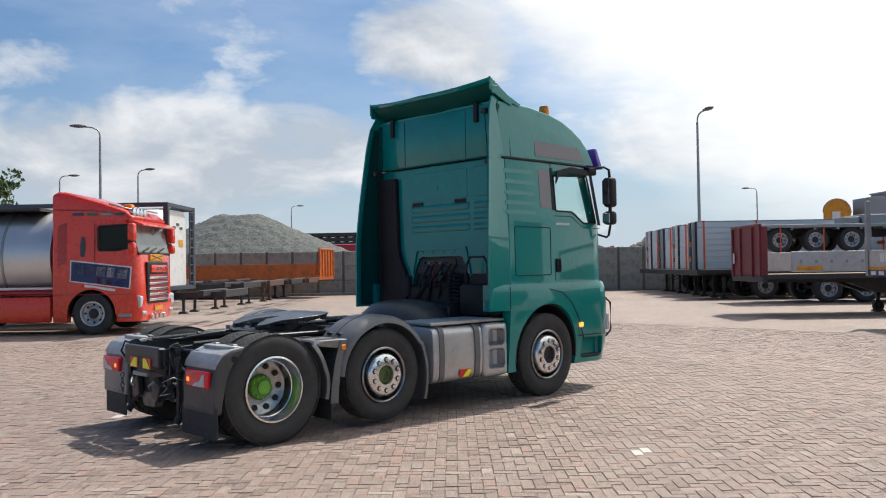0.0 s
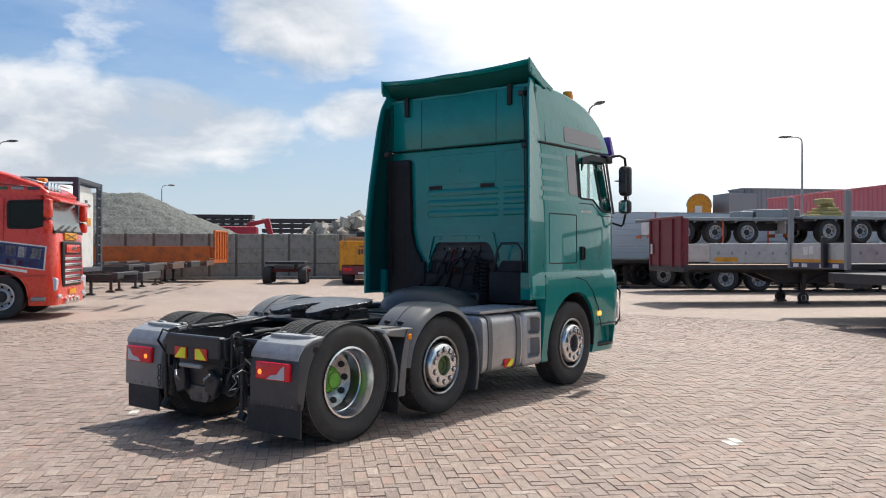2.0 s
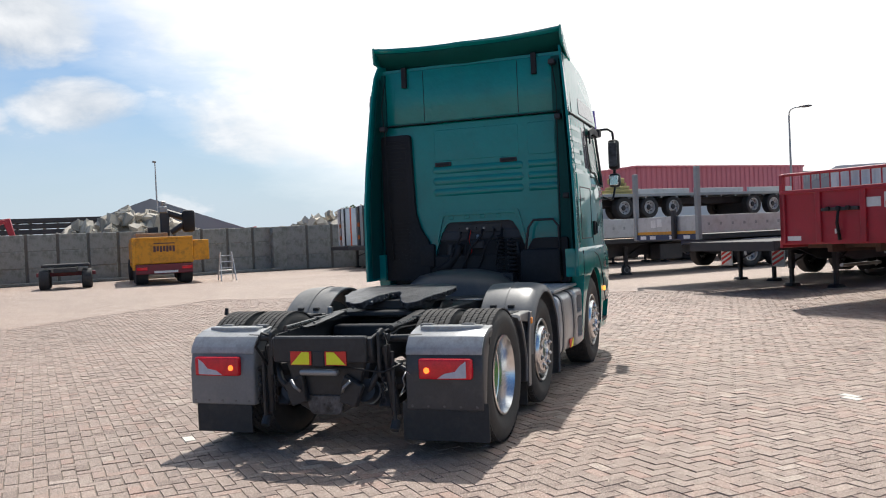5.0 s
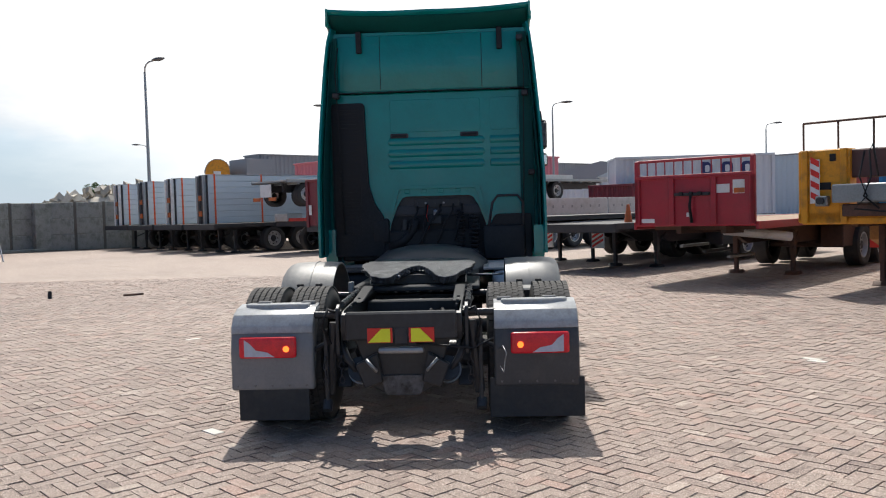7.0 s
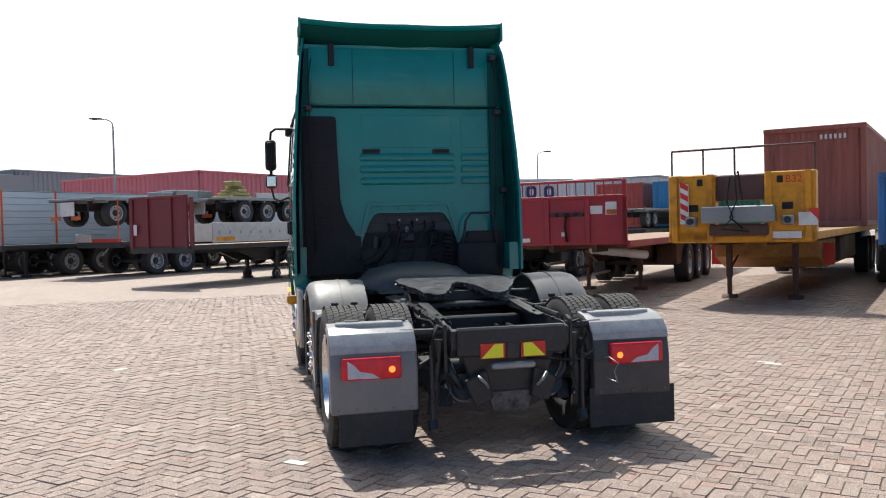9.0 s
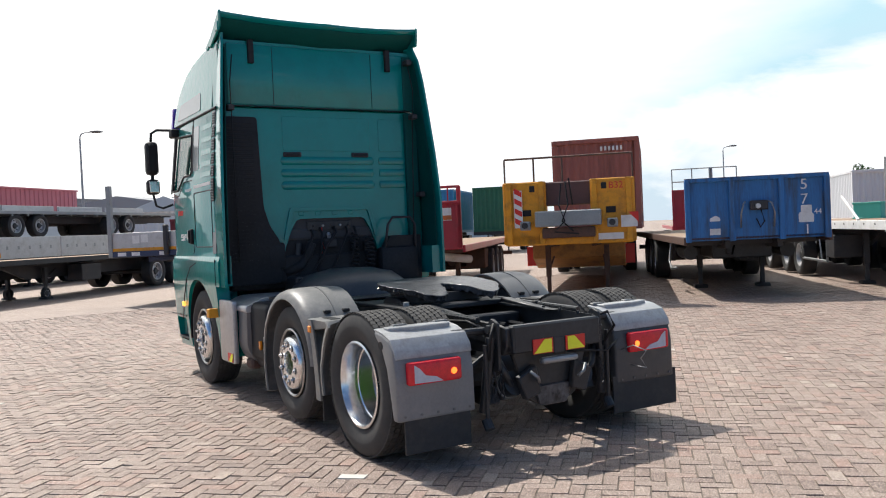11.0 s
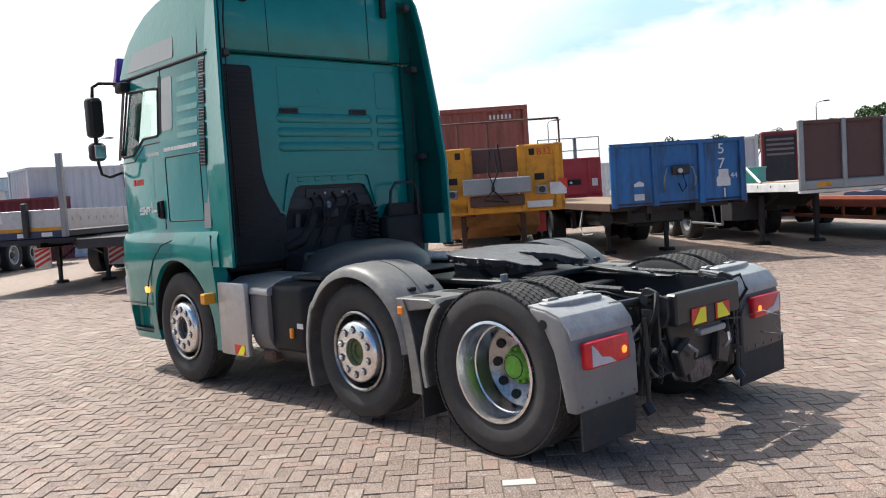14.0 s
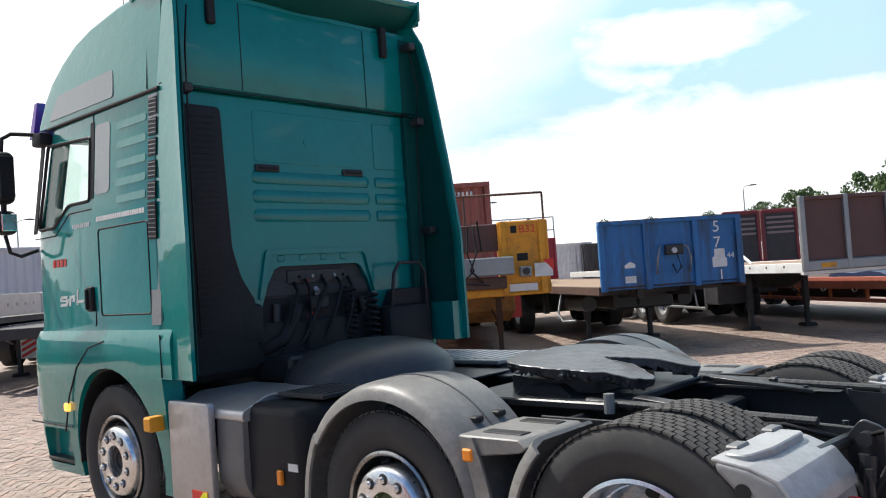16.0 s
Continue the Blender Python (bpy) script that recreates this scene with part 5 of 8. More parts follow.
        rings = [[(r * math.cos(radians(a)) + 0.012 * (a < 12), s * yy, 0.50 + r * math.sin(radians(a))) for yy, r in guard] for a in range(-16, 47, 6)]
        part("front_mudguard", skin(rings), arch_mat, T, "dusty grey mudguard ahead of the drive wheel", sharp=50)
        part("front_mudflap", box(0.60, 0.615, y0 + 0.03, y1 - 0.03, 0.14, 0.42, 0.002), RUBBER, T)
        part("inner_guard", box(0.28, 0.68, s * 0.735 - 0.008, s * 0.735 + 0.008, 0.70, 0.915, 0.003), BLACK, T)
        r0, r1 = sorted((s * 0.62, s * 1.20))
        prof = [(-0.32, 0.905), (-0.44, 0.885), (-0.53, 0.85), (-0.585, 0.78), (-0.617, 0.62), (-0.62, 0.34), (-0.545, 0.34), (-0.520, 0.48), (-0.48, 0.66), (-0.42, 0.78), (-0.33, 0.865)]
        bm = prism(prof, "y", r0, r1, 0.032, 4)
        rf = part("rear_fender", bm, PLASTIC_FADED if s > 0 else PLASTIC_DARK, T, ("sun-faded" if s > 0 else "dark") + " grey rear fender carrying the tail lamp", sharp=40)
        # separate cap, coloured pale for the glare on the fender's top
        cap = [(-0.315, 0.912), (-0.44, 0.893), (-0.537, 0.857), (-0.594, 0.784), (-0.606, 0.735), (-0.598, 0.735), (-0.58, 0.78), (-0.525, 0.845), (-0.44, 0.88), (-0.315, 0.90)]
        part("fender_cap", prism(cap, "y", r0 + 0.006, r1 - 0.006, 0.008, 2), PLASTIC_PALE, rf, "grey fender top with the sun's glare in its colour")
        for yy, xx in ((0.74, -0.36), (1.10, -0.36), (0.92, -0.33), (0.86, -0.42)):
            part("fender_bolt", rod((xx, s * yy, 0.885), (xx - 0.004, s * yy, 0.912), 0.016, 8), STEEL, rf)
        part("fender_hole", rod((-0.42, s * 1.195, 0.81), (-0.42, s * 1.204, 0.81), 0.028, 14), BLACK, rf)
        part("fender_step", prism(round_poly([(-0.45, s * 0.68), (-0.33, s * 0.68), (-0.33, s * 1.14), (-0.42, s * 1.14), (-0.45, s * 0.98)], 0.03), "z", 0.88, 0.918, 0.006), PLASTIC_PALE, rf)
        for yy in (0.70, 1.02):
            part("fender_tab", box(-0.36, -0.31, s * yy - 0.05, s * yy + 0.05, 0.90, 0.928, 0.006), PLASTIC, rf)
        fb = part("flap_bolt", rod((-0.621, r0 + 0.05, 0.375), (-0.627, r0 + 0.05, 0.375), 0.008, 8), PLASTIC, rf)
        for k in range(1, 5):
            share(fb, rf, Matrix.Translation((0, (r1 - r0 - 0.1) * k / 4, 0)))
        part("mudflap", box(-0.612, -0.597, r0 + 0.04 if s > 0 else r0 - 0.03, r1 + (0.03 if s < 0 else -0.05), 0.13, 0.40, 0.002), RUBBER, rf, "black rubber mudflap")
        l0, l1 = sorted((s * 0.735, s * 1.13))
        lamp = part("tail_lamp", box(-0.655, -0.60, l0, l1, 0.568, 0.715, 0.018, 3), RED_LENS, T, "red tail lamp with a clear lower wedge")
        a, b, c = s * 1.09, s * 0.955, s * 0.835
        part("clear_wedge", prism([(a, 0.582), (s * 0.88, 0.578), (s * 0.93, 0.611), (s * 1.01, 0.626), (s * 1.05, 0.671), (a, 0.698)], "x", -0.6585, -0.65), CLEAR_LENS, lamp)
        part("brake_bulb", rod((-0.656, s * 0.80, 0.632), (-0.6605, s * 0.80, 0.632), 0.021, 16), LIT_RED, lamp)
    # right side: tank and step box
    y0, y1 = -1.20, -0.62
    tank = part("fuel_tank", prism(round_poly([(-1.19, 0.34), (-1.21, 0.62), (-1.19, 0.93), (-0.64, 0.95), (-0.62, 0.30)], 0.09, 5), "x", 1.90, 2.62, 0.012, 2), ALU, T, "dull aluminium fuel tank")
    for x in (2.02, 2.54):
        part("tank_strap", prism(round_poly([(-1.20, 0.335), (-1.222, 0.62), (-1.20, 0.942), (-0.64, 0.962), (-0.62, 0.29)], 0.09, 5), "x", x - 0.035, x + 0.035), PLASTIC, tank)
    part("filler_cap", rod((2.28, -0.95, 0.94), (2.28, -0.95, 0.975), 0.07, 16), BLACK, tank)
    pl = part("side_reflector", box(2.28, 2.44, -1.2145, -1.206, 0.375, 0.46, 0.001), RED_REF, tank, "red and yellow slanted reflector")
    part("yellow_stripe", prism([(2.32, 0.378), (2.40, 0.378), (2.438, 0.42), (2.438, 0.457), (2.40, 0.457)], "y", -1.2175, -1.2148), YELLOW_REF, pl)
    steps = carve(box(2.64, 3.01, -1.205, -0.75, 0.33, 0.94, 0.05, 3), box(2.70, 2.95, -1.4, -1.05, 0.68, 0.87, 0.03), box(2.70, 2.95, -1.4, -1.05, 0.42, 0.645, 0.03))
    part("step_box", steps, ALU, T, "aluminium step box with two treads", sharp=30)
    cw = part("catwalk", box(1.92, 3.0, -1.15, -0.55, 0.955, 0.985, 0.006), ALU, T, "ribbed aluminium catwalk plate")
    rib = part("catwalk_rib", box(1.95, 2.0, -1.10, -0.6, 0.984, 0.990, 0.002), ALU, cw)
    for k in range(1, 11):
        share(rib, cw, Matrix.Translation((0.09 * k, 0, 0)))
    part("red_tag", box(3.06, 3.10, -1.22, -1.19, 0.98, 1.02, 0.006), RED_LENS, T)
    # left side: silver plate and black boxes
    side = part("side_plate", prism(round_poly([(2.62, 0.335), (2.62, 0.94), (3.02, 0.94), (3.02, 0.335)], 0.03), "y", 1.17, 1.215, 0.008, 2), ALU, T, "brushed silver side plate")
    pl = part("side_reflector", box(2.66, 2.81, 1.2155, 1.219, 0.345, 0.43, 0.001), RED_REF, side, "red and yellow slanted reflector")
    part("yellow_stripe", prism([(2.77, 0.348), (2.69, 0.348), (2.662, 0.39), (2.662, 0.427), (2.70, 0.427)], "y", 1.2192, 1.222), YELLOW_REF, pl)
    part("battery_box", join(box(1.95, 2.58, 0.60, 1.12, 0.40, 0.94, 0.06, 3)), BLACK, T, "black plastic battery box")
    part("battery_cover", prism(round_poly([(0.60, 0.36), (0.60, 0.955), (1.02, 0.955), (1.155, 0.90), (1.165, 0.50), (1.08, 0.36)], 0.07, 4), "x", 2.40, 2.63, 0.012, 2), PLASTIC, T, "dark grey moulded cover behind the silver plate")
    part("cover_bracket", box(2.42, 2.58, 1.02, 1.12, 0.30, 0.40, 0.02), RUST, T)
    part("box_lid", prism(round_poly([(0.58, 0.90), (0.58, 0.97), (1.0, 0.97), (1.17, 0.90), (1.17, 0.84)], 0.03), "x", 2.38, 3.0, 0.01), ALU, T)
    part("air_tank", rod((2.0, 0.95, 0.42), (2.55, 0.95, 0.42), 0.13, 18), DARK_STEEL, T)
    part("front_side_lamp", box(2.10, 2.14, 1.12, 1.145, 0.52, 0.60, 0.006), AMBER, T)
    part("battery_label", box(1.98, 2.06, 1.118, 1.1225, 0.60, 0.64, 0.0), WHITE, T)
    walk_plate = part("left_catwalk", box(1.95, 2.35, 0.55, 0.95, 0.955, 0.98, 0.004), DARK_STEEL, T)
    bar = part("catwalk_bar", box(1.98, 2.01, 0.58, 0.92, 0.979, 0.986, 0.001), DARK_STEEL, walk_plate)
    for k in range(1, 6):
        share(bar, walk_plate, Matrix.Translation((0.06 * k, 0, 0)))
    # behind the cab
    part("service_panel", box(3.08, 3.11, -0.30, 0.22, 1.59, 1.69, 0.006), CHASSIS, T)
    for k, y in enumerate((-0.22, -0.12, -0.02, 0.08, 0.18)):
        part("coupling_head", rod((2.955, y, 1.64), (2.985, y, 1.64), 0.012, 10), STEEL if k % 2 else DARK_STEEL, T)
    part("gladhand", join(rod((3.04, -0.02, 1.52), (3.08, -0.02, 1.55), 0.022, 10), box(3.04, 3.07, -0.04, 0.0, 1.50, 1.55, 0.008)), ALU, T)
    for y0 in (-0.45,):
        coil = [(2.94 + 0.045 * math.cos(k * 0.9), y0 + 0.045 * math.sin(k * 0.9), 1.50 - k * 0.0065) for k in range(70)]
        part("air_coil", tube(coil, 0.012, 5), BLACK, T, "coiled black air hose")
    part("intake_duct", tube([(3.03, 0.50, 1.16), (3.00, 0.34, 1.22), (3.02, 0.24, 1.34), (3.0, 0.2, 1.46)], 0.05, 14), BLACK, T)
    for k, (y0, z0, y1, z1, r) in enumerate(((-0.32, 1.62, -0.20, 1.15, 0.014), (-0.22, 1.62, 0.05, 1.12, 0.012), (-0.08, 1.62, 0.30, 1.10, 0.016), (0.08, 1.62, 0.16, 1.05, 0.012), (0.18, 1.60, 0.42, 1.08, 0.014))):
        part("air_hose", tube([(3.06, y0, z0), (3.00, y0, z0 - 0.06), (2.96, (y0 * 2 + y1) / 3, z0 - 0.20), (2.98, (y0 + y1) / 2, (z0 + z1) / 2 - 0.08), (3.00, (y0 + y1 * 2) / 3, z1 + 0.08), (3.05, y1, z1)], r, 7), BLACK, T)
    part("red_hose", tube([(3.05, 0.06, 1.62), (3.01, 0.08, 1.5), (3.02, 0.05, 1.38), (3.07, 0.1, 1.3)], 0.006, 5), RED_REF, T)
    coil = [(3.00 + 0.04 * math.cos(k * 0.9), -0.30 + 0.04 * math.sin(k * 0.9), 1.55 - k * 0.0058) for k in range(70)]
    part("air_coil", tube(coil, 0.010, 5), BLACK, T, "coiled black air hose")
    for y in (-0.52, 0.36):
        part("cab_strut", rod((3.06, y, 1.02), (3.09, y * 0.9, 1.46), 0.035, 12), CHASSIS, T)
        part("strut_foot", box(2.96, 3.06, y - 0.07, y + 0.07, 0.98, 1.08, 0.02), CHASSIS, T)
    part("latch_box", box(3.04, 3.0, -0.10, 0.06, 1.40, 1.50, 0.015), DARK_STEEL, T)
    part("reservoir", shift(box(-0.06, 0.06, -0.10, 0.10, -0.14, 0.14, 0.03, 2), 3.03, 0.60, 1.34), BLACK, T)
    part("reservoir_cap", rod((3.03, 0.60, 1.47), (3.03, 0.60, 1.51), 0.035, 12), DARK_STEEL, T)
    part("deck_plate", box(1.75, 2.3, -0.5, 0.5, 0.925, 0.94, 0.004), CHASSIS, T)
    part("exhaust_box", box(2.86, 3.02, -1.02, -0.55, 1.0, 1.38, 0.05, 2), BLACK, T)
    part("grab_rail", tube([(2.90, -1.0, 1.25), (2.90, -1.0, 1.62), (2.90, -0.94, 1.70), (2.90, -0.72, 1.70), (2.90, -0.66, 1.62), (2.90, -0.60, 1.25)], 0.014, 8), DARK_STEEL, T)
    part("cab_mount", box(2.75, 3.1, -0.5, 0.5, 0.95, 1.12, 0.02), CHASSIS, T)
    hoses = bm_new()
    for k in range(6):
        y = -0.25 + 0.1 * k
        join(hoses, tube([(0.0 + 0.1 * k, y, 0.78), (0.5, y * 0.8, 0.80), (1.2, y * 1.1, 0.79), (2.0, y, 0.84), (2.7, y * 0.7, 0.92)], 0.016, 6))
    part("hose", hoses, BLACK, T)
    part("spring_stub", rod((0.46, 0.52, 0.90), (0.46, 0.52, 0.99), 0.025, 10), STEEL, T)

    for s in (-1, 1):
        outset_wheel("front", T, 3.79, s * 1.045, 0.5, s, DARK_STEEL, "dark steel hub")
        outset_wheel("mid", T, 1.254, s * 1.03, 0.505, s, HUB_DULL, "greasy green hub").scale = (0.935, 1.0, 0.935)
        dual_wheel(T, 0.0, s * 1.19, 0.5, s)
    stretch(T)
    return T


tractor()

# ---- parked trailers ----


def put_at(x, y, heading, z=0.0, size=1.0):
    return pose(x, y, z, 0, 0, heading) @ Matrix.Diagonal((size, size, size, 1))


def road_wheel(parent, x, y, z, side, r=0.5, w=0.36):
    if "tyre" not in SHARED:
        t = part("wheel", tyre_bm(0.5, 0.36, 0.29, 32), RUBBER, parent, "dusty trailer tyre")
        part("rim", lathe([(0.29, 0.13), (0.30, 0.15), (0.27, 0.15), (0.25, 0.05), (0.20, 0.03), (0.16, 0.06), (0.125, 0.07)], 24), ALU, t, "grey steel rim")
        part("wheel_hub", lathe([(0.13, 0.06), (0.11, 0.075), (0.09, 0.11), (0.0, 0.12)], 16), DARK_STEEL, t)
        part("rim_hole", holes_ring(0.215, 8, 0.028, 0.03, 0.02, 0, 8), BLACK, t)
        SHARED["tyre"] = t
    else:
        t = share(SHARED["tyre"], parent, Matrix())
    t.matrix_basis = Matrix.Translation((x, y, z)) @ Matrix.Rotation(0 if side > 0 else math.pi, 4, "Z") @ Matrix.Diagonal((r / 0.5, w / 0.36, r / 0.5, 1))
    return t


SHARED = {}


def landing_leg(parent, x, y, top, material):
    leg = part("landing_leg", join(box(x - 0.06, x + 0.06, y - 0.055, y + 0.055, 0.42, top, 0.01), box(x - 0.045, x + 0.045, y - 0.04, y + 0.04, 0.06, 0.46, 0.006)), material, parent)
    part("foot", prism([(x - 0.17, 0.0), (x + 0.17, 0.0), (x + 0.10, 0.07), (x - 0.10, 0.07)], "y", y - 0.13, y + 0.13, 0.006), material, leg)
    part("brace", rod((x, y, 0.55), (x - 0.75, y * 0.75, top), 0.022, 6), material, leg)
    return leg


def trailer(label, m, L=13.6, W=2.5, deck=1.22, frame=DARK_STEEL, floor=WOOD, rim=None, axles=(-9.4, -10.7, -12.0), leg_at=-3.3, legs=True, r=0.5, group="parked trailers", name="semi_trailer", thick=0.13, beam_y=0.45, bare=False, nose=0.20):
    """A flat semi-trailer; its front is at x = 0 and it runs back along -x."""
    T = thing(name, label, "trailer", m, group)
    h = W / 2
    if not bare:
        part("deck", box(-L, -0.02, -h + 0.05, h - 0.05, deck - 0.05, deck, 0.006), floor, T)
    for s in (-1, 1):
        if not bare:
            part("side_rail", box(-L, 0, s * (h - 0.025) - 0.03, s * (h - 0.025) + 0.03, deck - thick, deck + 0.012, 0.008), rim or frame, T)
        part("main_beam", prism([(-0.3, deck - 0.06), (-0.3, deck - 0.22), (-2.6, deck - 0.25), (-3.4, deck - 0.55), (-L + 0.2, deck - 0.52), (-L + 0.2, deck - 0.06)], "y", s * beam_y - 0.05, s * beam_y + 0.05, 0.006), frame, T)
        if legs:
            landing_leg(T, leg_at, s * 0.62, deck - 0.25, frame)
        for a in axles:
            road_wheel(T, a, s * (h - 0.20), r, s, r)
        part("tool_box", box(-5.9, -5.0, s * 0.85 - 0.25, s * 0.85 + 0.25, deck - 0.70, deck - 0.2, 0.02), frame, T) if s > 0 else None
    for k in range(int(L / (2.6 if bare else 1.2))):
        if bare:
            part("bolster", box(-0.7 - k * 2.6 - 0.08, -0.7 - k * 2.6 + 0.08, -h, h, deck - 0.16, deck, 0.01), frame, T)
            continue
        part("cross_bearer", box(-0.7 - k * 1.2 - 0.04, -0.7 - k * 1.2 + 0.04, -h + 0.1, h - 0.1, deck - 0.16, deck - 0.06, 0.0), frame, T)
    for a in axles:
        part("axle", rod((a, -h + 0.3, r), (a, h - 0.3, r), 0.07, 10), frame, T)
    part("front_beam", box(-0.12, 0.0, -h, h, deck - nose, deck + 0.004, 0.01), rim or frame, T)
    part("rear_bumper", box(-L - 0.05, -L + 0.05, -h + 0.1, h - 0.1, 0.55, 0.68, 0.01), frame, T)
    return T


def headboard(T, z0, z1, W, material, posts=(-1.2, -0.4, 0.4, 1.2), x=0.0, thick=0.05, label="", post_mat=None, post_proud=0.05):
    h = W / 2
    hb = part("headboard", box(x - thick, x, -h + 0.02, h - 0.02, z0, z1, 0.006), material, T, label)
    for y in posts:
        part("headboard_post", box(x - 0.02, x + post_proud, y - 0.05, y + 0.05, z0 - 0.02, z1 + 0.01, 0.01), post_mat or material, hb)
    part("headboard_rail", box(x - 0.03, x + post_proud + 0.004, -h, h, z1 - 0.02, z1 + 0.05, 0.01), post_mat or material, hb)
    return hb


R_HEAD = 136.0

# red trailer with a barred headboard
T = trailer("red flatbed trailer with a barred red headboard", put_at(9.72, -4.50, R_HEAD + 4), axles=(-6.1, -7.4, -8.7), deck=1.20, frame=RUST, rim=RED_PAINT, nose=0.07)
hb = headboard(T, 1.18, 2.06, 2.36, RED_PAINT, (-1.15, -0.42, 0.42, 1.15), label="dented red headboard")
for k in range(13):
    part("bar", rod((0.0, -1.13 + k * 0.188, 2.06), (0.0, -1.13 + k * 0.188, 2.38), 0.014, 6), RED_PAINT, hb)
part("top_bar", rod((0.0, -1.18, 2.39), (0.0, 1.18, 2.39), 0.028, 8), RED_PAINT, hb)
for s in (-1, 1):
    part("corner_post", box(-0.04, 0.05, s * 1.16 - 0.04, s * 1.16 + 0.04, 1.18, 2.40, 0.01), RED_PAINT, hb)
part("paper_notice", box(0.002, 0.006, 0.45, 0.72, 1.74, 1.90, 0.0), WHITE, hb)
part("paper_notice", box(0.002, 0.006, 0.78, 1.0, 1.72, 1.97, 0.0), WHITE, hb)
part("orange_label", box(0.006, 0.009, 0.80, 1.0, 1.73, 1.82, 0.0), ORANGE, hb)
part("light_sticker", box(0.002, 0.006, -0.13, -0.03, 1.31, 1.39, 0.0), WHITE, hb)
part("plug_rail", box(0.0, 0.07, -0.35, 0.35, 1.70, 1.76, 0.01), DARK_STEEL, hb)
for y in (-0.2, 0.0, 0.18):
    part("plug", rod((0.05, y, 1.74), (0.11, y, 1.74), 0.04, 10), BLACK, hb)
part("air_line", tube([(0.08, 0.0, 1.72), (0.10, -0.02, 1.5), (0.06, 0.0, 1.2)], 0.03, 6), BLACK, hb)
part("number_bar", box(0.002, 0.006, -1.08, -0.80, 1.20, 1.28, 0.0), WHITE, hb)
part("stowed_pipe", rod((-0.9, 0.2, 1.02), (-1.9, 1.1, 0.86), 0.09, 10), WHITE, T)
for k in range(3):
    part("gooseneck_bar", box(-2.4, -1.2, -0.9 + 0.5 * k, -0.82 + 0.5 * k, 0.66 - 0.10 * k, 0.72 - 0.10 * k, 0.01), (STEEL, DARK_STEEL, STEEL)[k], T)

# yellow heavy trailer with reel headboard
T = trailer("yellow heavy flatbed trailer with headboard equipment", put_at(7.25, -6.76, R_HEAD), L=17.0, deck=1.32, frame=RUST, rim=YELLOW, axles=(-10.8, -12.1, -13.4), leg_at=-2.0, nose=0.08)
for s in (-1, 1):
    hb = part("headboard", box(-0.30, 0.0, min(s * 0.42, s * 1.25), max(s * 0.42, s * 1.25), 1.17, 2.38, 0.02), YELLOW, T, "worn yellow headboard half")
    part("upright", box(0.0, 0.05, s * 1.13 - 0.05, s * 1.13 + 0.05, 1.17, 2.38, 0.01), YELLOW, hb)
    part("upright", box(0.0, 0.05, s * 0.50 - 0.05, s * 0.50 + 0.05, 1.17, 2.38, 0.01), YELLOW, hb)
    part("dark_pocket", box(0.0, 0.012, s * 0.80 - 0.09, s * 0.80 + 0.09, 1.72, 1.84, 0.004), BLACK, hb)
    part("dark_pocket", box(0.0, 0.012, s * 0.68 - 0.05, s * 0.68 + 0.05, 2.18, 2.30, 0.004), BLACK, hb)
    part("valve_block", box(0.0, 0.14, s * 0.82 - 0.10, s * 0.82 + 0.10, 1.45, 1.62, 0.02), STEEL, hb)
    part("valve", rod((0.13, s * 0.82, 1.54), (0.20, s * 0.82, 1.54), 0.06, 12), DARK_STEEL, hb)
part("centre_panel", box(-0.28, -0.10, -0.44, 0.44, 1.9, 2.36, 0.02), BROWN, T, "brown canvas reel between the headboard halves")
part("grey_box", box(-0.05, 0.22, -0.62, 0.62, 1.50, 1.80, 0.02), STEEL, T, "pale grey steel box")
part("lower_panel", box(-0.2, 0.0, -1.2, 1.2, 1.15, 1.38, 0.02), YELLOW, T)
part("rusty_gear", box(0.0, 0.12, -0.5, 0.5, 1.28, 1.48, 0.02), RUST, T)
part("gooseneck", prism([(-2.4, 0.80), (-2.4, 1.12), (-9.5, 1.12), (-9.5, 0.55), (-3.2, 0.55)], "y", -1.0, 1.0, 0.02), OCHRE, T, "ochre brown welded gooseneck")
hoses = part("hose", join(tube([(0.23, 0.1, 1.9), (0.30, 0.05, 2.4), (0.25, -0.02, 2.3), (0.30, 0.02, 1.9), (0.28, -0.1, 1.6), (0.2, 0.1, 1.4)], 0.016, 6), tube([(0.23, -0.1, 2.3), (0.32, -0.15, 1.9), (0.28, -0.05, 1.6), (0.25, -0.25, 1.4), (0.2, 0.2, 1.35)], 0.016, 6)), BLACK, T)
rail = part("guard_rail", join(rod((-0.15, -1.22, 2.84), (-0.15, 1.22, 2.84), 0.02, 6), *[rod((-0.15, y, 2.36), (-0.15, y, 2.84), 0.018, 6) for y in (-1.22, -0.65, -0.1, 1.22)]), RUST, T, "thin rusty guard rail")
for z in range(4):
    part("stripe", prism([(-1.02, 1.60 + z * 0.19), (-0.88, 1.52 + z * 0.19), (-0.88, 1.62 + z * 0.19), (-1.02, 1.70 + z * 0.19)], "x", 0.053, 0.056), RED_REF, T)
part("stripe_ground", box(0.051, 0.0525, -1.03, -0.87, 1.50, 2.22, 0.0), WHITE, T)
sb = part("stripe_board", prism([(0.98, 1.44), (0.98, 1.66), (1.28, 1.66), (1.28, 1.44)], "x", 0.050, 0.056), WHITE, T, "white board with a red corner")
part("red_corner", prism([(1.12, 1.72), (1.30, 1.72), (1.30, 1.52)], "x", 0.057, 0.060), RED_REF, sb)
part("number_bar", box(0.003, 0.008, 0.55, 1.02, 1.22, 1.34, 0.0), WHITE, T)
label_text("B32", 0.18, RED_REF, T, pose(0.006, 0.905, 2.18, 90, 0, 90))
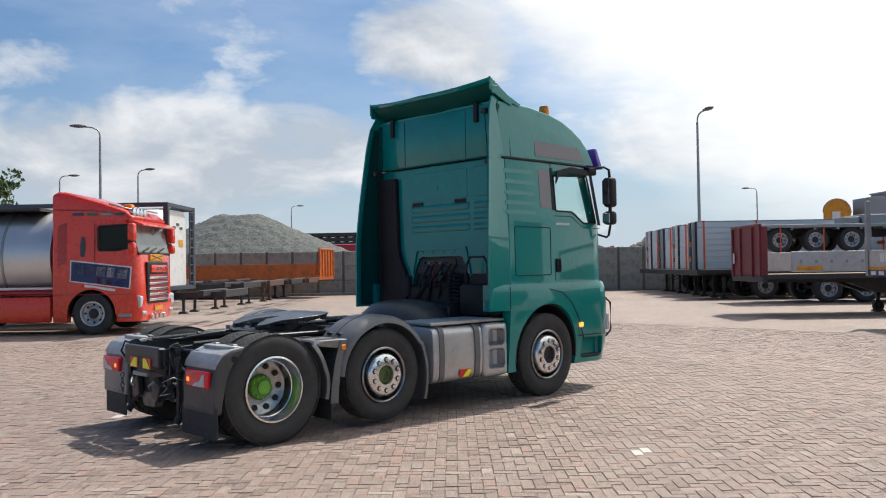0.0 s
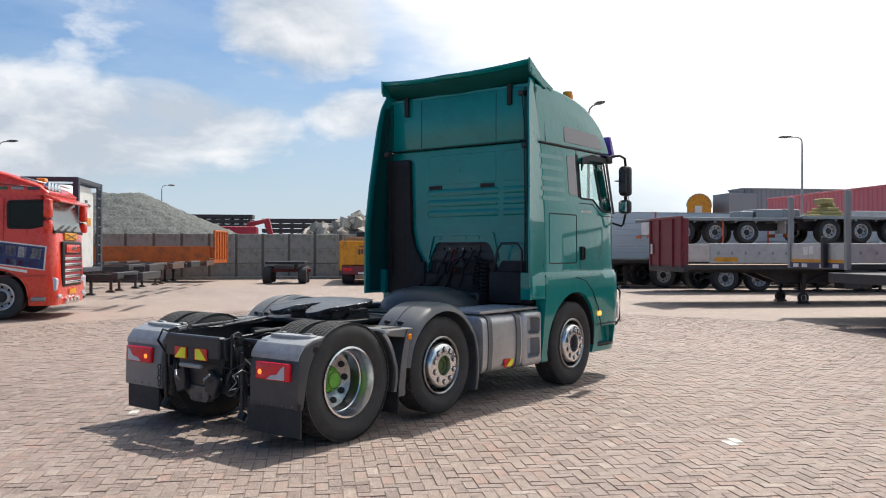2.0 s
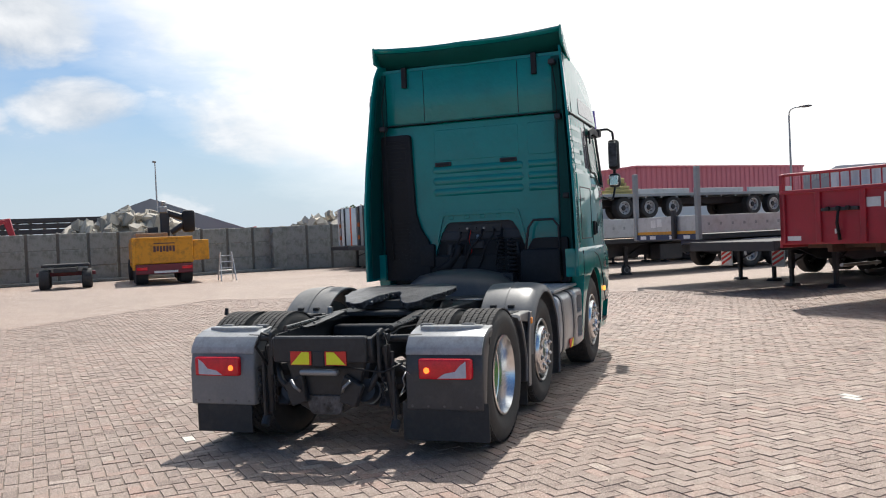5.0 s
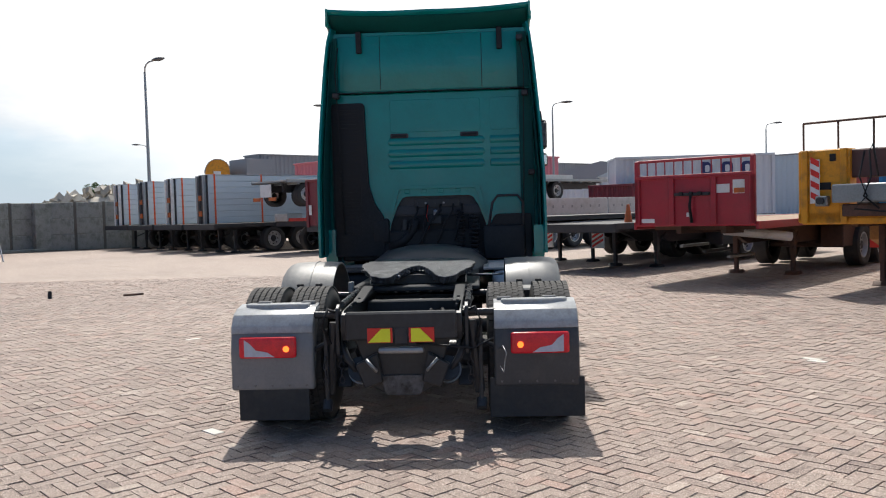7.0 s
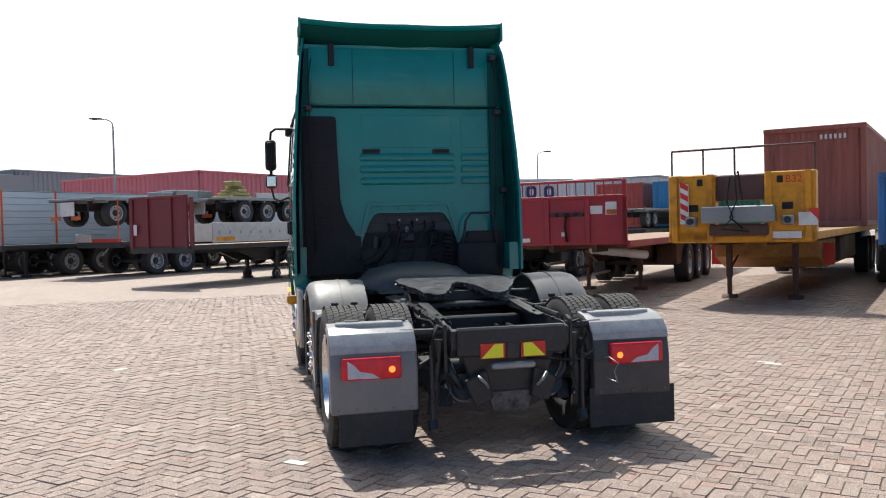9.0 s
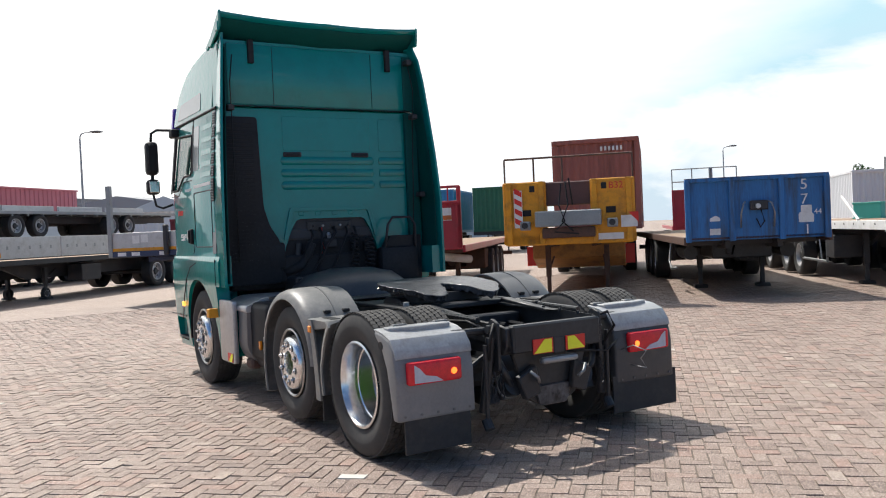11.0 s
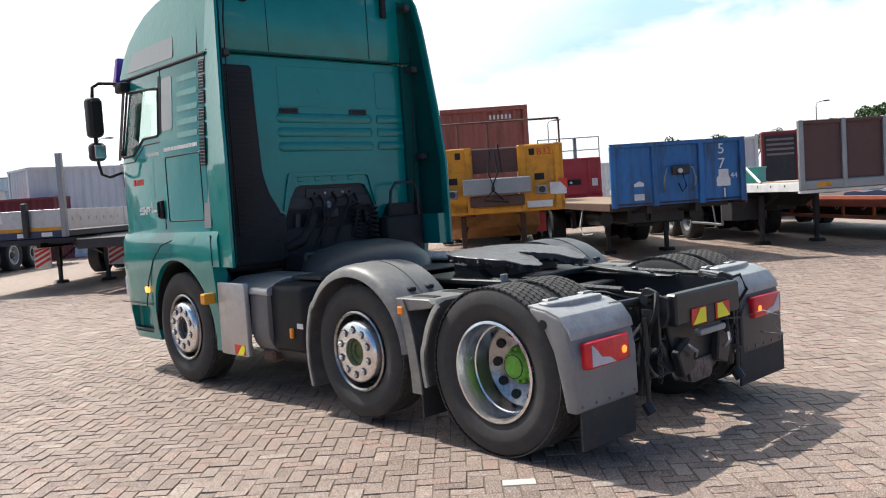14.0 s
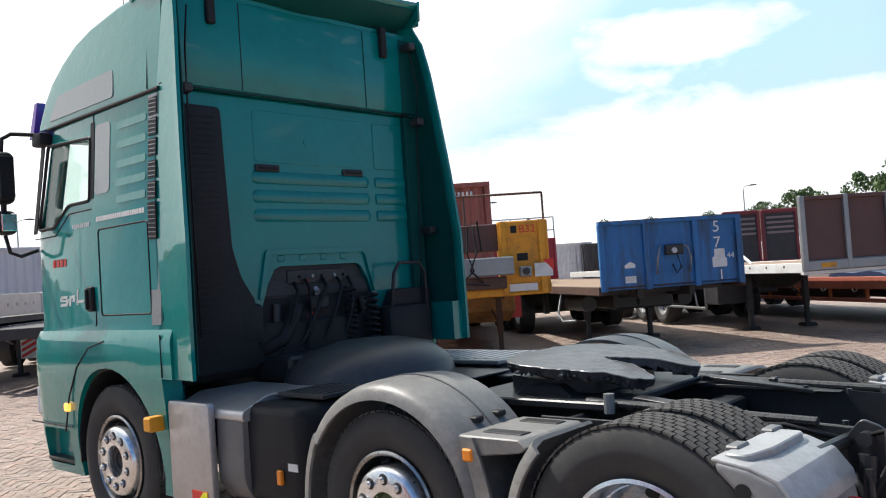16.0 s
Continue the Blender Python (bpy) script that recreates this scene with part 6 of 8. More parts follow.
for s in (-1, 1):
    part("chevron_board", box(-3.0, -2.97, s * 1.0 - 0.2, s * 1.0 + 0.2, 0.62, 1.05, 0.0), RED_REF, T)


def container(label, m, L, H, material, W=2.44, pitch=0.28, mark=None):
    """A corrugated box; front face at x = 0, standing on z = 0."""
    C = thing("shipping_container", label, "container", m, "containers")
    h = W / 2
    for s in (-1, 1):
        pts = []
        n = int(L / pitch)
        for k in range(n):
            x = -0.12 - k * (L - 0.24) / n
            p = (L - 0.24) / n
            pts += [(x, s * (h - 0.01)), (x - p * 0.25, s * (h - 0.01)), (x - p * 0.5, s * (h - 0.05)), (x - p * 0.75, s * (h - 0.05))]
        pts += [(-L + 0.1, s * (h - 0.09)), (-0.1, s * (h - 0.09))]
        part("side_wall", prism(pts, "z", 0.12, H - 0.1), material, C, sharp=20)
        for x in (-0.08, -L + 0.08):
            part("corner_post", box(x - 0.08, x + 0.08, s * (h - 0.07) - 0.07, s * (h - 0.07) + 0.07, 0, H, 0.01), material, C)
        part("top_rail", box(-L, 0, s * (h - 0.05) - 0.05, s * (h - 0.05) + 0.05, H - 0.1, H, 0.008), material, C)
        part("bottom_rail", box(-L, 0, s * (h - 0.05) - 0.05, s * (h - 0.05) + 0.05, 0, 0.14, 0.008), material, C)
    for x, s in ((-0.02, 1), (-L + 0.02, -1)):
        pts = []
        n = int(W / pitch)
        for k in range(n):
            y, p = -h + 0.12 + k * (W - 0.24) / n, (W - 0.24) / n
            pts += [(x, y), (x, y + p * 0.25), (x - s * 0.045, y + p * 0.5), (x - s * 0.045, y + p * 0.75)]
        pts += [(x - s * 0.08, h - 0.1), (x - s * 0.08, -h + 0.1)]
        part("end_wall", prism(pts, "z", 0.12, H - 0.1), material, C, sharp=20)
        part("end_rail", box(x - 0.06, x + 0.06, -h, h, H - 0.12, H, 0.008), material, C)
        part("end_sill", box(x - 0.06, x + 0.06, -h, h, 0, 0.14, 0.008), material, C)
    part("roof", box(-L + 0.05, -0.05, -h + 0.05, h - 0.05, H - 0.06, H - 0.03, 0.0), material, C)
    return C


C = container("rusty red shipping container on the yellow trailer", pose(12.92, -12.50, 1.325, 0, 0, R_HEAD - 1), 6.06, 2.59, RUST_BOX, W=2.44)
for k in range(6):
    part("number_bar", box(0.0, 0.006, 0.15 + k * 0.11, 0.21 + k * 0.11, 2.24, 2.36, 0.0), WHITE, C)

# blue trailer
T = trailer("blue headboard trailer with a bare wooden deck", put_at(5.156, -9.528, R_HEAD + 4, size=1.06), deck=1.10, frame=DARK_STEEL, rim=RUST, leg_at=-2.7, axles=(-6.2, -7.4, -8.6), L=12.2, nose=0.05)
hb = headboard(T, 1.04, 2.10, 2.42, BLUE, (-1.17, -0.42, 0.42, 1.17), label="scuffed blue headboard with white numbers", post_proud=0.06)
part("hose_holder", box(0.01, 0.12, -0.12, 0.18, 1.55, 1.72, 0.02), DARK_STEEL, hb)
for s in (-1, 1):
    part("hose_guard", tube([(0.05, s * 0.28, 1.25), (0.12, s * 0.28, 1.5), (0.12, s * 0.24, 1.66), (0.05, s * 0.2, 1.70)], 0.016, 6), STEEL, hb)
part("plug", rod((0.10, 0.0, 1.62), (0.16, 0.0, 1.62), 0.045, 10), ALU, hb)
part("hose", tube([(0.12, 0.05, 1.56), (0.14, 0.10, 1.35), (0.10, 0.04, 1.25), (0.08, -0.02, 1.4)], 0.014, 6), BLACK, hb)
for body, z, y, s in (("5", 1.88, 0.80, 0.26), ("7", 1.62, 0.80, 0.26), ("1", 1.10, 0.84, 0.24), ("44", 1.44, 1.02, 0.13)):
    label_text(body, s, WHITE, hb, pose(0.004, y, z, 90, 0, 90))
part("paper_notice", prism(round_poly([(0.70, 1.30), (0.70, 1.46), (0.74, 1.48), (0.74, 1.60), (0.92, 1.60), (0.92, 1.46), (0.95, 1.44), (0.95, 1.30)], 0.02), "x", 0.002, 0.006), WHITE, hb)
part("sticker", box(0.002, 0.006, -0.80, -0.62, 1.14, 1.25, 0.0), WHITE, hb)
part("sticker", prism(round_poly([(-0.62, 1.38), (-0.62, 1.44), (-0.70, 1.48), (-0.80, 1.43), (-0.80, 1.38)], 0.02), "x", 0.002, 0.006), WHITE, hb)
part("hose_loop", tube([(-2.2, -1.22, 1.05), (-2.5, -1.25, 0.6), (-2.2, -1.25, 0.45), (-1.5, -1.22, 0.5)], 0.025, 8), STEEL, T)
part("under_box", box(-3.0, -1.2, -0.6, 0.5, 0.66, 1.0, 0.03), CHASSIS, T)
for k, y in enumerate((-0.95, 0.85)):
    part("air_tank", rod((-2.6, y, 0.78), (-1.5, y, 0.78), 0.14, 14), CHASSIS, T)
    part("spring_hanger", box(-4.6, -4.4, y - 0.05, y + 0.05, 0.5, 1.0, 0.01), CHASSIS, T)
part("cable_loop", tube([(-0.3, -0.5, 1.02), (-0.5, -0.45, 0.8), (-0.8, -0.3, 0.74), (-1.1, -0.2, 0.9)], 0.02, 6), BLACK, T)
part("top_scuff", box(-0.05, 0.062, -1.21, 1.21, 2.146, 2.152, 0.0), RUST, hb)

# brown trailer with an upright panelled headboard
T = trailer("trailer with brown plywood headboard and white side rail", put_at(2.57, -11.69, R_HEAD + 4), deck=1.34, frame=DARK_STEEL, rim=WHITE, floor=WOOD, leg_at=-3.1, thick=0.16)
hb = headboard(T, 1.36, 2.42, 2.5, BROWN, (), label="brown plywood headboard between grey posts")
for y in (-1.22, -0.42, 0.36, 1.22):
    part("headboard_post", box(-0.04, 0.06, y - 0.045, y + 0.045, 1.20, 2.48, 0.012), STEEL, hb)
part("sill", box(-0.03, 0.05, -1.25, 1.25, 1.20, 1.38, 0.02), STEEL, hb)
part("sticker", box(0.051, 0.054, -0.95, -0.68, 1.25, 1.33, 0.0), YELLOW, hb)
solid("crate", join(box(-0.34, 0.34, -0.30, 0.30, 0.0, 0.40, 0.015), box(-0.36, 0.36, -0.32, 0.32, 0.36, 0.41, 0.008), box(-0.36, 0.36, -0.32, 0.32, 0.0, 0.03, 0.005)), MINT, "mint green metal box on the trailer deck", "crate", put_at(2.57, -11.69, R_HEAD + 4) @ pose(-6.75, 0.72, 1.345, 0, 0, 48))
part("bracing_pole", rod((-2.0, -1.1, 1.36), (-3.0, -1.1, 1.85), 0.03, 6), WHITE, T)
for k in range(10):
    part("side_bolt", rod((-0.6 - k * 0.6, -1.255, 1.29), (-0.6 - k * 0.6, -1.262, 1.29), 0.022, 8), DARK_STEEL, T)
for x in (-6.4, -7.7):
    for q in (-1, 1):
        road_wheel(T, x, q * 1.0, 0.5, q)
part("tool_box", box(-3.9, -3.3, -1.2, -0.6, 0.55, 1.05, 0.02), DARK_STEEL, T)
part("side_frame", join(rod((-4.0, -1.15, 1.05), (-4.0, -1.15, 0.45), 0.03, 6), rod((-6.0, -1.15, 1.05), (-6.0, -1.15, 0.45), 0.03, 6), rod((-4.0, -1.15, 0.45), (-6.0, -1.15, 0.45), 0.03, 6), rod((-4.6, -1.15, 1.05), (-4.4, -1.15, 0.45), 0.02, 6)), STEEL, T)

# orange low trailer beyond it
T = trailer("low orange-red flat trailer beside the brown one", put_at(1.30, -14.23, R_HEAD + 4), L=11, deck=0.93, frame=RUST, rim=FADED_RED, floor=RUST, legs=False, axles=(-8.2, -9.4), r=0.36, thick=0.24)
for q in (-1, 1):
    part("lower_beam", box(-7.2, -0.3, q * 1.18 - 0.05, q * 1.18 + 0.05, 0.42, 0.50, 0.01), FADED_RED, T)
    for k in range(6):
        part("guard_stay", box(-0.6 - k * 1.25, -0.54 - k * 1.25, q * 1.18 - 0.03, q * 1.18 + 0.03, 0.48, 0.70, 0.004), ORANGE, T)
    for k in range(9):
        part("lashing_ring", tube([(-0.9 - k * 1.1, q * 1.262, 0.69), (-0.95 - k * 1.1, q * 1.275, 0.64), (-1.02 - k * 1.1, q * 1.275, 0.64), (-1.07 - k * 1.1, q * 1.262, 0.69)], 0.012, 6), STEEL, T)
solid("tarpaulin", prism(round_poly([(-3.4, 0.0), (-3.3, 0.07), (-2.9, 0.10), (-2.5, 0.07), (-2.0, 0.12), (-1.6, 0.08), (-1.3, 0.0)], 0.04), "y", -1.0, 0.3, 0.02), NAVY, "folded blue tarpaulin on the low trailer", "tarpaulin", put_at(1.30, -14.23, R_HEAD + 4, z=0.932))

# red headboard trailer with a railing, standing behind the blue one
T = trailer("dark red trailer with a railing above its headboard", put_at(17.45, -22.00, R_HEAD), deck=1.25, frame=DARK_STEEL, rim=RED_PAINT, leg_at=-2.6)
hb = headboard(T, 1.18, 2.62, 2.46, RED_PAINT, (-1.18, -0.75, 0.75, 1.18), label="dark red headboard")
part("plug_board", box(0.0, 0.07, -0.42, 0.42, 1.62, 1.84, 0.02), BLACK, hb)
part("plug", rod((0.06, 0.02, 1.72), (0.10, 0.02, 1.72), 0.05, 10), ALU, hb)
part("paper_notice", box(0.002, 0.008, 0.86, 1.08, 1.55, 1.85, 0.0), WHITE, hb)
for z in (2.98, 3.47):
    part("railing_bar", rod((0.0, -1.2, z), (0.0, 1.2, z), 0.022, 6), STEEL, hb)
for y in (-1.2, -0.45, 0.22, 0.28, 1.2):
    part("railing_post", rod((0.0, y, 2.66), (0.0, y, 3.48), 0.022 + 0.02 * (0.2 < y < 0.3), 6), STEEL, hb)

# maroon trailer with a slotted front, behind the brown one
T = trailer("maroon trailer with a tall slotted double front", put_at(9.05, -23.70, R_HEAD), deck=1.28, frame=DARK_STEEL, rim=MAROON, leg_at=-2.6)
for y in (-0.65, 0.65):
    pn = part("front_panel", prism(round_poly([(y - 0.6, 1.28), (y + 0.6, 1.28), (y + 0.6, 2.93), (y - 0.6, 2.93)], 0.08), "x", -0.06, 0.0), DARK_STEEL, T, "dark panel in a maroon frame")
    for a, b in ((y - 0.62, y - 0.52), (y + 0.52, y + 0.62)):
        part("panel_stile", box(-0.09, 0.05, a, b, 1.26, 2.95, 0.02), MAROON, pn)
    part("panel_head", box(-0.09, 0.052, y - 0.60, y + 0.60, 2.83, 2.97, 0.03), MAROON, pn)
    for k in range(4):
        part("slat", box(0.0, 0.03, y - 0.45, y + 0.47, 2.16 + k * 0.165, 2.23 + k * 0.165, 0.004), DUSTY_SLAT, pn)


# stacked flatbeds with aluminium drop sides
def drop_sides(T, z0, h, L, material=ALU, W=2.5, start=0.1, n=4):
    for s in (-1, 1):
        seg = (L - start) / n
        for k in range(n):
            b = part("drop_side", box(-start - (k + 1) * seg + 0.04, -start - k * seg - 0.02, s * (W / 2) - 0.02, s * (W / 2) + 0.02, z0, z0 + h, 0.006), material, T, "aluminium drop side")
            for q in range(7):
                part("lashing_slot", box(-start - (k + 0.08 + q * 0.13) * seg - 0.05, -start - (k + 0.08 + q * 0.13) * seg + 0.02, s * (W / 2) + s * 0.02 - 0.003, s * (W / 2) + s * 0.02 + 0.003, z0 + h * 0.42, z0 + h * 0.58, 0.0), STEEL, b)


def upper_flat(m, axles, L=13.4, label="flatbed trailer stacked on another trailer", load=1.55, deck=2.5):
    """A flatbed standing with its wheels on a lower trailer."""
    T = thing("stacked_trailer", label, "trailer", m, "stacked trailers")
    part("deck", box(-L, 0, -1.2, 1.2, deck - 0.07, deck, 0.01), STEEL, T)
    for s in (-1, 1):
        part("side_rail", box(-L, 0, s * 1.22 - 0.03, s * 1.22 + 0.03, deck - 0.10, deck + 0.02, 0.008), STEEL, T)
        part("main_beam", box(-L + 0.3, -0.3, s * 0.45 - 0.05, s * 0.45 + 0.05, deck - 0.42, deck - 0.1, 0.006), DARK_STEEL, T)
        for a in axles:
            road_wheel(T, a, s * 1.03, deck - 0.52, s, 0.44, 0.34)
    for k in range(int(L / 0.8)):
        part("cross_bearer", box(-0.5 - k * 0.8 - 0.04, -0.5 - k * 0.8 + 0.04, -1.24, 1.24, deck - 0.17, deck - 0.09, 0.0), STEEL, T)
    part("rear_board", box(-0.04, 0.0, -0.62, 0.12, deck - 0.60, deck - 0.12, 0.006), WHITE, T)
    for s in (-1, 1):
        part("orange_plate", box(0.0, 0.03, s * 0.55 - 0.55, s * 0.55 - 0.05, deck - 0.74, deck - 0.61, 0.004), ORANGE, T)
    part("support_block", box(-8.4, -7.9, -0.9, 0.9, load, deck - 0.42, 0.02), DARK_STEEL, T)
    return T


T = trailer("black flatbed with maroon headboard and aluminium drop sides", put_at(19.86, 4.28, R_HEAD, size=1.057), deck=1.14, frame=DARK_STEEL, leg_at=-4.0, axles=(-8.8, -10.1, -11.4), name="semi_trailer")
hb = headboard(T, 1.10, 2.48, 2.3, MAROON, (-1.1, -0.45, 0.5, 1.1), label="dull maroon headboard")
part("headboard_wing", box(-0.14, 0.0, -1.25, -1.19, 1.10, 2.50, 0.01), MAROON, hb)
part("headboard_wing", box(-0.14, 0.0, 1.19, 1.25, 1.10, 2.46, 0.01), MAROON, hb)
part("paper_notice", box(0.052, 0.056, -1.0, -0.86, 1.45, 1.75, 0.0), WHITE, hb)
drop_sides(T, 1.20, 0.56, 13.4, ALU, 2.5, 0.75)
part("yellow_label", box(-1.6, -0.9, 1.270, 1.276, 1.24, 1.36, 0.0), YELLOW, T)
for s in (-1, 1):
    for x in (-4.0,):
        road_wheel(T, x, s * 0.62, 0.16, s, 0.16, 0.12)
trailer("black flatbed trailer under another stacked flatbed", put_at(30.22, 3.60, R_HEAD, size=1.084), deck=1.2, frame=DARK_STEEL, axles=(-8.8, -10.1, -11.4), leg_at=-3.5, floor=DARK_STEEL)
uf = upper_flat(put_at(30.22, 3.60, R_HEAD, size=1.084), (-1.1, -2.35, -3.6, -8.0, -9.2), load=1.21, deck=2.76)
for k in range(3):
    part("loose_board", box(-4.6 - 3.0 * k, -1.9 - 3.0 * k, 0.9, 1.0, 2.78, 2.98, 0.01), ALU, uf, "thin aluminium board lying on the deck")
T0 = trailer("black chassis trailer under a stacked flatbed", put_at(27.94, 7.30, R_HEAD, size=1.083), deck=1.2, frame=DARK_STEEL, axles=(-1.5, -2.8, -9.0, -10.3), leg_at=-5.5)
part("chevron_strip", box(0.0, 0.02, -1.2, 1.2, 1.20, 1.32, 0.0), RED_REF, T0)
part("alloy_box", box(-0.6, 0.1, -1.2, -0.3, 1.20, 1.5, 0.02), ALU, T0)
up = upper_flat(put_at(27.07, 8.06, R_HEAD, size=1.081), (-0.9, -2.15, -3.4), label="flatbed stacked with its white rear board outwards", load=1.21, deck=2.72)
for k, y in enumerate((-1.1, 0.2)):
    part("lashing_strap", box(-0.9 - 1.5 * k, -0.86 - 1.5 * k, 1.255, 1.27, 1.2, 2.66, 0.0), STRAP, up)

solid("pallet_load", join(*[box(-0.6 + 0.14 * k, 0.6 - 0.22 * k, -0.5, 0.5, 0.13 * k, 0.13 * k + 0.12, 0.02) for k in range(4)], box(-0.25, 0.2, -0.3, 0.3, 0.5, 0.72, 0.03)), SAND_YELLOW, "yellowish bundle of boards stacked on the upper deck", "load", put_at(30.22, 3.60, R_HEAD, size=1.084) @ pose(-1.6, 0.0, 2.762))
solid("grey_case", join(box(-0.9, 0.9, -0.5, 0.5, 0.0, 0.38, 0.02), box(0.95, 1.5, -0.4, 0.4, 0.0, 0.30, 0.02), box(-0.3, -0.2, -0.52, 0.52, 0.0, 0.40, 0.01)), STEEL, "low grey steel case lying on the upper deck", "case", put_at(27.07, 8.06, R_HEAD, size=1.081) @ pose(-5.0, 0.0, 2.722))

# dark blue chassis carrying a drop-side body
N = trailer("dark navy-edged chassis trailer with striped boards at its legs", put_at(17.17, -2.10, R_HEAD - 3), deck=1.16, frame=DARK_STEEL, leg_at=-1.5, axles=(-4.6, -5.9, -7.2), floor=DARK_STEEL, rim=NAVY, L=10.5, nose=0.10)
for y in (-0.95, 0.95):
    cb = part("striped_board", box(-1.35, -1.32, y - 0.22, y + 0.22, 0.39, 0.94, 0.004), WHITE, N, "red and white striped board")
    for k in range(4):
        z = 0.40 + 0.13 * k
        part("red_stripe", prism([(y - 0.20, z), (y - 0.20, z + 0.07), (y + 0.20, min(z + 0.27, 0.93)), (y + 0.20, min(z + 0.20, 0.92))], "x", -1.319, -1.316), RED_REF, cb)
S = thing("drop_side_body", "aluminium drop-side body stacked on a dark chassis", "trailer body", put_at(16.30, -1.02, R_HEAD - 2, size=0.985), "stacked trailers")
part("rear_gate", box(-0.03, 0.02, -1.22, 1.22, 1.40, 1.84, 0.008), ALU, S, "grey aluminium tail board")
part("yellow_strip", box(0.02, 0.024, -1.22, 1.22, 1.37, 1.45, 0.0), YELLOW, S)
part("lamp_bar", box(-0.02, 0.05, -1.2, 1.2, 1.225, 1.37, 0.01), NAVY, S)
for y in (-0.9, -0.5, 0.3, 0.85):
    part("lamp_plate", box(0.05, 0.056, y - 0.12, y + 0.12, 1.25, 1.34, 0.0), WHITE, S)
for y, z in ((-0.25, 1.58), (-0.5, 1.56)):
    part("paper_notice", box(0.021, 0.024, y - 0.1, y + 0.1, z, z + 0.2, 0.0), WHITE, S)
for s in (-1, 1):
    part("corner_stake", box(-0.06, 0.06, s * 1.24 - 0.06, s * 1.24 + 0.06, 1.22, 3.05, 0.01), STEEL, S, "tall steel corner stake")
part("floor", box(-9, -0.05, -1.2, 1.2, 1.23, 1.35, 0.0), DARK_STEEL, S)
part("latch_post", box(0.02, 0.14, 0.35, 0.47, 1.25, 2.0, 0.02), DARK_STEEL, S)
drop_sides(S, 1.38, 0.45, 9.0, ALU, 2.5, 0.05, 3)

# chassis between the navy and the red trailers
T = trailer("bare dark chassis trailer", put_at(13.5, -2.6, R_HEAD), L=11, deck=1.15, frame=DARK_STEEL, leg_at=-2.6, axles=(-6.2, -7.5), floor=DARK_STEEL)
pc = part("marker_cone", lathe([(0.10, 0.0), (0.035, 0.42), (0.0, 0.43)], 16), ORANGE, T)
pc.matrix_basis = Matrix.Translation((-1.0, 0.9, 1.16)) @ Matrix.Rotation(math.pi / 2, 4, "X")

# strapped stacks of silver sideboards
for k in range(4):
    f = Vector((29.20 + 2.426 * k, 11.73 + 2.310 * k, 0))
    T = trailer("black chassis trailer under a strapped silver stack", put_at(f.x, f.y, R_HEAD, size=1.120), L=13.2, deck=1.12, frame=DARK_STEEL, floor=DARK_STEEL, axles=(-2.6, -3.9, -9.4, -10.7), leg_at=-1.2, beam_y=0.3)
    S = thing("sideboard_stack", "stack of silver sideboards tied with orange straps", "load", put_at(f.x, f.y, R_HEAD, 1.266, 1.120), "strapped stacks")
    part("core", box(-12.6, -0.30, -0.40, 0.32, 0.02, 1.86, 0.01), SILVER_SIDE, S)
    for z in range(8):
        for s in (-1, 1):
            yy = -0.42 if s < 0 else 0.34
            part("board", box(-12.6, -0.30, yy - 0.02, yy + 0.02, 0.03 + z * 0.232, 0.245 + z * 0.232, 0.012), SILVER_SIDE, S)
    part("end_frame", box(-0.30, -0.22, -0.38, 0.3, 0.0, 1.88, 0.01), DARK_STEEL, S)
    for y in (-0.30, 0.22):
        part("end_post", box(-0.24, -0.12, y - 0.06, y + 0.06, 0.0, 1.86, 0.01), WHITE if k % 2 else STEEL, S)
    for z in (0.3, 0.9):
        part("end_lamp", box(-0.14, -0.10, -0.14, 0.08, z, z + 0.2, 0.01), ORANGE, S)
    for x in (-0.55, -2.6, -7.5, -11.0):
        for s, yy in ((-1, -0.445), (1, 0.365)):
            part("lashing_strap", box(x - 0.035, x + 0.035, yy - 0.004, yy + 0.004, -0.02, 1.915, 0.0), STRAP, S)
        part("lashing_strap", box(x - 0.035, x + 0.035, -0.445, 0.365, 1.90, 1.915, 0.0), STRAP, S)
        part("strap_corner", box(x - 0.09, x + 0.09, -0.46, -0.36, 1.84, 1.925, 0.01), BLACK, S)
    part("top_plate", box(-12.6, -0.3, -0.44, 0.36, 1.885, 1.90, 0.0), SILVER_SIDE, S)

# ---- the row on the other side ----
L_HEAD = -44.0
T = trailer("dark chassis trailer carrying a tank container", put_at(9.01, 15.31, L_HEAD, size=1.062), L=11.5, deck=0.94, frame=DARK_STEEL, bare=True, floor=DARK_STEEL, leg_at=-3.0, axles=(-6.5, -7.8, -9.1))
C = thing("tank_container", "white tank container in a dark steel frame", "tank container", put_at(9.01, 15.31, L_HEAD, 1.003, size=1.062) @ Matrix.Translation((-1.6, 0, 0)))
for s in (-1, 1):
    for x in (-0.06, -6.0):
        part("frame_post", box(x - 0.07, x + 0.07, s * 1.15 - 0.07, s * 1.15 + 0.07, 0, 2.45, 0.01), SLATE, C)
    part("frame_rail", box(-6.06, 0, s * 1.15 - 0.06, s * 1.15 + 0.06, 2.33, 2.45, 0.01), SLATE, C)
    part("frame_rail", box(-6.06, 0, s * 1.15 - 0.06, s * 1.15 + 0.06, 0.0, 0.12, 0.01), SLATE, C)
for z in (0.06, 2.39):
    part("frame_beam", box(-0.12, 0.0, -1.2, 1.2, z - 0.06, z + 0.06, 0.01), SLATE, C)
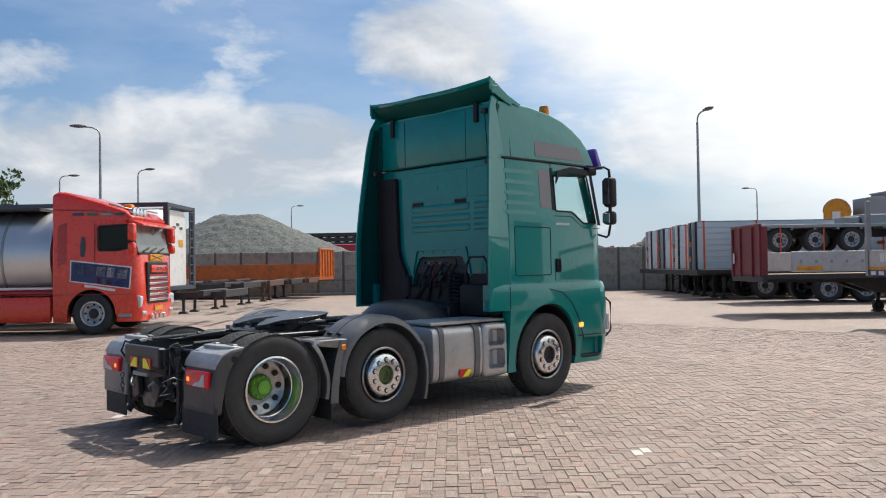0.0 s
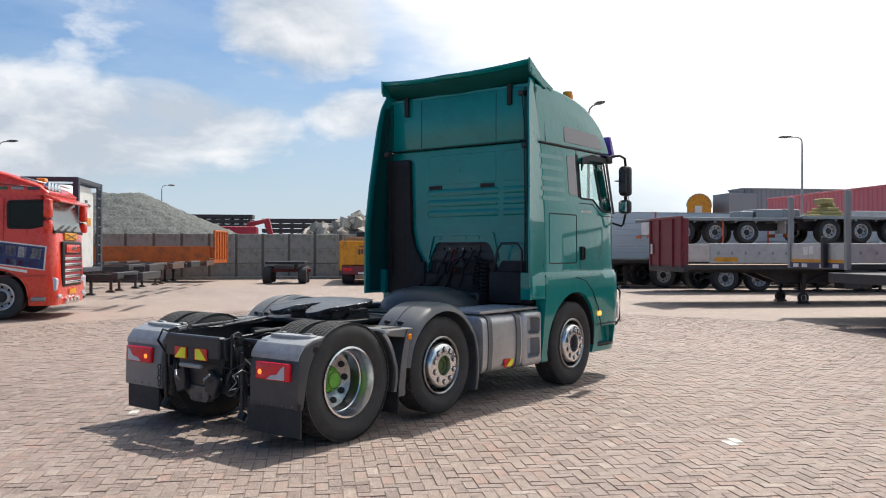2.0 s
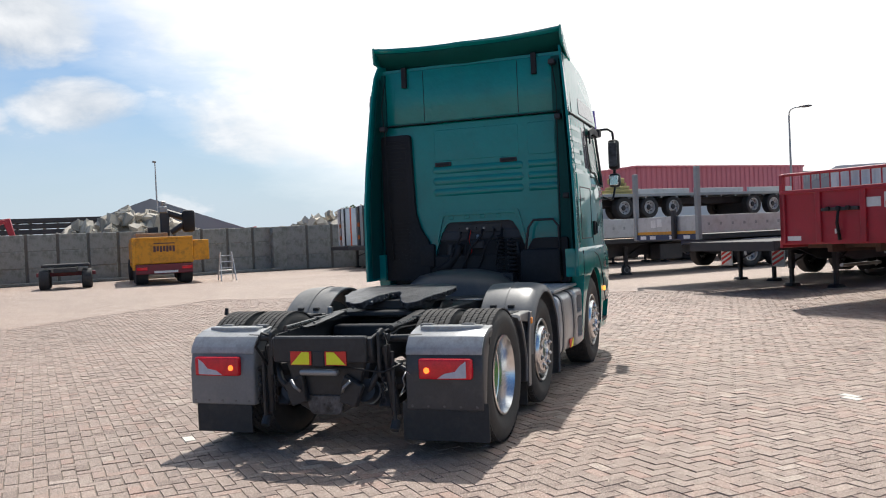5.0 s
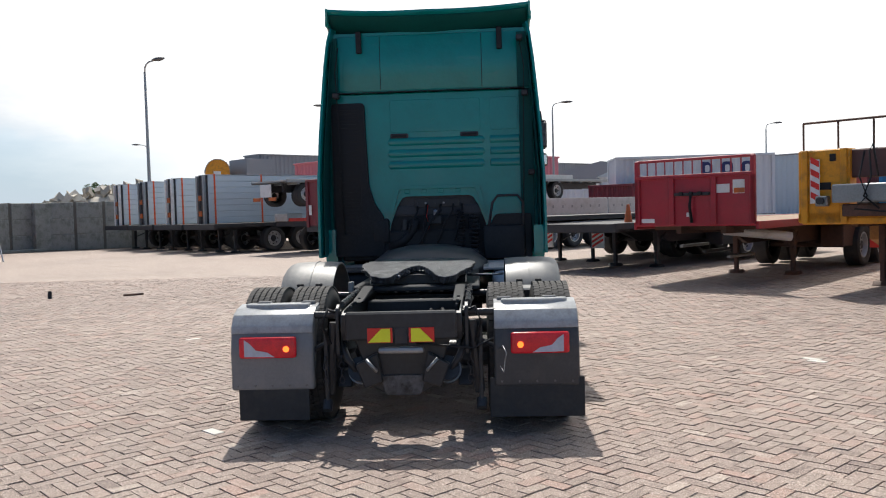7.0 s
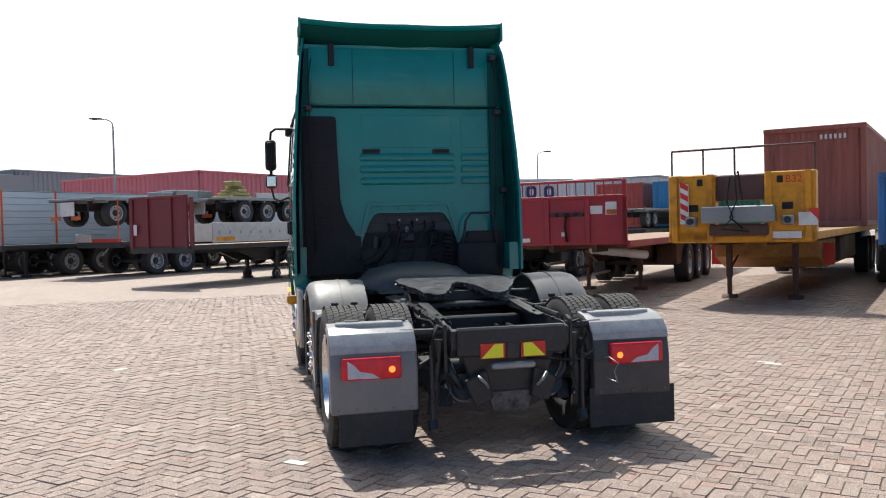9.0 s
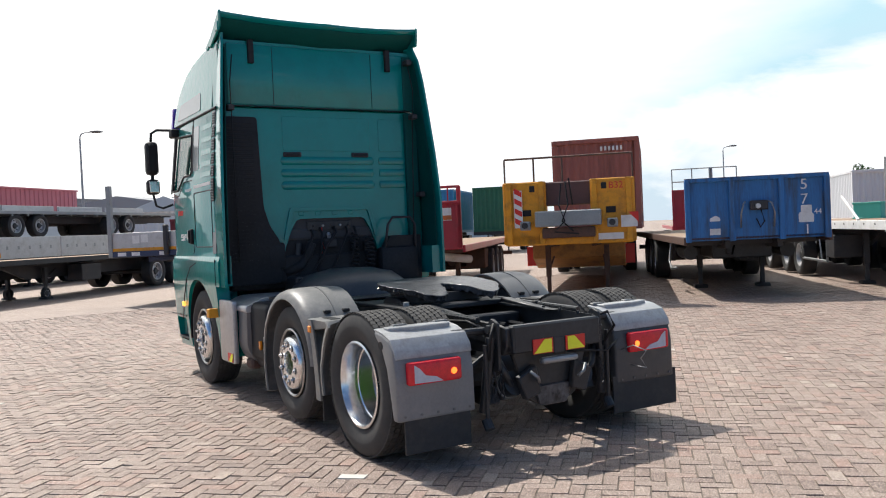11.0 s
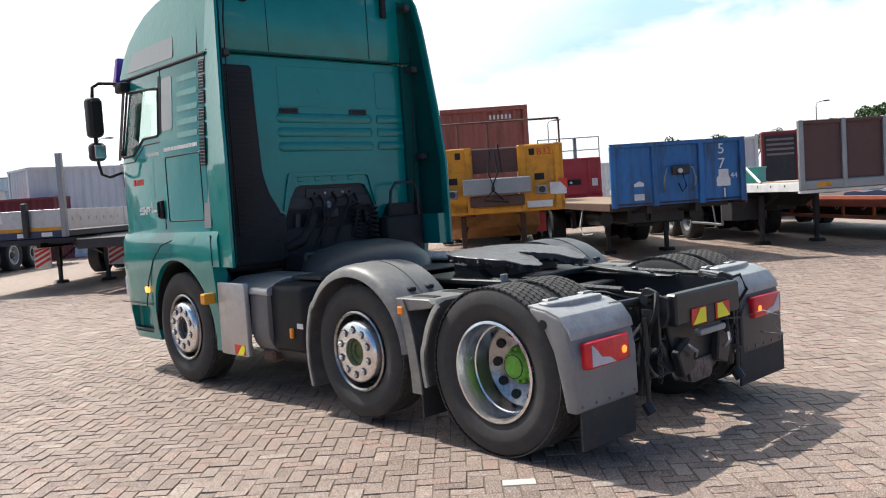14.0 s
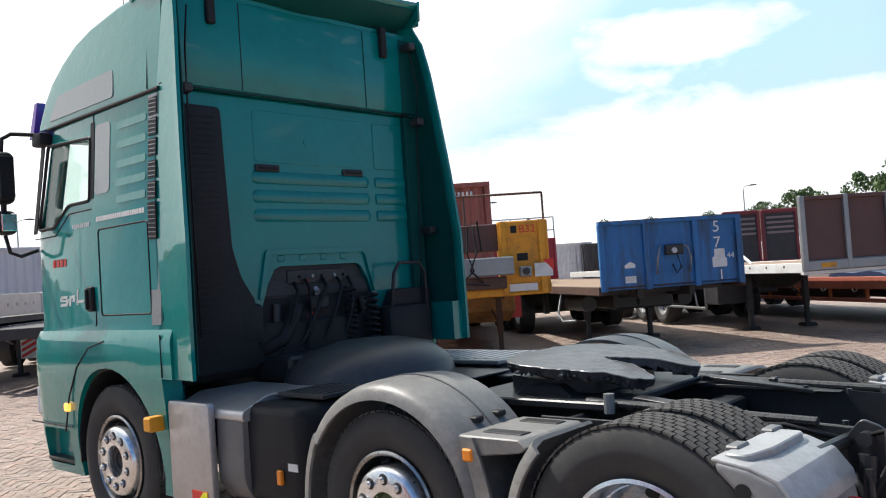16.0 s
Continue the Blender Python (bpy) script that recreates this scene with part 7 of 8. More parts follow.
shell = moved(lathe([(0.0, 0.0), (0.55, -0.05), (0.90, -0.16), (1.08, -0.38), (1.10, -0.6), (1.10, -5.3), (0.9, -5.7), (0.0, -5.85)], 40), Matrix.Translation((-0.12, 0, 1.24)) @ Matrix.Rotation(-math.pi / 2, 4, "Z"))
part("tank_shell", shell, WHITE, C, "white tank with rounded end")
part("end_plate", prism(round_poly([(-1.0, 0.12), (-1.0, 2.05), (-0.78, 2.28), (0.45, 2.28), (0.68, 2.05), (0.68, 0.12)], 0.12), "x", -0.14, -0.10, 0.01), WHITE, C, "white end plate with rounded shoulders")
part("warning_panel", box(-0.10, -0.085, 0.0, 0.35, 1.25, 1.45, 0.0), YELLOW, C)
for k in range(3):
    part("number_bar", box(-0.10, -0.085, -0.5 + k * 0.3, -0.28 + k * 0.3, 1.75 + 0.1 * (k % 2), 1.82 + 0.1 * (k % 2), 0.0), SLATE, C)
lad = bm_new()
for k in range(9):
    join(lad, rod((-0.02, 0.78, 0.2 + k * 0.26), (-0.02, 1.06, 0.2 + k * 0.26), 0.022, 6))
part("ladder", join(lad, rod((-0.02, 0.78, 0.05), (-0.02, 0.78, 2.4), 0.025, 6), rod((-0.02, 1.06, 0.05), (-0.02, 1.06, 2.4), 0.025, 6)), SLATE, C)
for k in range(4):
    f = Vector((12.44 + 2.577 * k, 20.20 + 2.401 * k, 0))
    T = trailer("bare dark chassis trailer in the row", put_at(f.x, f.y, L_HEAD, size=1.1), L=11.5, deck=1.02, frame=(DARK_STEEL, RUST)[k % 2], floor=RUST, leg_at=-2.2, axles=(-7.2, -8.5, -9.8), thick=0.2, bare=True)
T = trailer("orange drop-side trailer with a tall slatted front", put_at(23.05, 30.35, L_HEAD - 8, size=1.135), L=9.0, deck=1.05, frame=DARK_STEEL, rim=ORANGE, leg_at=-2.4, axles=(-6, -7.3))
for s in (-1, 1):
    part("orange_side", box(-9.0, -0.2, s * 1.25 - 0.03, s * 1.25 + 0.03, 1.06, 1.62, 0.01), ORANGE, T, "dented orange drop side")
hb = headboard(T, 1.05, 2.3, 2.4, ORANGE, (-1.15, -0.7, -0.23, 0.23, 0.7, 1.15), label="orange slatted front")

# small dolly by the wall
D = thing("converter_dolly", "black two-axle dolly by the concrete wall", "dolly", put_at(23.51, 25.70, 42, size=1.123) @ Matrix.Diagonal((0.9, 0.9, 0.9, 1)))
part("frame", box(-1.4, 1.4, -0.45, 0.45, 0.72, 0.92, 0.02), DARK_STEEL, D)
part("turntable", box(-0.9, 0.9, -0.95, 0.95, 0.95, 1.08, 0.02), DARK_STEEL, D)
part("cross_beam", box(-0.2, 0.2, -1.2, 1.2, 0.55, 0.72, 0.02), MAROON, D)
part("drawbar", prism([(1.2, -0.3), (1.3, 0.3), (2.8, 0.08), (2.8, -0.08)], "z", 0.72, 0.84, 0.01), DARK_STEEL, D)
for s in (-1, 1):
    for x in (-0.75, 0.75):
        road_wheel(D, x, s * 0.85, 0.42, s, 0.42, 0.42)

# ---- yellow lorry with crane, seen from behind ----
V = thing("crane_lorry", "yellow lorry with a folded loading crane, rear view", "lorry", put_at(24.68, 21.30, 42, size=1.118))
part("body", box(0.0, 5.0, -1.12, 1.12, 0.82, 1.80, 0.03), YELLOW, V, "yellow box body")
part("side_extension", box(0.1, 3.0, -1.75, -1.12, 0.9, 1.72, 0.03), YELLOW, V)
part("top_rail", box(-0.03, 5.0, -1.12, 1.12, 1.78, 1.88, 0.02), YELLOW, V)
part("side_post", box(-0.05, 0.1, 1.08, 1.2, 0.6, 1.88, 0.02), YELLOW, V)
part("rear_beam", box(-0.1, 0.1, -1.08, 1.08, 0.42, 0.80, 0.03), MAROON, V)
part("dark_cradle", box(0.1, 4.6, -0.95, 0.95, 0.45, 0.82, 0.02), DARK_STEEL, V)
for q in (-1, 1):
    part("tail_lamp", box(-0.12, -0.09, q * 0.85 - 0.2, q * 0.85 + 0.2, 0.58, 0.70, 0.01), RED_LENS, V)
    for x in (0.7, 2.0):
        road_wheel(V, x, q * 0.85, 0.45, q, 0.45, 0.5)
part("number_plate", box(-0.12, -0.10, -0.5, 0.4, 0.45, 0.54, 0.0), WHITE, V)
for k in range(7):
    part("lettering_bar", box(-0.008, -0.002, 0.30 - k * 0.12, 0.39 - k * 0.12, 1.28 + 0.03 * (k % 2), 1.52, 0.0), BROWN, V)
part("lettering_bar", box(-0.008, -0.002, -0.42, 0.38, 1.60, 1.64, 0.0), BROWN, V)
part("crane_column", box(1.2, 1.6, -0.35, 0.0, 1.85, 2.9, 0.04), DARK_STEEL, V, "crane column")
part("crane_head", join(box(1.15, 1.65, -0.30, 0.05, 2.85, 3.15, 0.05), rod((1.4, -0.1, 3.0), (1.3, -0.15, 3.35), 0.10, 8)), STEEL, V)
part("crane_arm", join(rod((1.4, -0.25, 2.9), (1.1, -1.2, 2.55), 0.14, 8), rod((1.1, -1.2, 2.55), (1.2, -0.4, 2.05), 0.12, 8)), DARK_STEEL, V)
part("grapple", box(0.9, 1.5, -1.35, -0.85, 2.05, 2.95, 0.12, 2), BLACK, V, "black crane grapple")
part("crane_seat", box(1.2, 1.6, 0.1, 0.5, 1.85, 2.3, 0.03), DARK_STEEL, V)
part("load_board", box(0.3, 4.4, -0.2, 1.0, 1.86, 2.05, 0.02), WOOD, V)
part("cab", box(5.2, 7.0, -1.1, 1.1, 0.6, 1.8, 0.1, 2), YELLOW, V)
for s in (-1, 1):
    road_wheel(V, 6.0, s * 1.0, 0.5, s)
st = thing("step_ladder", "small aluminium step ladder beside the lorry", "ladder", put_at(26.28, 19.08, 42, size=1.117))
for s in (-1, 1):
    part("stile", rod((0.0, s * 0.3, 0), (0.55, s * 0.22, 1.15), 0.025, 6), ALU, st)
    part("rear_leg", rod((1.0, s * 0.3, 0), (0.6, s * 0.22, 1.15), 0.025, 6), ALU, st)
for k in range(4):
    part("tread", box(0.1 + 0.12 * k, 0.3 + 0.12 * k, -0.27, 0.27, 0.25 * (k + 1), 0.25 * (k + 1) + 0.03, 0.004), ALU, st)
part("rear_brace", rod((0.85, -0.28, 0.4), (0.85, 0.28, 0.4), 0.02, 6), ALU, st)

# ---- the orange-red truck and its tank trailer ----


def orange_truck(m):
    T = thing("orange_truck", "orange-red tractor truck with sleeper cab and roof lamps", "truck", m)
    win = round_poly([(-0.93, 2.02), (-0.93, 2.60), (-0.20, 2.63), (-0.14, 2.10), (-0.42, 2.02)], 0.05)
    shell = loft([(0.30, -2.05, 0.05, 1.21, 0.05, 0.25), (0.60, -2.05, 0.08, 1.24, 0.05, 0.25), (0.98, -2.05, 0.05, 1.24, 0.05, 0.25), (1.9, -2.05, 0.02, 1.22, 0.05, 0.25), (2.75, -2.05, -0.2, 1.18, 0.05, 0.25)], 5)
    inner = loft([(1.1, -1.95, -0.06, 1.15, 0.03, 0.2), (1.9, -1.95, -0.06, 1.14, 0.03, 0.2), (2.68, -1.95, -0.26, 1.1, 0.03, 0.2)], 5)
    arch = moved(lathe([(0.0, -2), (0.60, -2), (0.60, 2), (0.0, 2)], 36), Matrix.Translation((-1.10, 0, 0.50)))
    cab = part("cab", carve(shell, inner, prism(win, "y", -2, 2), prism([(-1.05, 1.95), (1.05, 1.95), (1.0, 2.66), (-1.0, 2.66)], "x", -0.5, 0.5), arch, box(-2.2, -1.0, -1.0, 1.0, 0.2, 0.95, 0), box(-1.7, -0.5, -2, 2, 0.2, 0.5, 0)), ORANGE_RED, T, "glossy orange-red sleeper cab", sharp=30)
    for s in (-1, 1):
        part("side_window", prism(win, "y", s * 1.20 - 0.006, s * 1.20 + 0.006), GLASS_DARK, cab).visible_shadow = False
        fr = bm_new()
        for p, q in zip(win, win[1:] + win[:1]):
            join(fr, rod((p[0], s * 1.205, p[1]), (q[0], s * 1.205, q[1]), 0.028, 6))
        part("window_frame", fr, BLACK, cab)
        part("mirror", box(-0.12, 0.04, s * 1.40 - 0.12, s * 1.40 + 0.12, 2.24, 2.66, 0.05, 3), ORANGE_RED, T)
        part("wide_mirror", box(-0.12, 0.04, s * 1.40 - 0.11, s * 1.40 + 0.11, 1.96, 2.2, 0.05, 3), ORANGE_RED, T)
        part("mirror_arm", rod((-0.1, s * 1.2, 2.2), (-0.04, s * 1.38, 2.2), 0.03, 6), BLACK, T)
        part("arch_lip", band(-1.10, 0.50, 0.585, 0.63, 0, 180, s * 1.235 - 0.02, s * 1.235 + 0.02, 24), ORANGE_RED, T)
        part("arch_liner", band(-1.10, 0.50, 0.57, 0.60, 0, 180, s * 1.0 - 0.2, s * 1.0 + 0.2, 24), BLACK, T)
        part("side_skirt", box(-5.2, -2.10, s * 1.15 - 0.06, s * 1.15 + 0.06, 0.30, 0.92, 0.05, 2), ORANGE_RED, T, "orange-red side skirt")
        part("skirt_seam", box(-3.42, -3.40, s * 1.213 - 0.003, s * 1.213 + 0.003, 0.34, 0.88, 0.0), MAROON, T)
        part("cab_seam", box(-2.02, -0.12, s * 1.239 - 0.004, s * 1.239 + 0.004, 0.955, 0.972, 0.0), MAROON, T)
        part("door_seam", box(-1.02, -1.008, s * 1.224 - 0.008, s * 1.224 + 0.008, 1.15, 2.68, 0.0), MAROON, T)
        part("step_recess", box(-0.46, -0.14, s * 1.222 - 0.02, s * 1.222 + 0.02, 0.40, 0.50, 0.02), STEEL, T)
        hl = part("headlamp", prism(round_poly([(-0.16, 0.66), (0.06, 0.62), (0.07, 0.90), (-0.17, 1.0)], 0.04), "y", s * 1.0 - 0.16, s * 1.12 + 0.125, 0.02), CLEAR_LENS, T, "clear headlamp")
        part("fog_lamp", shift(box(-0.02, 0.02, -0.12, 0.12, -0.04, 0.04, 0.015), 0.075, s * 0.95, 0.50), CLEAR_LENS, T)
        w = road_wheel(T, -1.10, s * 1.03, 0.5, s)
        for x in (-5.0, -6.3):
            road_wheel(T, x, s * 0.95, 0.5, s, 0.5, 0.6)
        sl = part("air_slat", prism([(-1.92, 1.66), (-1.70, 1.74), (-1.70, 1.77), (-1.92, 1.69)], "y", s * 1.215 - 0.014, s * 1.215 + 0.014), MAROON, T)
        for k in range(1, 16):
            share(sl, T, Matrix.Translation((0, 0, 0.062 * k)) @ Matrix.Translation((0, -s * 0.0022 * k, 0)))
        for k, c in enumerate((NAVY_LOGO, GREEN_BOX, STEEL, SLATE)):
            part("emblem", box(-1.56 + 0.34 * k, -1.30 + 0.34 * k, s * 1.168 - 0.012, s * 1.168 + 0.012, 2.87, 2.93, 0.0), c, T)
        # dark panel with light shapes on the door
        y = s * 1.226
        pn = part("sign_panel", prism([(-1.62, 1.28), (-1.60, 1.80), (-0.12, 1.62), (-0.16, 1.08)], "y", y - 0.014, y + 0.006), WHITE, T, "navy panel with white shapes on the door")
        part("panel_face", prism([(-1.59, 1.305), (-1.572, 1.765), (-0.15, 1.593), (-0.188, 1.108)], "y", y - 0.016, y + 0.010), NAVY_LOGO, pn)
        for k, w0 in enumerate((0.22, 0.19, 0.21, 0.17, 0.22)):
            x, z = -1.50 + 0.258 * k, 1.475 - 0.032 * k
            part("light_shape", prism([(x, z), (x + 0.03, z + 0.235), (x + 0.03 + w0, z + 0.235 - w0 * 0.12), (x + w0, z - w0 * 0.12)], "y", y - 0.016, y + 0.013), WHITE, pn)
        for k in range(6):
            x, z = -0.96 + 0.125 * k, 1.235 - 0.016 * k
            part("red_shape", prism([(x, z), (x + 0.005, z + 0.12), (x + 0.09, z + 0.11), (x + 0.085, z - 0.01)], "y", y - 0.016, y + 0.013), (RED_PAINT, STEEL)[k % 2], pn)
        part("lettering_bar", prism([(-1.26, 1.145), (-1.26, 1.205), (-0.52, 1.09), (-0.52, 1.03)], "y", s * 1.234 - 0.01, s * 1.234 + 0.006), WHITE, T)
        em = part("silver_emblem", prism(round_poly([(-1.36, 1.87), (-1.37, 2.12), (-1.33, 2.36), (-1.27, 2.36), (-1.23, 2.12), (-1.26, 1.87)], 0.04), "y", s * 1.212 - 0.012, s * 1.212 + 0.008), SLATE, T)
    # sloping roof fairing
    roof = prism([(-2.05, 2.75), (-0.2, 2.75), (-0.10, 2.83), (-0.30, 2.99), (-0.9, 3.20), (-1.75, 3.45), (-1.95, 3.46), (-2.05, 3.40)], "y", -1.16, 1.16)
    edges = [e for e in roof.edges if abs(e.verts[0].co.y - e.verts[1].co.y) < 0.01 and min(v.co.z for v in e.verts) > 2.8]
    part("roof_fairing", bevelled(roof, 0.10, 3, edges), ORANGE_RED, T, "sloping orange-red roof fairing", sharp=50)
    part("fairing_edge", tube([(-2.0, -1.168, 3.02), (-1.2, -1.168, 3.0), (-0.45, -1.168, 2.93)], 0.012, 6), MAROON, T)
    part("roof_bar", tube([(-0.75, -1.05, 3.08), (-0.72, -1.05, 3.16), (-0.35, -1.0, 3.05), (-0.24, -0.8, 3.03), (-0.2, 0, 3.05), (-0.25, 0.9, 3.05)], 0.022, 8), ALU, T)
    for k in range(4):
        part("roof_lamp", moved(lathe([(0.0, 0.0), (0.07, 0.0), (0.105, 0.05), (0.11, 0.10), (0.0, 0.115)], 16), Matrix.Translation((-0.24, -0.95 + 0.235 * k, 2.95)) @ Matrix.Rotation(-math.pi / 2, 4, "Z")), ALLOY, T, "round chrome roof lamp")
    part("beacon", box(-0.5, -0.3, -0.75, -0.5, 3.03, 3.17, 0.04, 2), AMBER, T)
    part("sun_visor", prism([(-0.22, 2.70), (0.14, 2.60), (0.16, 2.64), (-0.20, 2.80)], "y", -1.17, 1.17, 0.012), ORANGE_RED, T)
    part("windscreen", prism([(-0.02, 1.95), (0.0, 1.95), (-0.17, 2.68), (-0.19, 2.68)], "y", -1.08, 1.08), SCREEN, T)
    part("screen_edge", box(-0.03, 0.022, -1.12, 1.12, 1.90, 1.98, 0.02), BLACK, T)
    for y0 in (-0.85, -0.35, 0.2):
        part("wiper", rod((0.03, y0, 1.98), (-0.02, y0 + 0.55, 2.10), 0.014, 5), BLACK, T)
    part("front_grille", box(0.02, 0.09, -0.74, 0.74, 0.70, 1.74, 0.05, 3), BLACK, T, "black grille surround")
    for k in range(5):
        part("grille_bar", box(0.085, 0.12, -0.66, 0.66, 0.76 + 0.135 * k, 0.83 + 0.135 * k, 0.015, 2), ALLOY, T)
        part("grille_gap", box(0.085, 0.105, -0.62, 0.62, 0.835 + 0.135 * k, 0.885 + 0.135 * k, 0.005), RED_PAINT, T)
    part("grille_badge", box(0.085, 0.12, -0.55, 0.55, 1.47, 1.66, 0.03, 2), ORANGE_RED, T)
    part("badge_bar", box(0.12, 0.124, -0.2, 0.2, 1.54, 1.60, 0.0), ALLOY, T)
    wp = part("warning_panel", box(0.02, 0.06, -0.46, 0.46, 1.76, 1.93, 0.01), YELLOW, T)
    for q in (-1, 1):
        part("cross_bar", rod((0.062, -0.4, 1.845 - q * 0.06), (0.062, 0.4, 1.845 + q * 0.06), 0.008, 5), BLACK, wp)
    for y in (-0.5, -0.22, 0.06, 0.34):
        part("bumper_lamp", rod((0.09, y, 0.37), (0.14, y, 0.37), 0.075, 14), ALLOY, T)
    part("number_plate", box(0.085, 0.10, -0.27, 0.27, 0.52, 0.63, 0.0), YELLOW, T)
    part("interior", box(-1.9, -0.7, -1.1, 1.1, 1.1, 1.95, 0.05), CLOTH, T)
    for s in (-1, 1):
        part("frame_rail", box(-7.0, -1.0, s * 0.4 - 0.04, s * 0.4 + 0.04, 0.6, 0.9, 0.01), DARK_STEEL, T)
    return T


OT = put_at(5.75, 13.94, L_HEAD, size=1.055)
orange_truck(OT)
TT = thing("tank_trailer", "polished steel tank trailer behind the orange truck", "trailer", OT @ Matrix.Translation((-2.10, 0, 0)))
part("tank_shell", moved(lathe([(0.0, 0.0), (1.0, -0.01), (1.12, -0.05), (1.16, -0.16), (1.16, -9.0), (1.0, -9.4), (0.0, -9.6)], 48), Matrix.Translation((0, 0, 1.88)) @ Matrix.Rotation(-math.pi / 2, 4, "Z")), TANK, TT, "polished steel tank")
for x in (-1.2, -3.0, -5.5, -8.0):
    part("tank_band", moved(lathe([(1.165, -0.03), (1.185, -0.03), (1.185, 0.03), (1.165, 0.03)], 48, True), Matrix.Translation((x, 0, 1.88)) @ Matrix.Rotation(-math.pi / 2, 4, "Z")), STEEL, TT)
part("top_walkway", box(-9, -0.4, -0.9, 0.5, 3.03, 3.10, 0.01), DARK_STEEL, TT)
part("side_pipe", rod((-9, -1.0, 1.02), (0.0, -1.0, 1.02), 0.07, 10), RED_PAINT, TT)
part("pale_pipe", rod((-9, -1.08, 1.12), (0.0, -1.08, 1.12), 0.03, 8), WHITE, TT)
part("frame", box(-9.2, -0.2, -0.6, 0.6, 0.75, 1.0, 0.02), DARK_STEEL, TT)
for s in (-1, 1):
    for x in (-6.5, -7.8, -9.0):
        road_wheel(TT, x, s * 1.03, 0.5, s)
    part("support_leg", box(-2.4, -2.28, s * 0.6 - 0.06, s * 0.6 + 0.06, 0.0, 0.8, 0.01), DARK_STEEL, TT)

# ---- wall, heaps, machines ----


def block_wall(name, p0, p1, courses, label):
    p0, p1 = Vector((*p0, 0)), Vector((*p1, 0))
    d = p1 - p0
    W = thing(name, label, "wall", Matrix.Translation(p0) @ Matrix.Rotation(math.atan2(d.y, d.x), 4, "Z") @ Matrix.Diagonal((1, 1.17, 1.17, 1)), kind="structure")
    n = int(d.length / 1.46)
    step = d.length / n
    blk = cap = post = None
    r = random.Random(int(p0.x * 10))
    for i in range(n):
        for c in range(courses):
            m = Matrix.Translation(((i + 0.5) * step, r.uniform(-0.02, 0.02), 0.368 + c * 0.735))
            if blk is None:
                bm = join(box(-step / 2 + 0.07, step / 2 - 0.07, -0.35, 0.35, -0.365, 0.365, 0.02))
                blk = part("concrete_block", bm, CONCRETE, W)
                blk.matrix_basis = m
            else:
                share(blk, W, m)
        m = Matrix.Translation((i * step, 0, 0))
        if post is None:
            post = part("post", box(-0.09, 0.09, -0.30, 0.42, 0, courses * 0.735 + 0.02, 0.01), POSTS, W)
        else:
            share(post, W, m)
    return W


block_wall("wall_north", (9.7, 45.9), (37.8, 23.6), 3, "weathered grey concrete block wall with dark posts")
block_wall("wall_east", (37.8, 23.1), (44.2, 11.6), 3, "weathered grey concrete block wall with dark posts")
solid("corner_post", box(-0.55, 0.55, -0.55, 0.55, 0, 2.22, 0.03), CONCRETE, "concrete block closing the wall corner", "wall", put_at(37.84, 23.27, -40, size=1.160), kind="structure")
solid("kerb", join(box(-36, 0, -0.15, 0.15, -0.01, 0.14, 0.02)), CONCRETE, "low concrete kerb along the wall foot", "kerb", Matrix.Translation((37.24, 22.90, 0)) @ Matrix.Rotation(math.atan2(-22.3, 28.1), 4, "Z"), kind="structure")


def heap(name, label, cx, cy, rx, ry, h, material, seed, n=120, rough=0.10, turn=0.0, peak=1.0):
    bm = bm_new()
    bmesh.ops.create_grid(bm, x_segments=n, y_segments=n, size=1.0)
    noise.seed_set(seed)
    for v in bm.verts:
        x, y = v.co.x, v.co.y
        d = math.sqrt(x * x + y * y)
        w = 1 - d * (1 + 0.10 * noise.noise((x * 2.5, y * 2.5, seed)))
        z = h * max(0, min(w, 0.88 + 0.08 * noise.noise((x * 3, y * 3, 2.0 + seed)))) / 0.92
        z += rough * noise.noise((x * rx * 2.2, y * ry * 2.2, 1.0)) * min(1, max(0, w * 6)) + 0.6 * rough * noise.noise((x * rx * 6.0, y * ry * 6.0, 4.0)) * min(1, max(0, w * 6))
        v.co = Vector((x * rx, y * ry, z - 0.05))
    return solid(name, bm, material, label, "heap", put_at(cx, cy, turn), kind="")


def stones(name, label, cx, cy, rx, ry, h, count, size, seed, material, turn=0.0):
    """Loose broken pieces lying on a low mound."""
    r = random.Random(seed)
    bm = bm_new()
    for _ in range(count):
        a, d = r.uniform(0, 6.28), math.sqrt(r.random())
        x, y = rx * d * math.cos(a), ry * d * math.sin(a)
        s = size * r.uniform(0.3, 1.0)
        b = bm_new()
        bmesh.ops.create_cube(b, size=1.0)
        for v in b.verts:
            v.co += Vector((r.uniform(-0.25, 0.25), r.uniform(-0.25, 0.25), r.uniform(-0.25, 0.25)))
        moved(b, Matrix.Translation((x, y, h * (1 - d ** 1.6) + s * 0.15)) @ Euler((r.uniform(0, 3), r.uniform(0, 3), r.uniform(0, 3))).to_matrix().to_4x4() @ Matrix.Diagonal((s, s * 0.7, s * 0.45, 1)))
        join(bm, b)
    return solid(name, bm, material, label, "rubble", put_at(cx, cy, turn), kind="stuff")


heap("gravel_heap", "large heap of grey gravel behind the wall", 26.0, 44.7, 13.7, 9.8, 5.65, GRAVEL, 3, 150, 0.12, -38)
heap("rubble_mound", "low mound of crushed concrete behind the wall", 40.3, 34.9, 9.6, 4.3, 4.1, RUBBLE, 5, 70, 0.25, -38)
stones("rubble", "broken concrete lumps piled behind the wall", 38.8, 35.1, 7.7, 3.1, 3.75, 420, 1.07, 7, RUBBLE, -38)
heap("earth_mound", "long brown earth mound behind the wall", 62.7, 27.7, 17.3, 5.0, 4.5, RUBBLE, 9, 70, 0.3, -55)
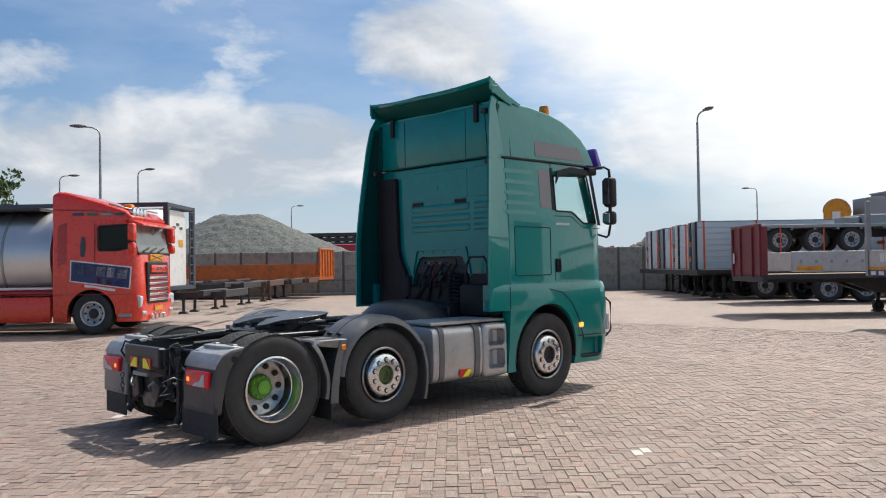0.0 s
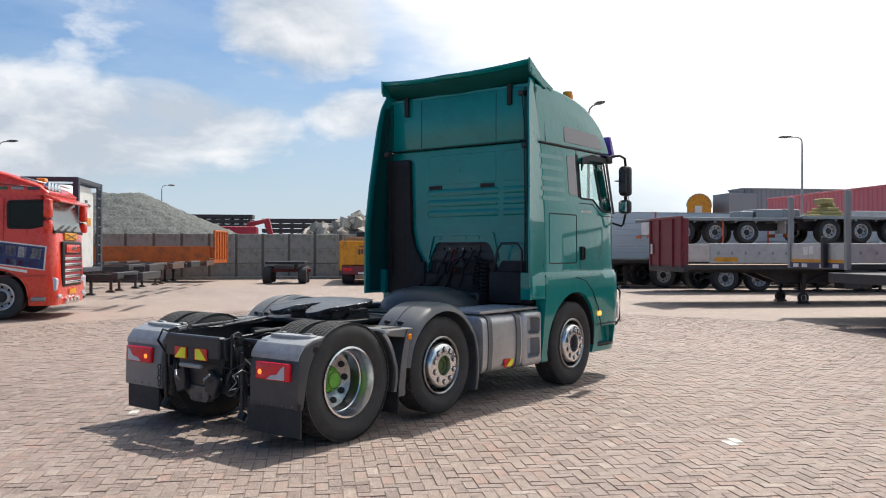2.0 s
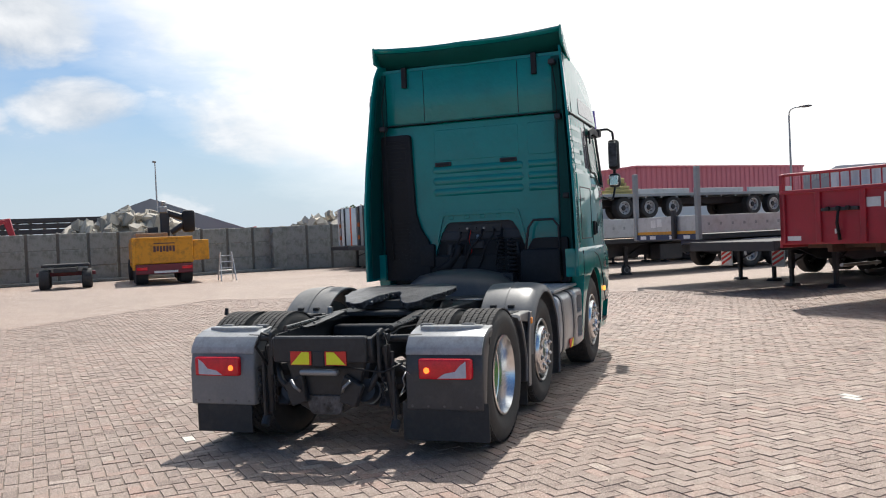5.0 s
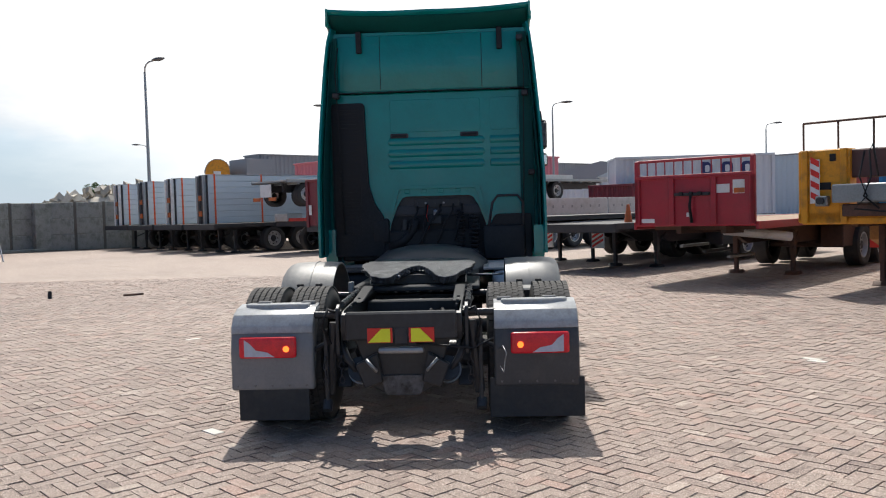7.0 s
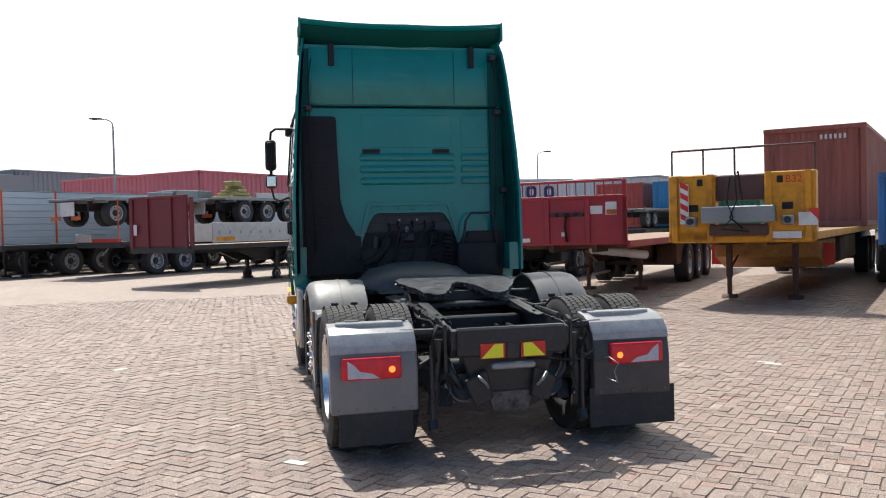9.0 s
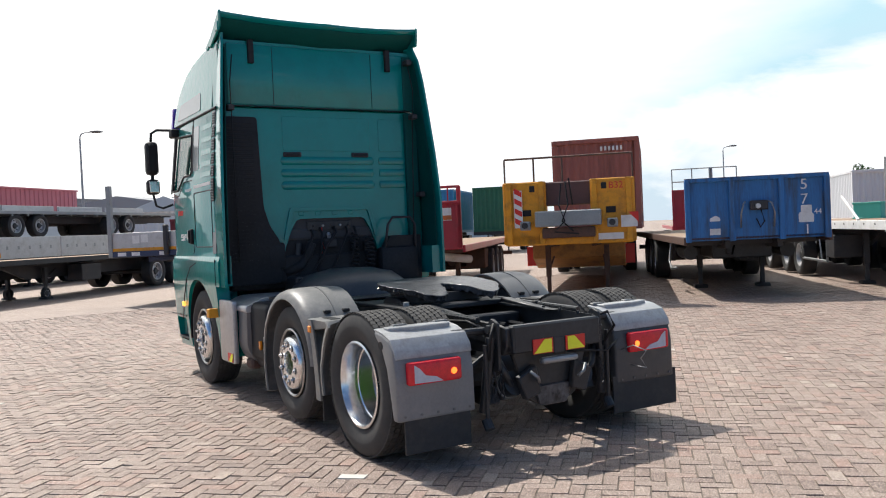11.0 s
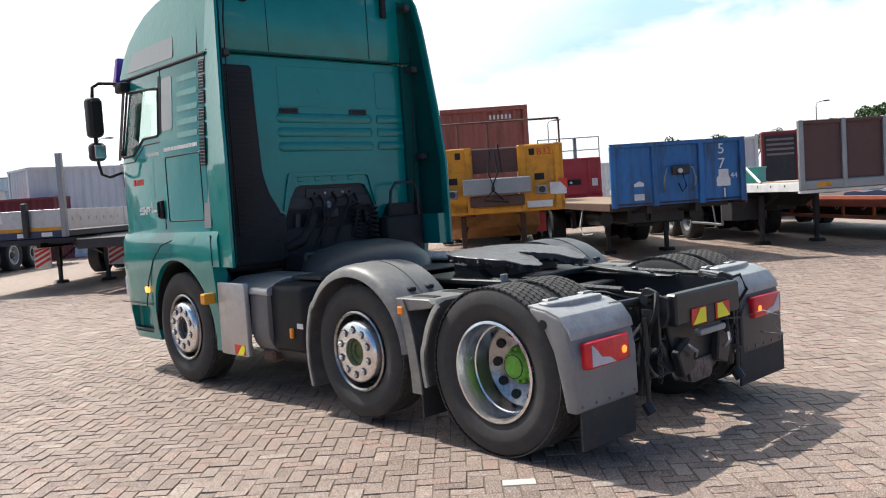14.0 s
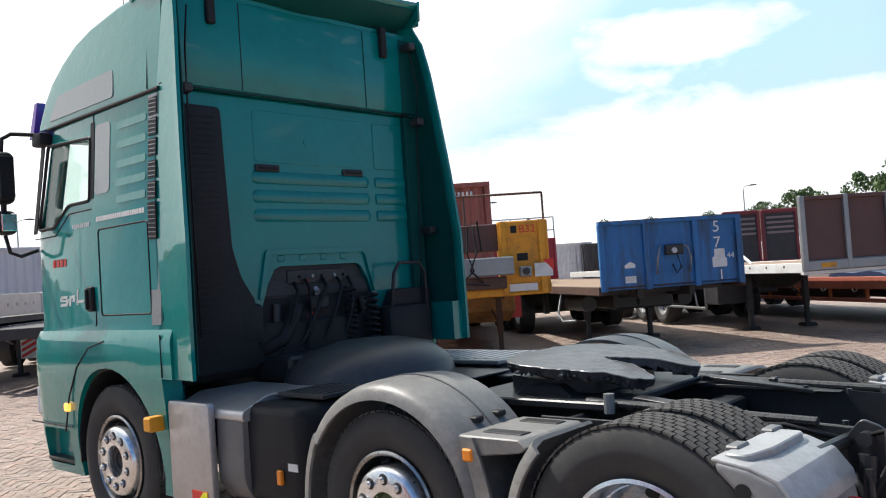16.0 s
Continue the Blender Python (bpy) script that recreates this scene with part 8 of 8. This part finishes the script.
stones("rubble", "broken lumps on the far mound", 61.9, 28.3, 13.6, 3.5, 4.2, 260, 0.99, 11, RUBBLE, -55)

# dark stacked racks behind the heaps
for x, y, L, z in ((55.1, 76.0, 12.7, 5.79), (62.5, 61.7, 15.1, 5.18)):
    T = thing("beam_stack", "long stack of dark steel beams", "beam stack", put_at(x, y, -47), "beam stacks")
    for k in range(5):
        part("beam", box(-L / 2 + 0.3 * (k % 2), L / 2 - 0.3 * (k % 2), -1.2, 1.2, z - 0.56 * (k + 1) + 0.12, z - 0.56 * k, 0.02), DARK_STEEL, T)
    for k in range(12):
        part("spacer", box(-L / 2 + 0.6 + k * L / 12, -L / 2 + 0.8 + k * L / 12, -1.1, 1.1, 0, z - 0.02, 0.0), POSTS, T)


def machine(x, y, turn, s=1.0):
    T = thing("excavator", "red tracked crushing machine behind the wall", "excavator", put_at(x, y, turn) @ Matrix.Diagonal((s, s, s, 1)), "machines")
    part("body", box(-1.8, 1.6, -1.2, 1.2, 1.2, 2.9, 0.15, 2), RED_PAINT, T)
    part("cab", box(0.6, 1.9, 0.2, 1.2, 2.2, 3.6, 0.1, 2), SMOKE, T)
    part("engine_cover", box(-1.2, 3.0, -0.9, 0.2, 2.85, 3.9, 0.2, 2), RED_PAINT, T)
    part("boom", prism([(1.0, 2.6), (2.0, 4.3), (3.6, 4.6), (3.8, 4.3), (2.3, 3.9), (1.6, 2.4)], "y", -0.25, 0.25, 0.05), RED_PAINT, T, "red boom")
    part("stick", prism([(3.4, 4.6), (4.0, 4.7), (4.4, 3.0), (4.0, 2.9)], "y", -0.2, 0.2, 0.04), RED_PAINT, T)
    part("ram", rod((1.5, 0.0, 3.2), (2.6, 0.0, 4.5), 0.08, 8), STEEL, T)
    for q in (-1, 1):
        part("track", box(-2.0, 2.0, q * 1.1 - 0.3, q * 1.1 + 0.3, 0.0, 1.0, 0.3, 3), DARK_STEEL, T)


machine(42.9, 55.3, -50, 0.97)
machine(80.1, 55.4, -60, 0.81)

# ---- lamp posts ----


def lamp_post(x, y, turn, size, h=8.8):
    if "lamp" in SHARED:
        return copy_thing(SHARED["lamp"], put_at(x, y, turn, size=size / 1.29))
    T = thing("street_lamp", "tall grey steel lamp post with a single arm", "street lamp", put_at(x, y, turn, size=size), "lamp posts")
    part("pole", join(rod((0, 0, 0), (0, 0, h - 0.5), 0.10, 12, 0.055)), LAMP_STEEL, T)
    part("arm", tube([(0, 0, h - 0.52), (0.02, 0, h - 0.3), (0.12, 0, h - 0.13), (0.35, 0, h - 0.03), (0.75, 0, h)], 0.04, 8), LAMP_STEEL, T)
    part("lamp_head", moved(lathe([(0.0, -0.42), (0.10, -0.38), (0.17, -0.1), (0.16, 0.15), (0.07, 0.38), (0.0, 0.4)], 16), Matrix.Translation((1.05, 0, h + 0.02)) @ Matrix.Rotation(-math.pi / 2, 4, "Z") @ Matrix.Diagonal((1, 1, 0.55, 1))), LAMP_HEAD, T, "oval grey lamp head")
    SHARED["lamp"] = T
    return T


for x, y, turn, size in ((45.6, 20.45, 240, 1.29), (94.0, 40.2, 112, 1.2), (68.2, 12.6, 101, 1.27), (66.6, -6.5, -95, 1.2), (92.4, -32.9, -108, 1.2), (66.7, 55.0, 215, 1.2), (62.6, 94.3, -34, 1.2), (16.2, 44.6, 159, 1.2), (27.4, 64.9, -60, 1.2), (23.5, 73.1, -30, 1.2), (43.2, -107.2, -158, 1.2), (68.6, -83.3, -140, 1.2)):
    lamp_post(x, y, turn, size)

# ---- buildings ----


def clad_hall(name, label, x, y, turn, size, L, W, H, material, roof=None, pitch=0.5, ridge=0.0, band_mat=None, band_h=0.0):
    """A hall with ribbed cladding; corner at the origin, running along +x (L) and +y (W)."""
    T = thing(name, label, "hall", put_at(x, y, turn, size=size), "halls")
    for (px, py, ang, ln) in ((0, 0, 0, L), (0, W, -90, W), (L, 0, 90, W), (L, W, 180, L)):
        n = max(2, int(ln / pitch))
        pts = []
        for k in range(n):
            a, p = k * ln / n, ln / n
            pts += [(a, 0.0), (a + p * 0.35, 0.0), (a + p * 0.5, 0.06), (a + p * 0.85, 0.06)]
        pts += [(ln, 0.0), (ln, 0.3), (0, 0.3)]
        w = part("wall", prism(pts, "z", band_h, H), material, T, sharp=20)
        w.matrix_basis = put_at(px, py, ang)
        if band_h:
            b = part("lower_wall", box(0, ln, -0.02, 0.3, 0, band_h, 0.0), band_mat, T)
            b.matrix_basis = put_at(px, py, ang)
    if ridge:
        part("roof", prism([(-0.3, H - 0.1), (W / 2, H + ridge), (W + 0.3, H - 0.1)], "x", -0.3, L + 0.3), roof or material, T)
    else:
        part("roof", box(-0.1, L + 0.1, -0.1, W + 0.1, H - 0.02, H + 0.12, 0.02), roof or material, T)
    return T


clad_hall("warehouse", "long red ribbed warehouse with pale lower wall", 69.7, 6.0, -44, 1.19, 17.5, 16, 5.8, SHED_RED, band_mat=SHED_PALE, band_h=3.6)
clad_hall("warehouse", "long grey flat-roofed hall", 109.6, 30.7, -44, 1.36, 60, 3, 7.4, SHED_GREY)
clad_hall("warehouse", "white hall with shallow gable roof", 96.3, -26.9, -44, 1.15, 40, 26, 4.6, SHED_WHITE, roof=SHED_GREY, ridge=2.0)
clad_hall("warehouse", "pale blue flat-roofed hall", 76.3, -40.9, -44, 1.15, 60, 24, 5.6, SHED_PALE, roof=SHED_GREY)
clad_hall("warehouse", "small pale hall with a grey gable roof", 74.0, -17.5, -13, 0.95, 25, 6.4, 4.7, SHED_WHITE, roof=SHED_PALE, ridge=1.4)
G = thing("barn", "grey gabled barn behind the wall", "barn", put_at(77.54, 64.56, 42, size=1.369), "halls")
part("wall", box(0, 18, -8, 8, 0, 2.8, 0.0), SHED_WHITE, G)
part("roof", prism([(-8.4, 2.6), (0, 5.6), (8.4, 2.6)], "x", -0.5, 18.5), SHED_GREY, G, "shallow grey gable roof")
A = thing("arched_shed", "small yellow shed with an arched roof", "shed", put_at(105.97, 35.48, 200, size=1.367), "halls")
pts = [(-1.15, 0), (1.15, 0), (1.15, 5.7)] + [(1.15 * math.cos(radians(a)), 5.7 + 1.15 * math.sin(radians(a))) for a in range(15, 180, 15)] + [(-1.15, 5.7)]
part("body", prism(pts, "x", -4.0, 0.0), YELLOW, A)
part("roof_edge", prism(arc_pts(0, 5.7, 1.22, 0, 180, 12) + arc_pts(0, 5.7, 1.15, 180, 0, 12), "x", -4.0, 0.1), SHED_GREY, A)
part("door", box(0.0, 0.03, -0.4, 0.3, 4.6, 5.7, 0.0), WHITE, A)
solid("roof_unit", box(0, 3, 0, 3.5, 0, 7.0, 0.02), SHED_GREY, "small grey block beside the yellow shed", "shed", put_at(107.61, 31.97, -44, size=1.356))

# boxes and containers in the distance
C = container("white box with dark lettering shapes", pose(32.8, -10.2, 0.0, 0, 0, 180), 2.6, 3.79, SHED_WHITE, W=7.2, pitch=0.35)
for k in range(3):
    y = 0.3 + k * 0.9
    part("letter_shape", prism(round_poly([(y, 2.85), (y, 3.45), (y + 0.5, 3.45), (y + 0.5, 2.85)], 0.18) if k else [(y, 2.85), (y, 3.45), (y + 0.3, 3.45), (y + 0.48, 3.3), (y + 0.48, 3.0), (y + 0.3, 2.85)], "x", 0.03, 0.04), NAVY_LOGO, C)
    part("letter_core", prism(round_poly([(y + 0.15, 2.99), (y + 0.15, 3.31), (y + 0.35, 3.31), (y + 0.35, 2.99)], 0.08), "x", 0.038, 0.044), SHED_WHITE, C)
for label, x, y, z, turn, L, H, mt in (
        ("white box body standing behind the blue trailer", 22.3, -32.4, 0.0, R_HEAD, 7.0, 2.7, WHITE),
        ("pale grey box body standing behind the brown trailer", 14.1, -28.5, 0.0, R_HEAD, 8.0, 3.16, SHED_WHITE),
        ("maroon box body standing behind the drop-side body", 32.6, -6.3, 0.0, R_HEAD, 2.6, 2.55, MAROON),
        ("dark steel box body standing behind the blue trailer", 20.6, -33.4, 0.0, R_HEAD, 6.0, 2.6, DARK_STEEL)):
    container(label, pose(x, y, z, 0, 0, turn), L, H, mt)
for label, x, y, mt, w in (("faded red shipping container on a chassis", 41.2, -20.1, RED_BOX, 2.9), ("bright blue shipping container on a chassis", 38.8, -22.4, BLUE_BOX, 2.44), ("dark green shipping container on a chassis", 36.3, -25.0, GREEN_BOX, 2.44)):
    trailer("dark chassis trailer under a container", put_at(x, y, R_HEAD), L=7.5, deck=1.30, frame=DARK_STEEL, bare=True, leg_at=-1.5, axles=(-5.0, -6.1), r=0.45)
    container(label, pose(x, y, 1.305, 0, 0, R_HEAD), 6.06, 2.65, mt, W=w)
trailer("dark flatbed under a stacked chassis", put_at(33.4, -16.6, R_HEAD), L=9, deck=1.2, frame=DARK_STEEL, floor=DARK_STEEL, leg_at=-2.5, axles=(-6.0, -7.2))
upper_flat(put_at(33.4, -16.6, R_HEAD), (-0.7, -1.9), L=8.5, label="dark chassis stacked wheels down on a flatbed", load=1.21, deck=2.26)
V = thing("van", "dark blue van parked between the trailers", "van", put_at(15.8, -15.1, R_HEAD))
part("body", box(-3.2, 0, -0.9, 0.9, 0.35, 1.15, 0.12, 2), NAVY, V)
part("cabin", prism([(-3.0, 1.1), (-2.7, 1.75), (-1.2, 1.75), (-0.5, 1.12)], "y", -0.82, 0.82, 0.05), NAVY, V)
part("screen", prism([(-1.15, 1.68), (-0.6, 1.16), (-0.56, 1.16), (-1.10, 1.70)], "y", -0.7, 0.7), SMOKE, V)
for s in (-1, 1):
    for x in (-0.7, -2.5):
        road_wheel(V, x, s * 0.82, 0.33, s, 0.33, 0.22)

# ---- trees ----


def tree(x, y, h, seed, spread=1.0, label="broad green tree in full leaf"):
    r = random.Random(seed)
    T = thing("tree", label, "tree", put_at(x, y, r.uniform(0, 360)), "trees")
    limbs = join(rod((0, 0, 0), (0.1, 0, h * 0.45), 0.28, 10, 0.16))
    tips = []
    for k in range(9):
        a, up = r.uniform(0, 6.28), r.uniform(0.55, 0.95)
        e = Vector((math.cos(a) * h * 0.28 * spread * r.uniform(0.4, 1), math.sin(a) * h * 0.28 * spread * r.uniform(0.4, 1), h * up * 0.92))
        join(limbs, rod((0.08, 0, h * r.uniform(0.28, 0.44)), e, 0.10, 6, 0.03))
        tips.append(e)
    part("trunk", limbs, BARK, T)
    vs, fs = [], []
    for e in tips:
        for _ in range(5):
            c = e + Vector((r.gauss(0, 1), r.gauss(0, 1), r.gauss(0, 0.7))) * h * 0.075 * spread
            rad = h * r.uniform(0.05, 0.11) * spread
            for _ in range(110):
                d = Vector((r.gauss(0, 1), r.gauss(0, 1), r.gauss(0, 1))).normalized()
                p = c + d * rad * r.uniform(0.75, 1.1)
                q = Euler((r.uniform(0, 6), r.uniform(0, 6), r.uniform(0, 6))).to_matrix()
                s = 0.16 * r.uniform(0.6, 1.2) * h / 8
                n = len(vs)
                for ux, uy in ((-1, 0), (0, -0.55), (1, 0), (0, 0.55)):
                    vs.append(tuple(p + q @ Vector((ux * s, uy * s, 0))))
                fs.append((n, n + 1, n + 2, n + 3))
    me = bpy.data.meshes.new("crown")
    me.from_pydata(vs, [], fs)
    me.materials.append(LEAF)
    c = new("crown", me)
    c.parent = T
    return T


for k, (x, y, h) in enumerate(((14.7, 65.1, 10.1), (9.4, 71.3, 11.2), (30.4, -95.9, 9.0), (23.4, -91.0, 9.8), (18.1, -86.1, 10.8), (39.8, -108.2, 7.5), (49.1, -113.2, 7.5), (58.5, -120.5, 8.0), (201.9, 96.1, 10.9), (216.0, 92.3, 10.0), (67.9, -123.0, 7.5), (11.7, -83.6, 10.0), (53.0, -92.0, 7.4), (46.5, -90.0, 7.2), (42.0, -94.0, 7.0), (34.4, -90.0, 7.3))):
    tree(x, y, h, 20 + k)

# ---- small things on the pavers ----
solid("chock", join(prism([(-0.12, 0.0), (0.16, 0.0), (0.18, 0.05), (0.06, 0.06), (0.10, 0.24), (0.02, 0.26), (-0.06, 0.10)], "y", -0.06, 0.06, 0.01)), BLACK, "small black plastic wheel chock", "chock", put_at(10.12, 8.19, 20) @ Matrix.Diagonal((0.6, 0.6, 0.6, 1)))
solid("stick", box(-0.2, 0.2, -0.03, 0.03, 0.0, 0.04, 0.008), RUST, "short rusty bar lying on the pavers", "bar", put_at(10.47, 6.62, -50))

# ---- the nearest bricks, one by one ----
first = None
for mid, along, dz, tx, ty in near_bricks:
    m = Matrix.Translation((mid.x, mid.y, dz)) @ Matrix.Rotation(ROW + (0 if along else math.pi / 2), 4, "Z") @ Matrix.Rotation(tx, 4, "X") @ Matrix.Rotation(ty, 4, "Y")
    if first is None:
        first = part("brick", one_brick(), PAVER, pavement, smooth=False)
        first.matrix_basis = m
    else:
        share(first, pavement, m)
first = None
for mid, along in pale:
    m = Matrix.Translation((mid.x, mid.y, 0.001)) @ Matrix.Rotation(ROW + (0 if along else math.pi / 2), 4, "Z")
    if first is None:
        first = part("pale_brick", one_brick(), PALE, pavement, "pale grey brick among the brown ones", smooth=False)
        first.matrix_basis = m
    else:
        share(first, pavement, m)
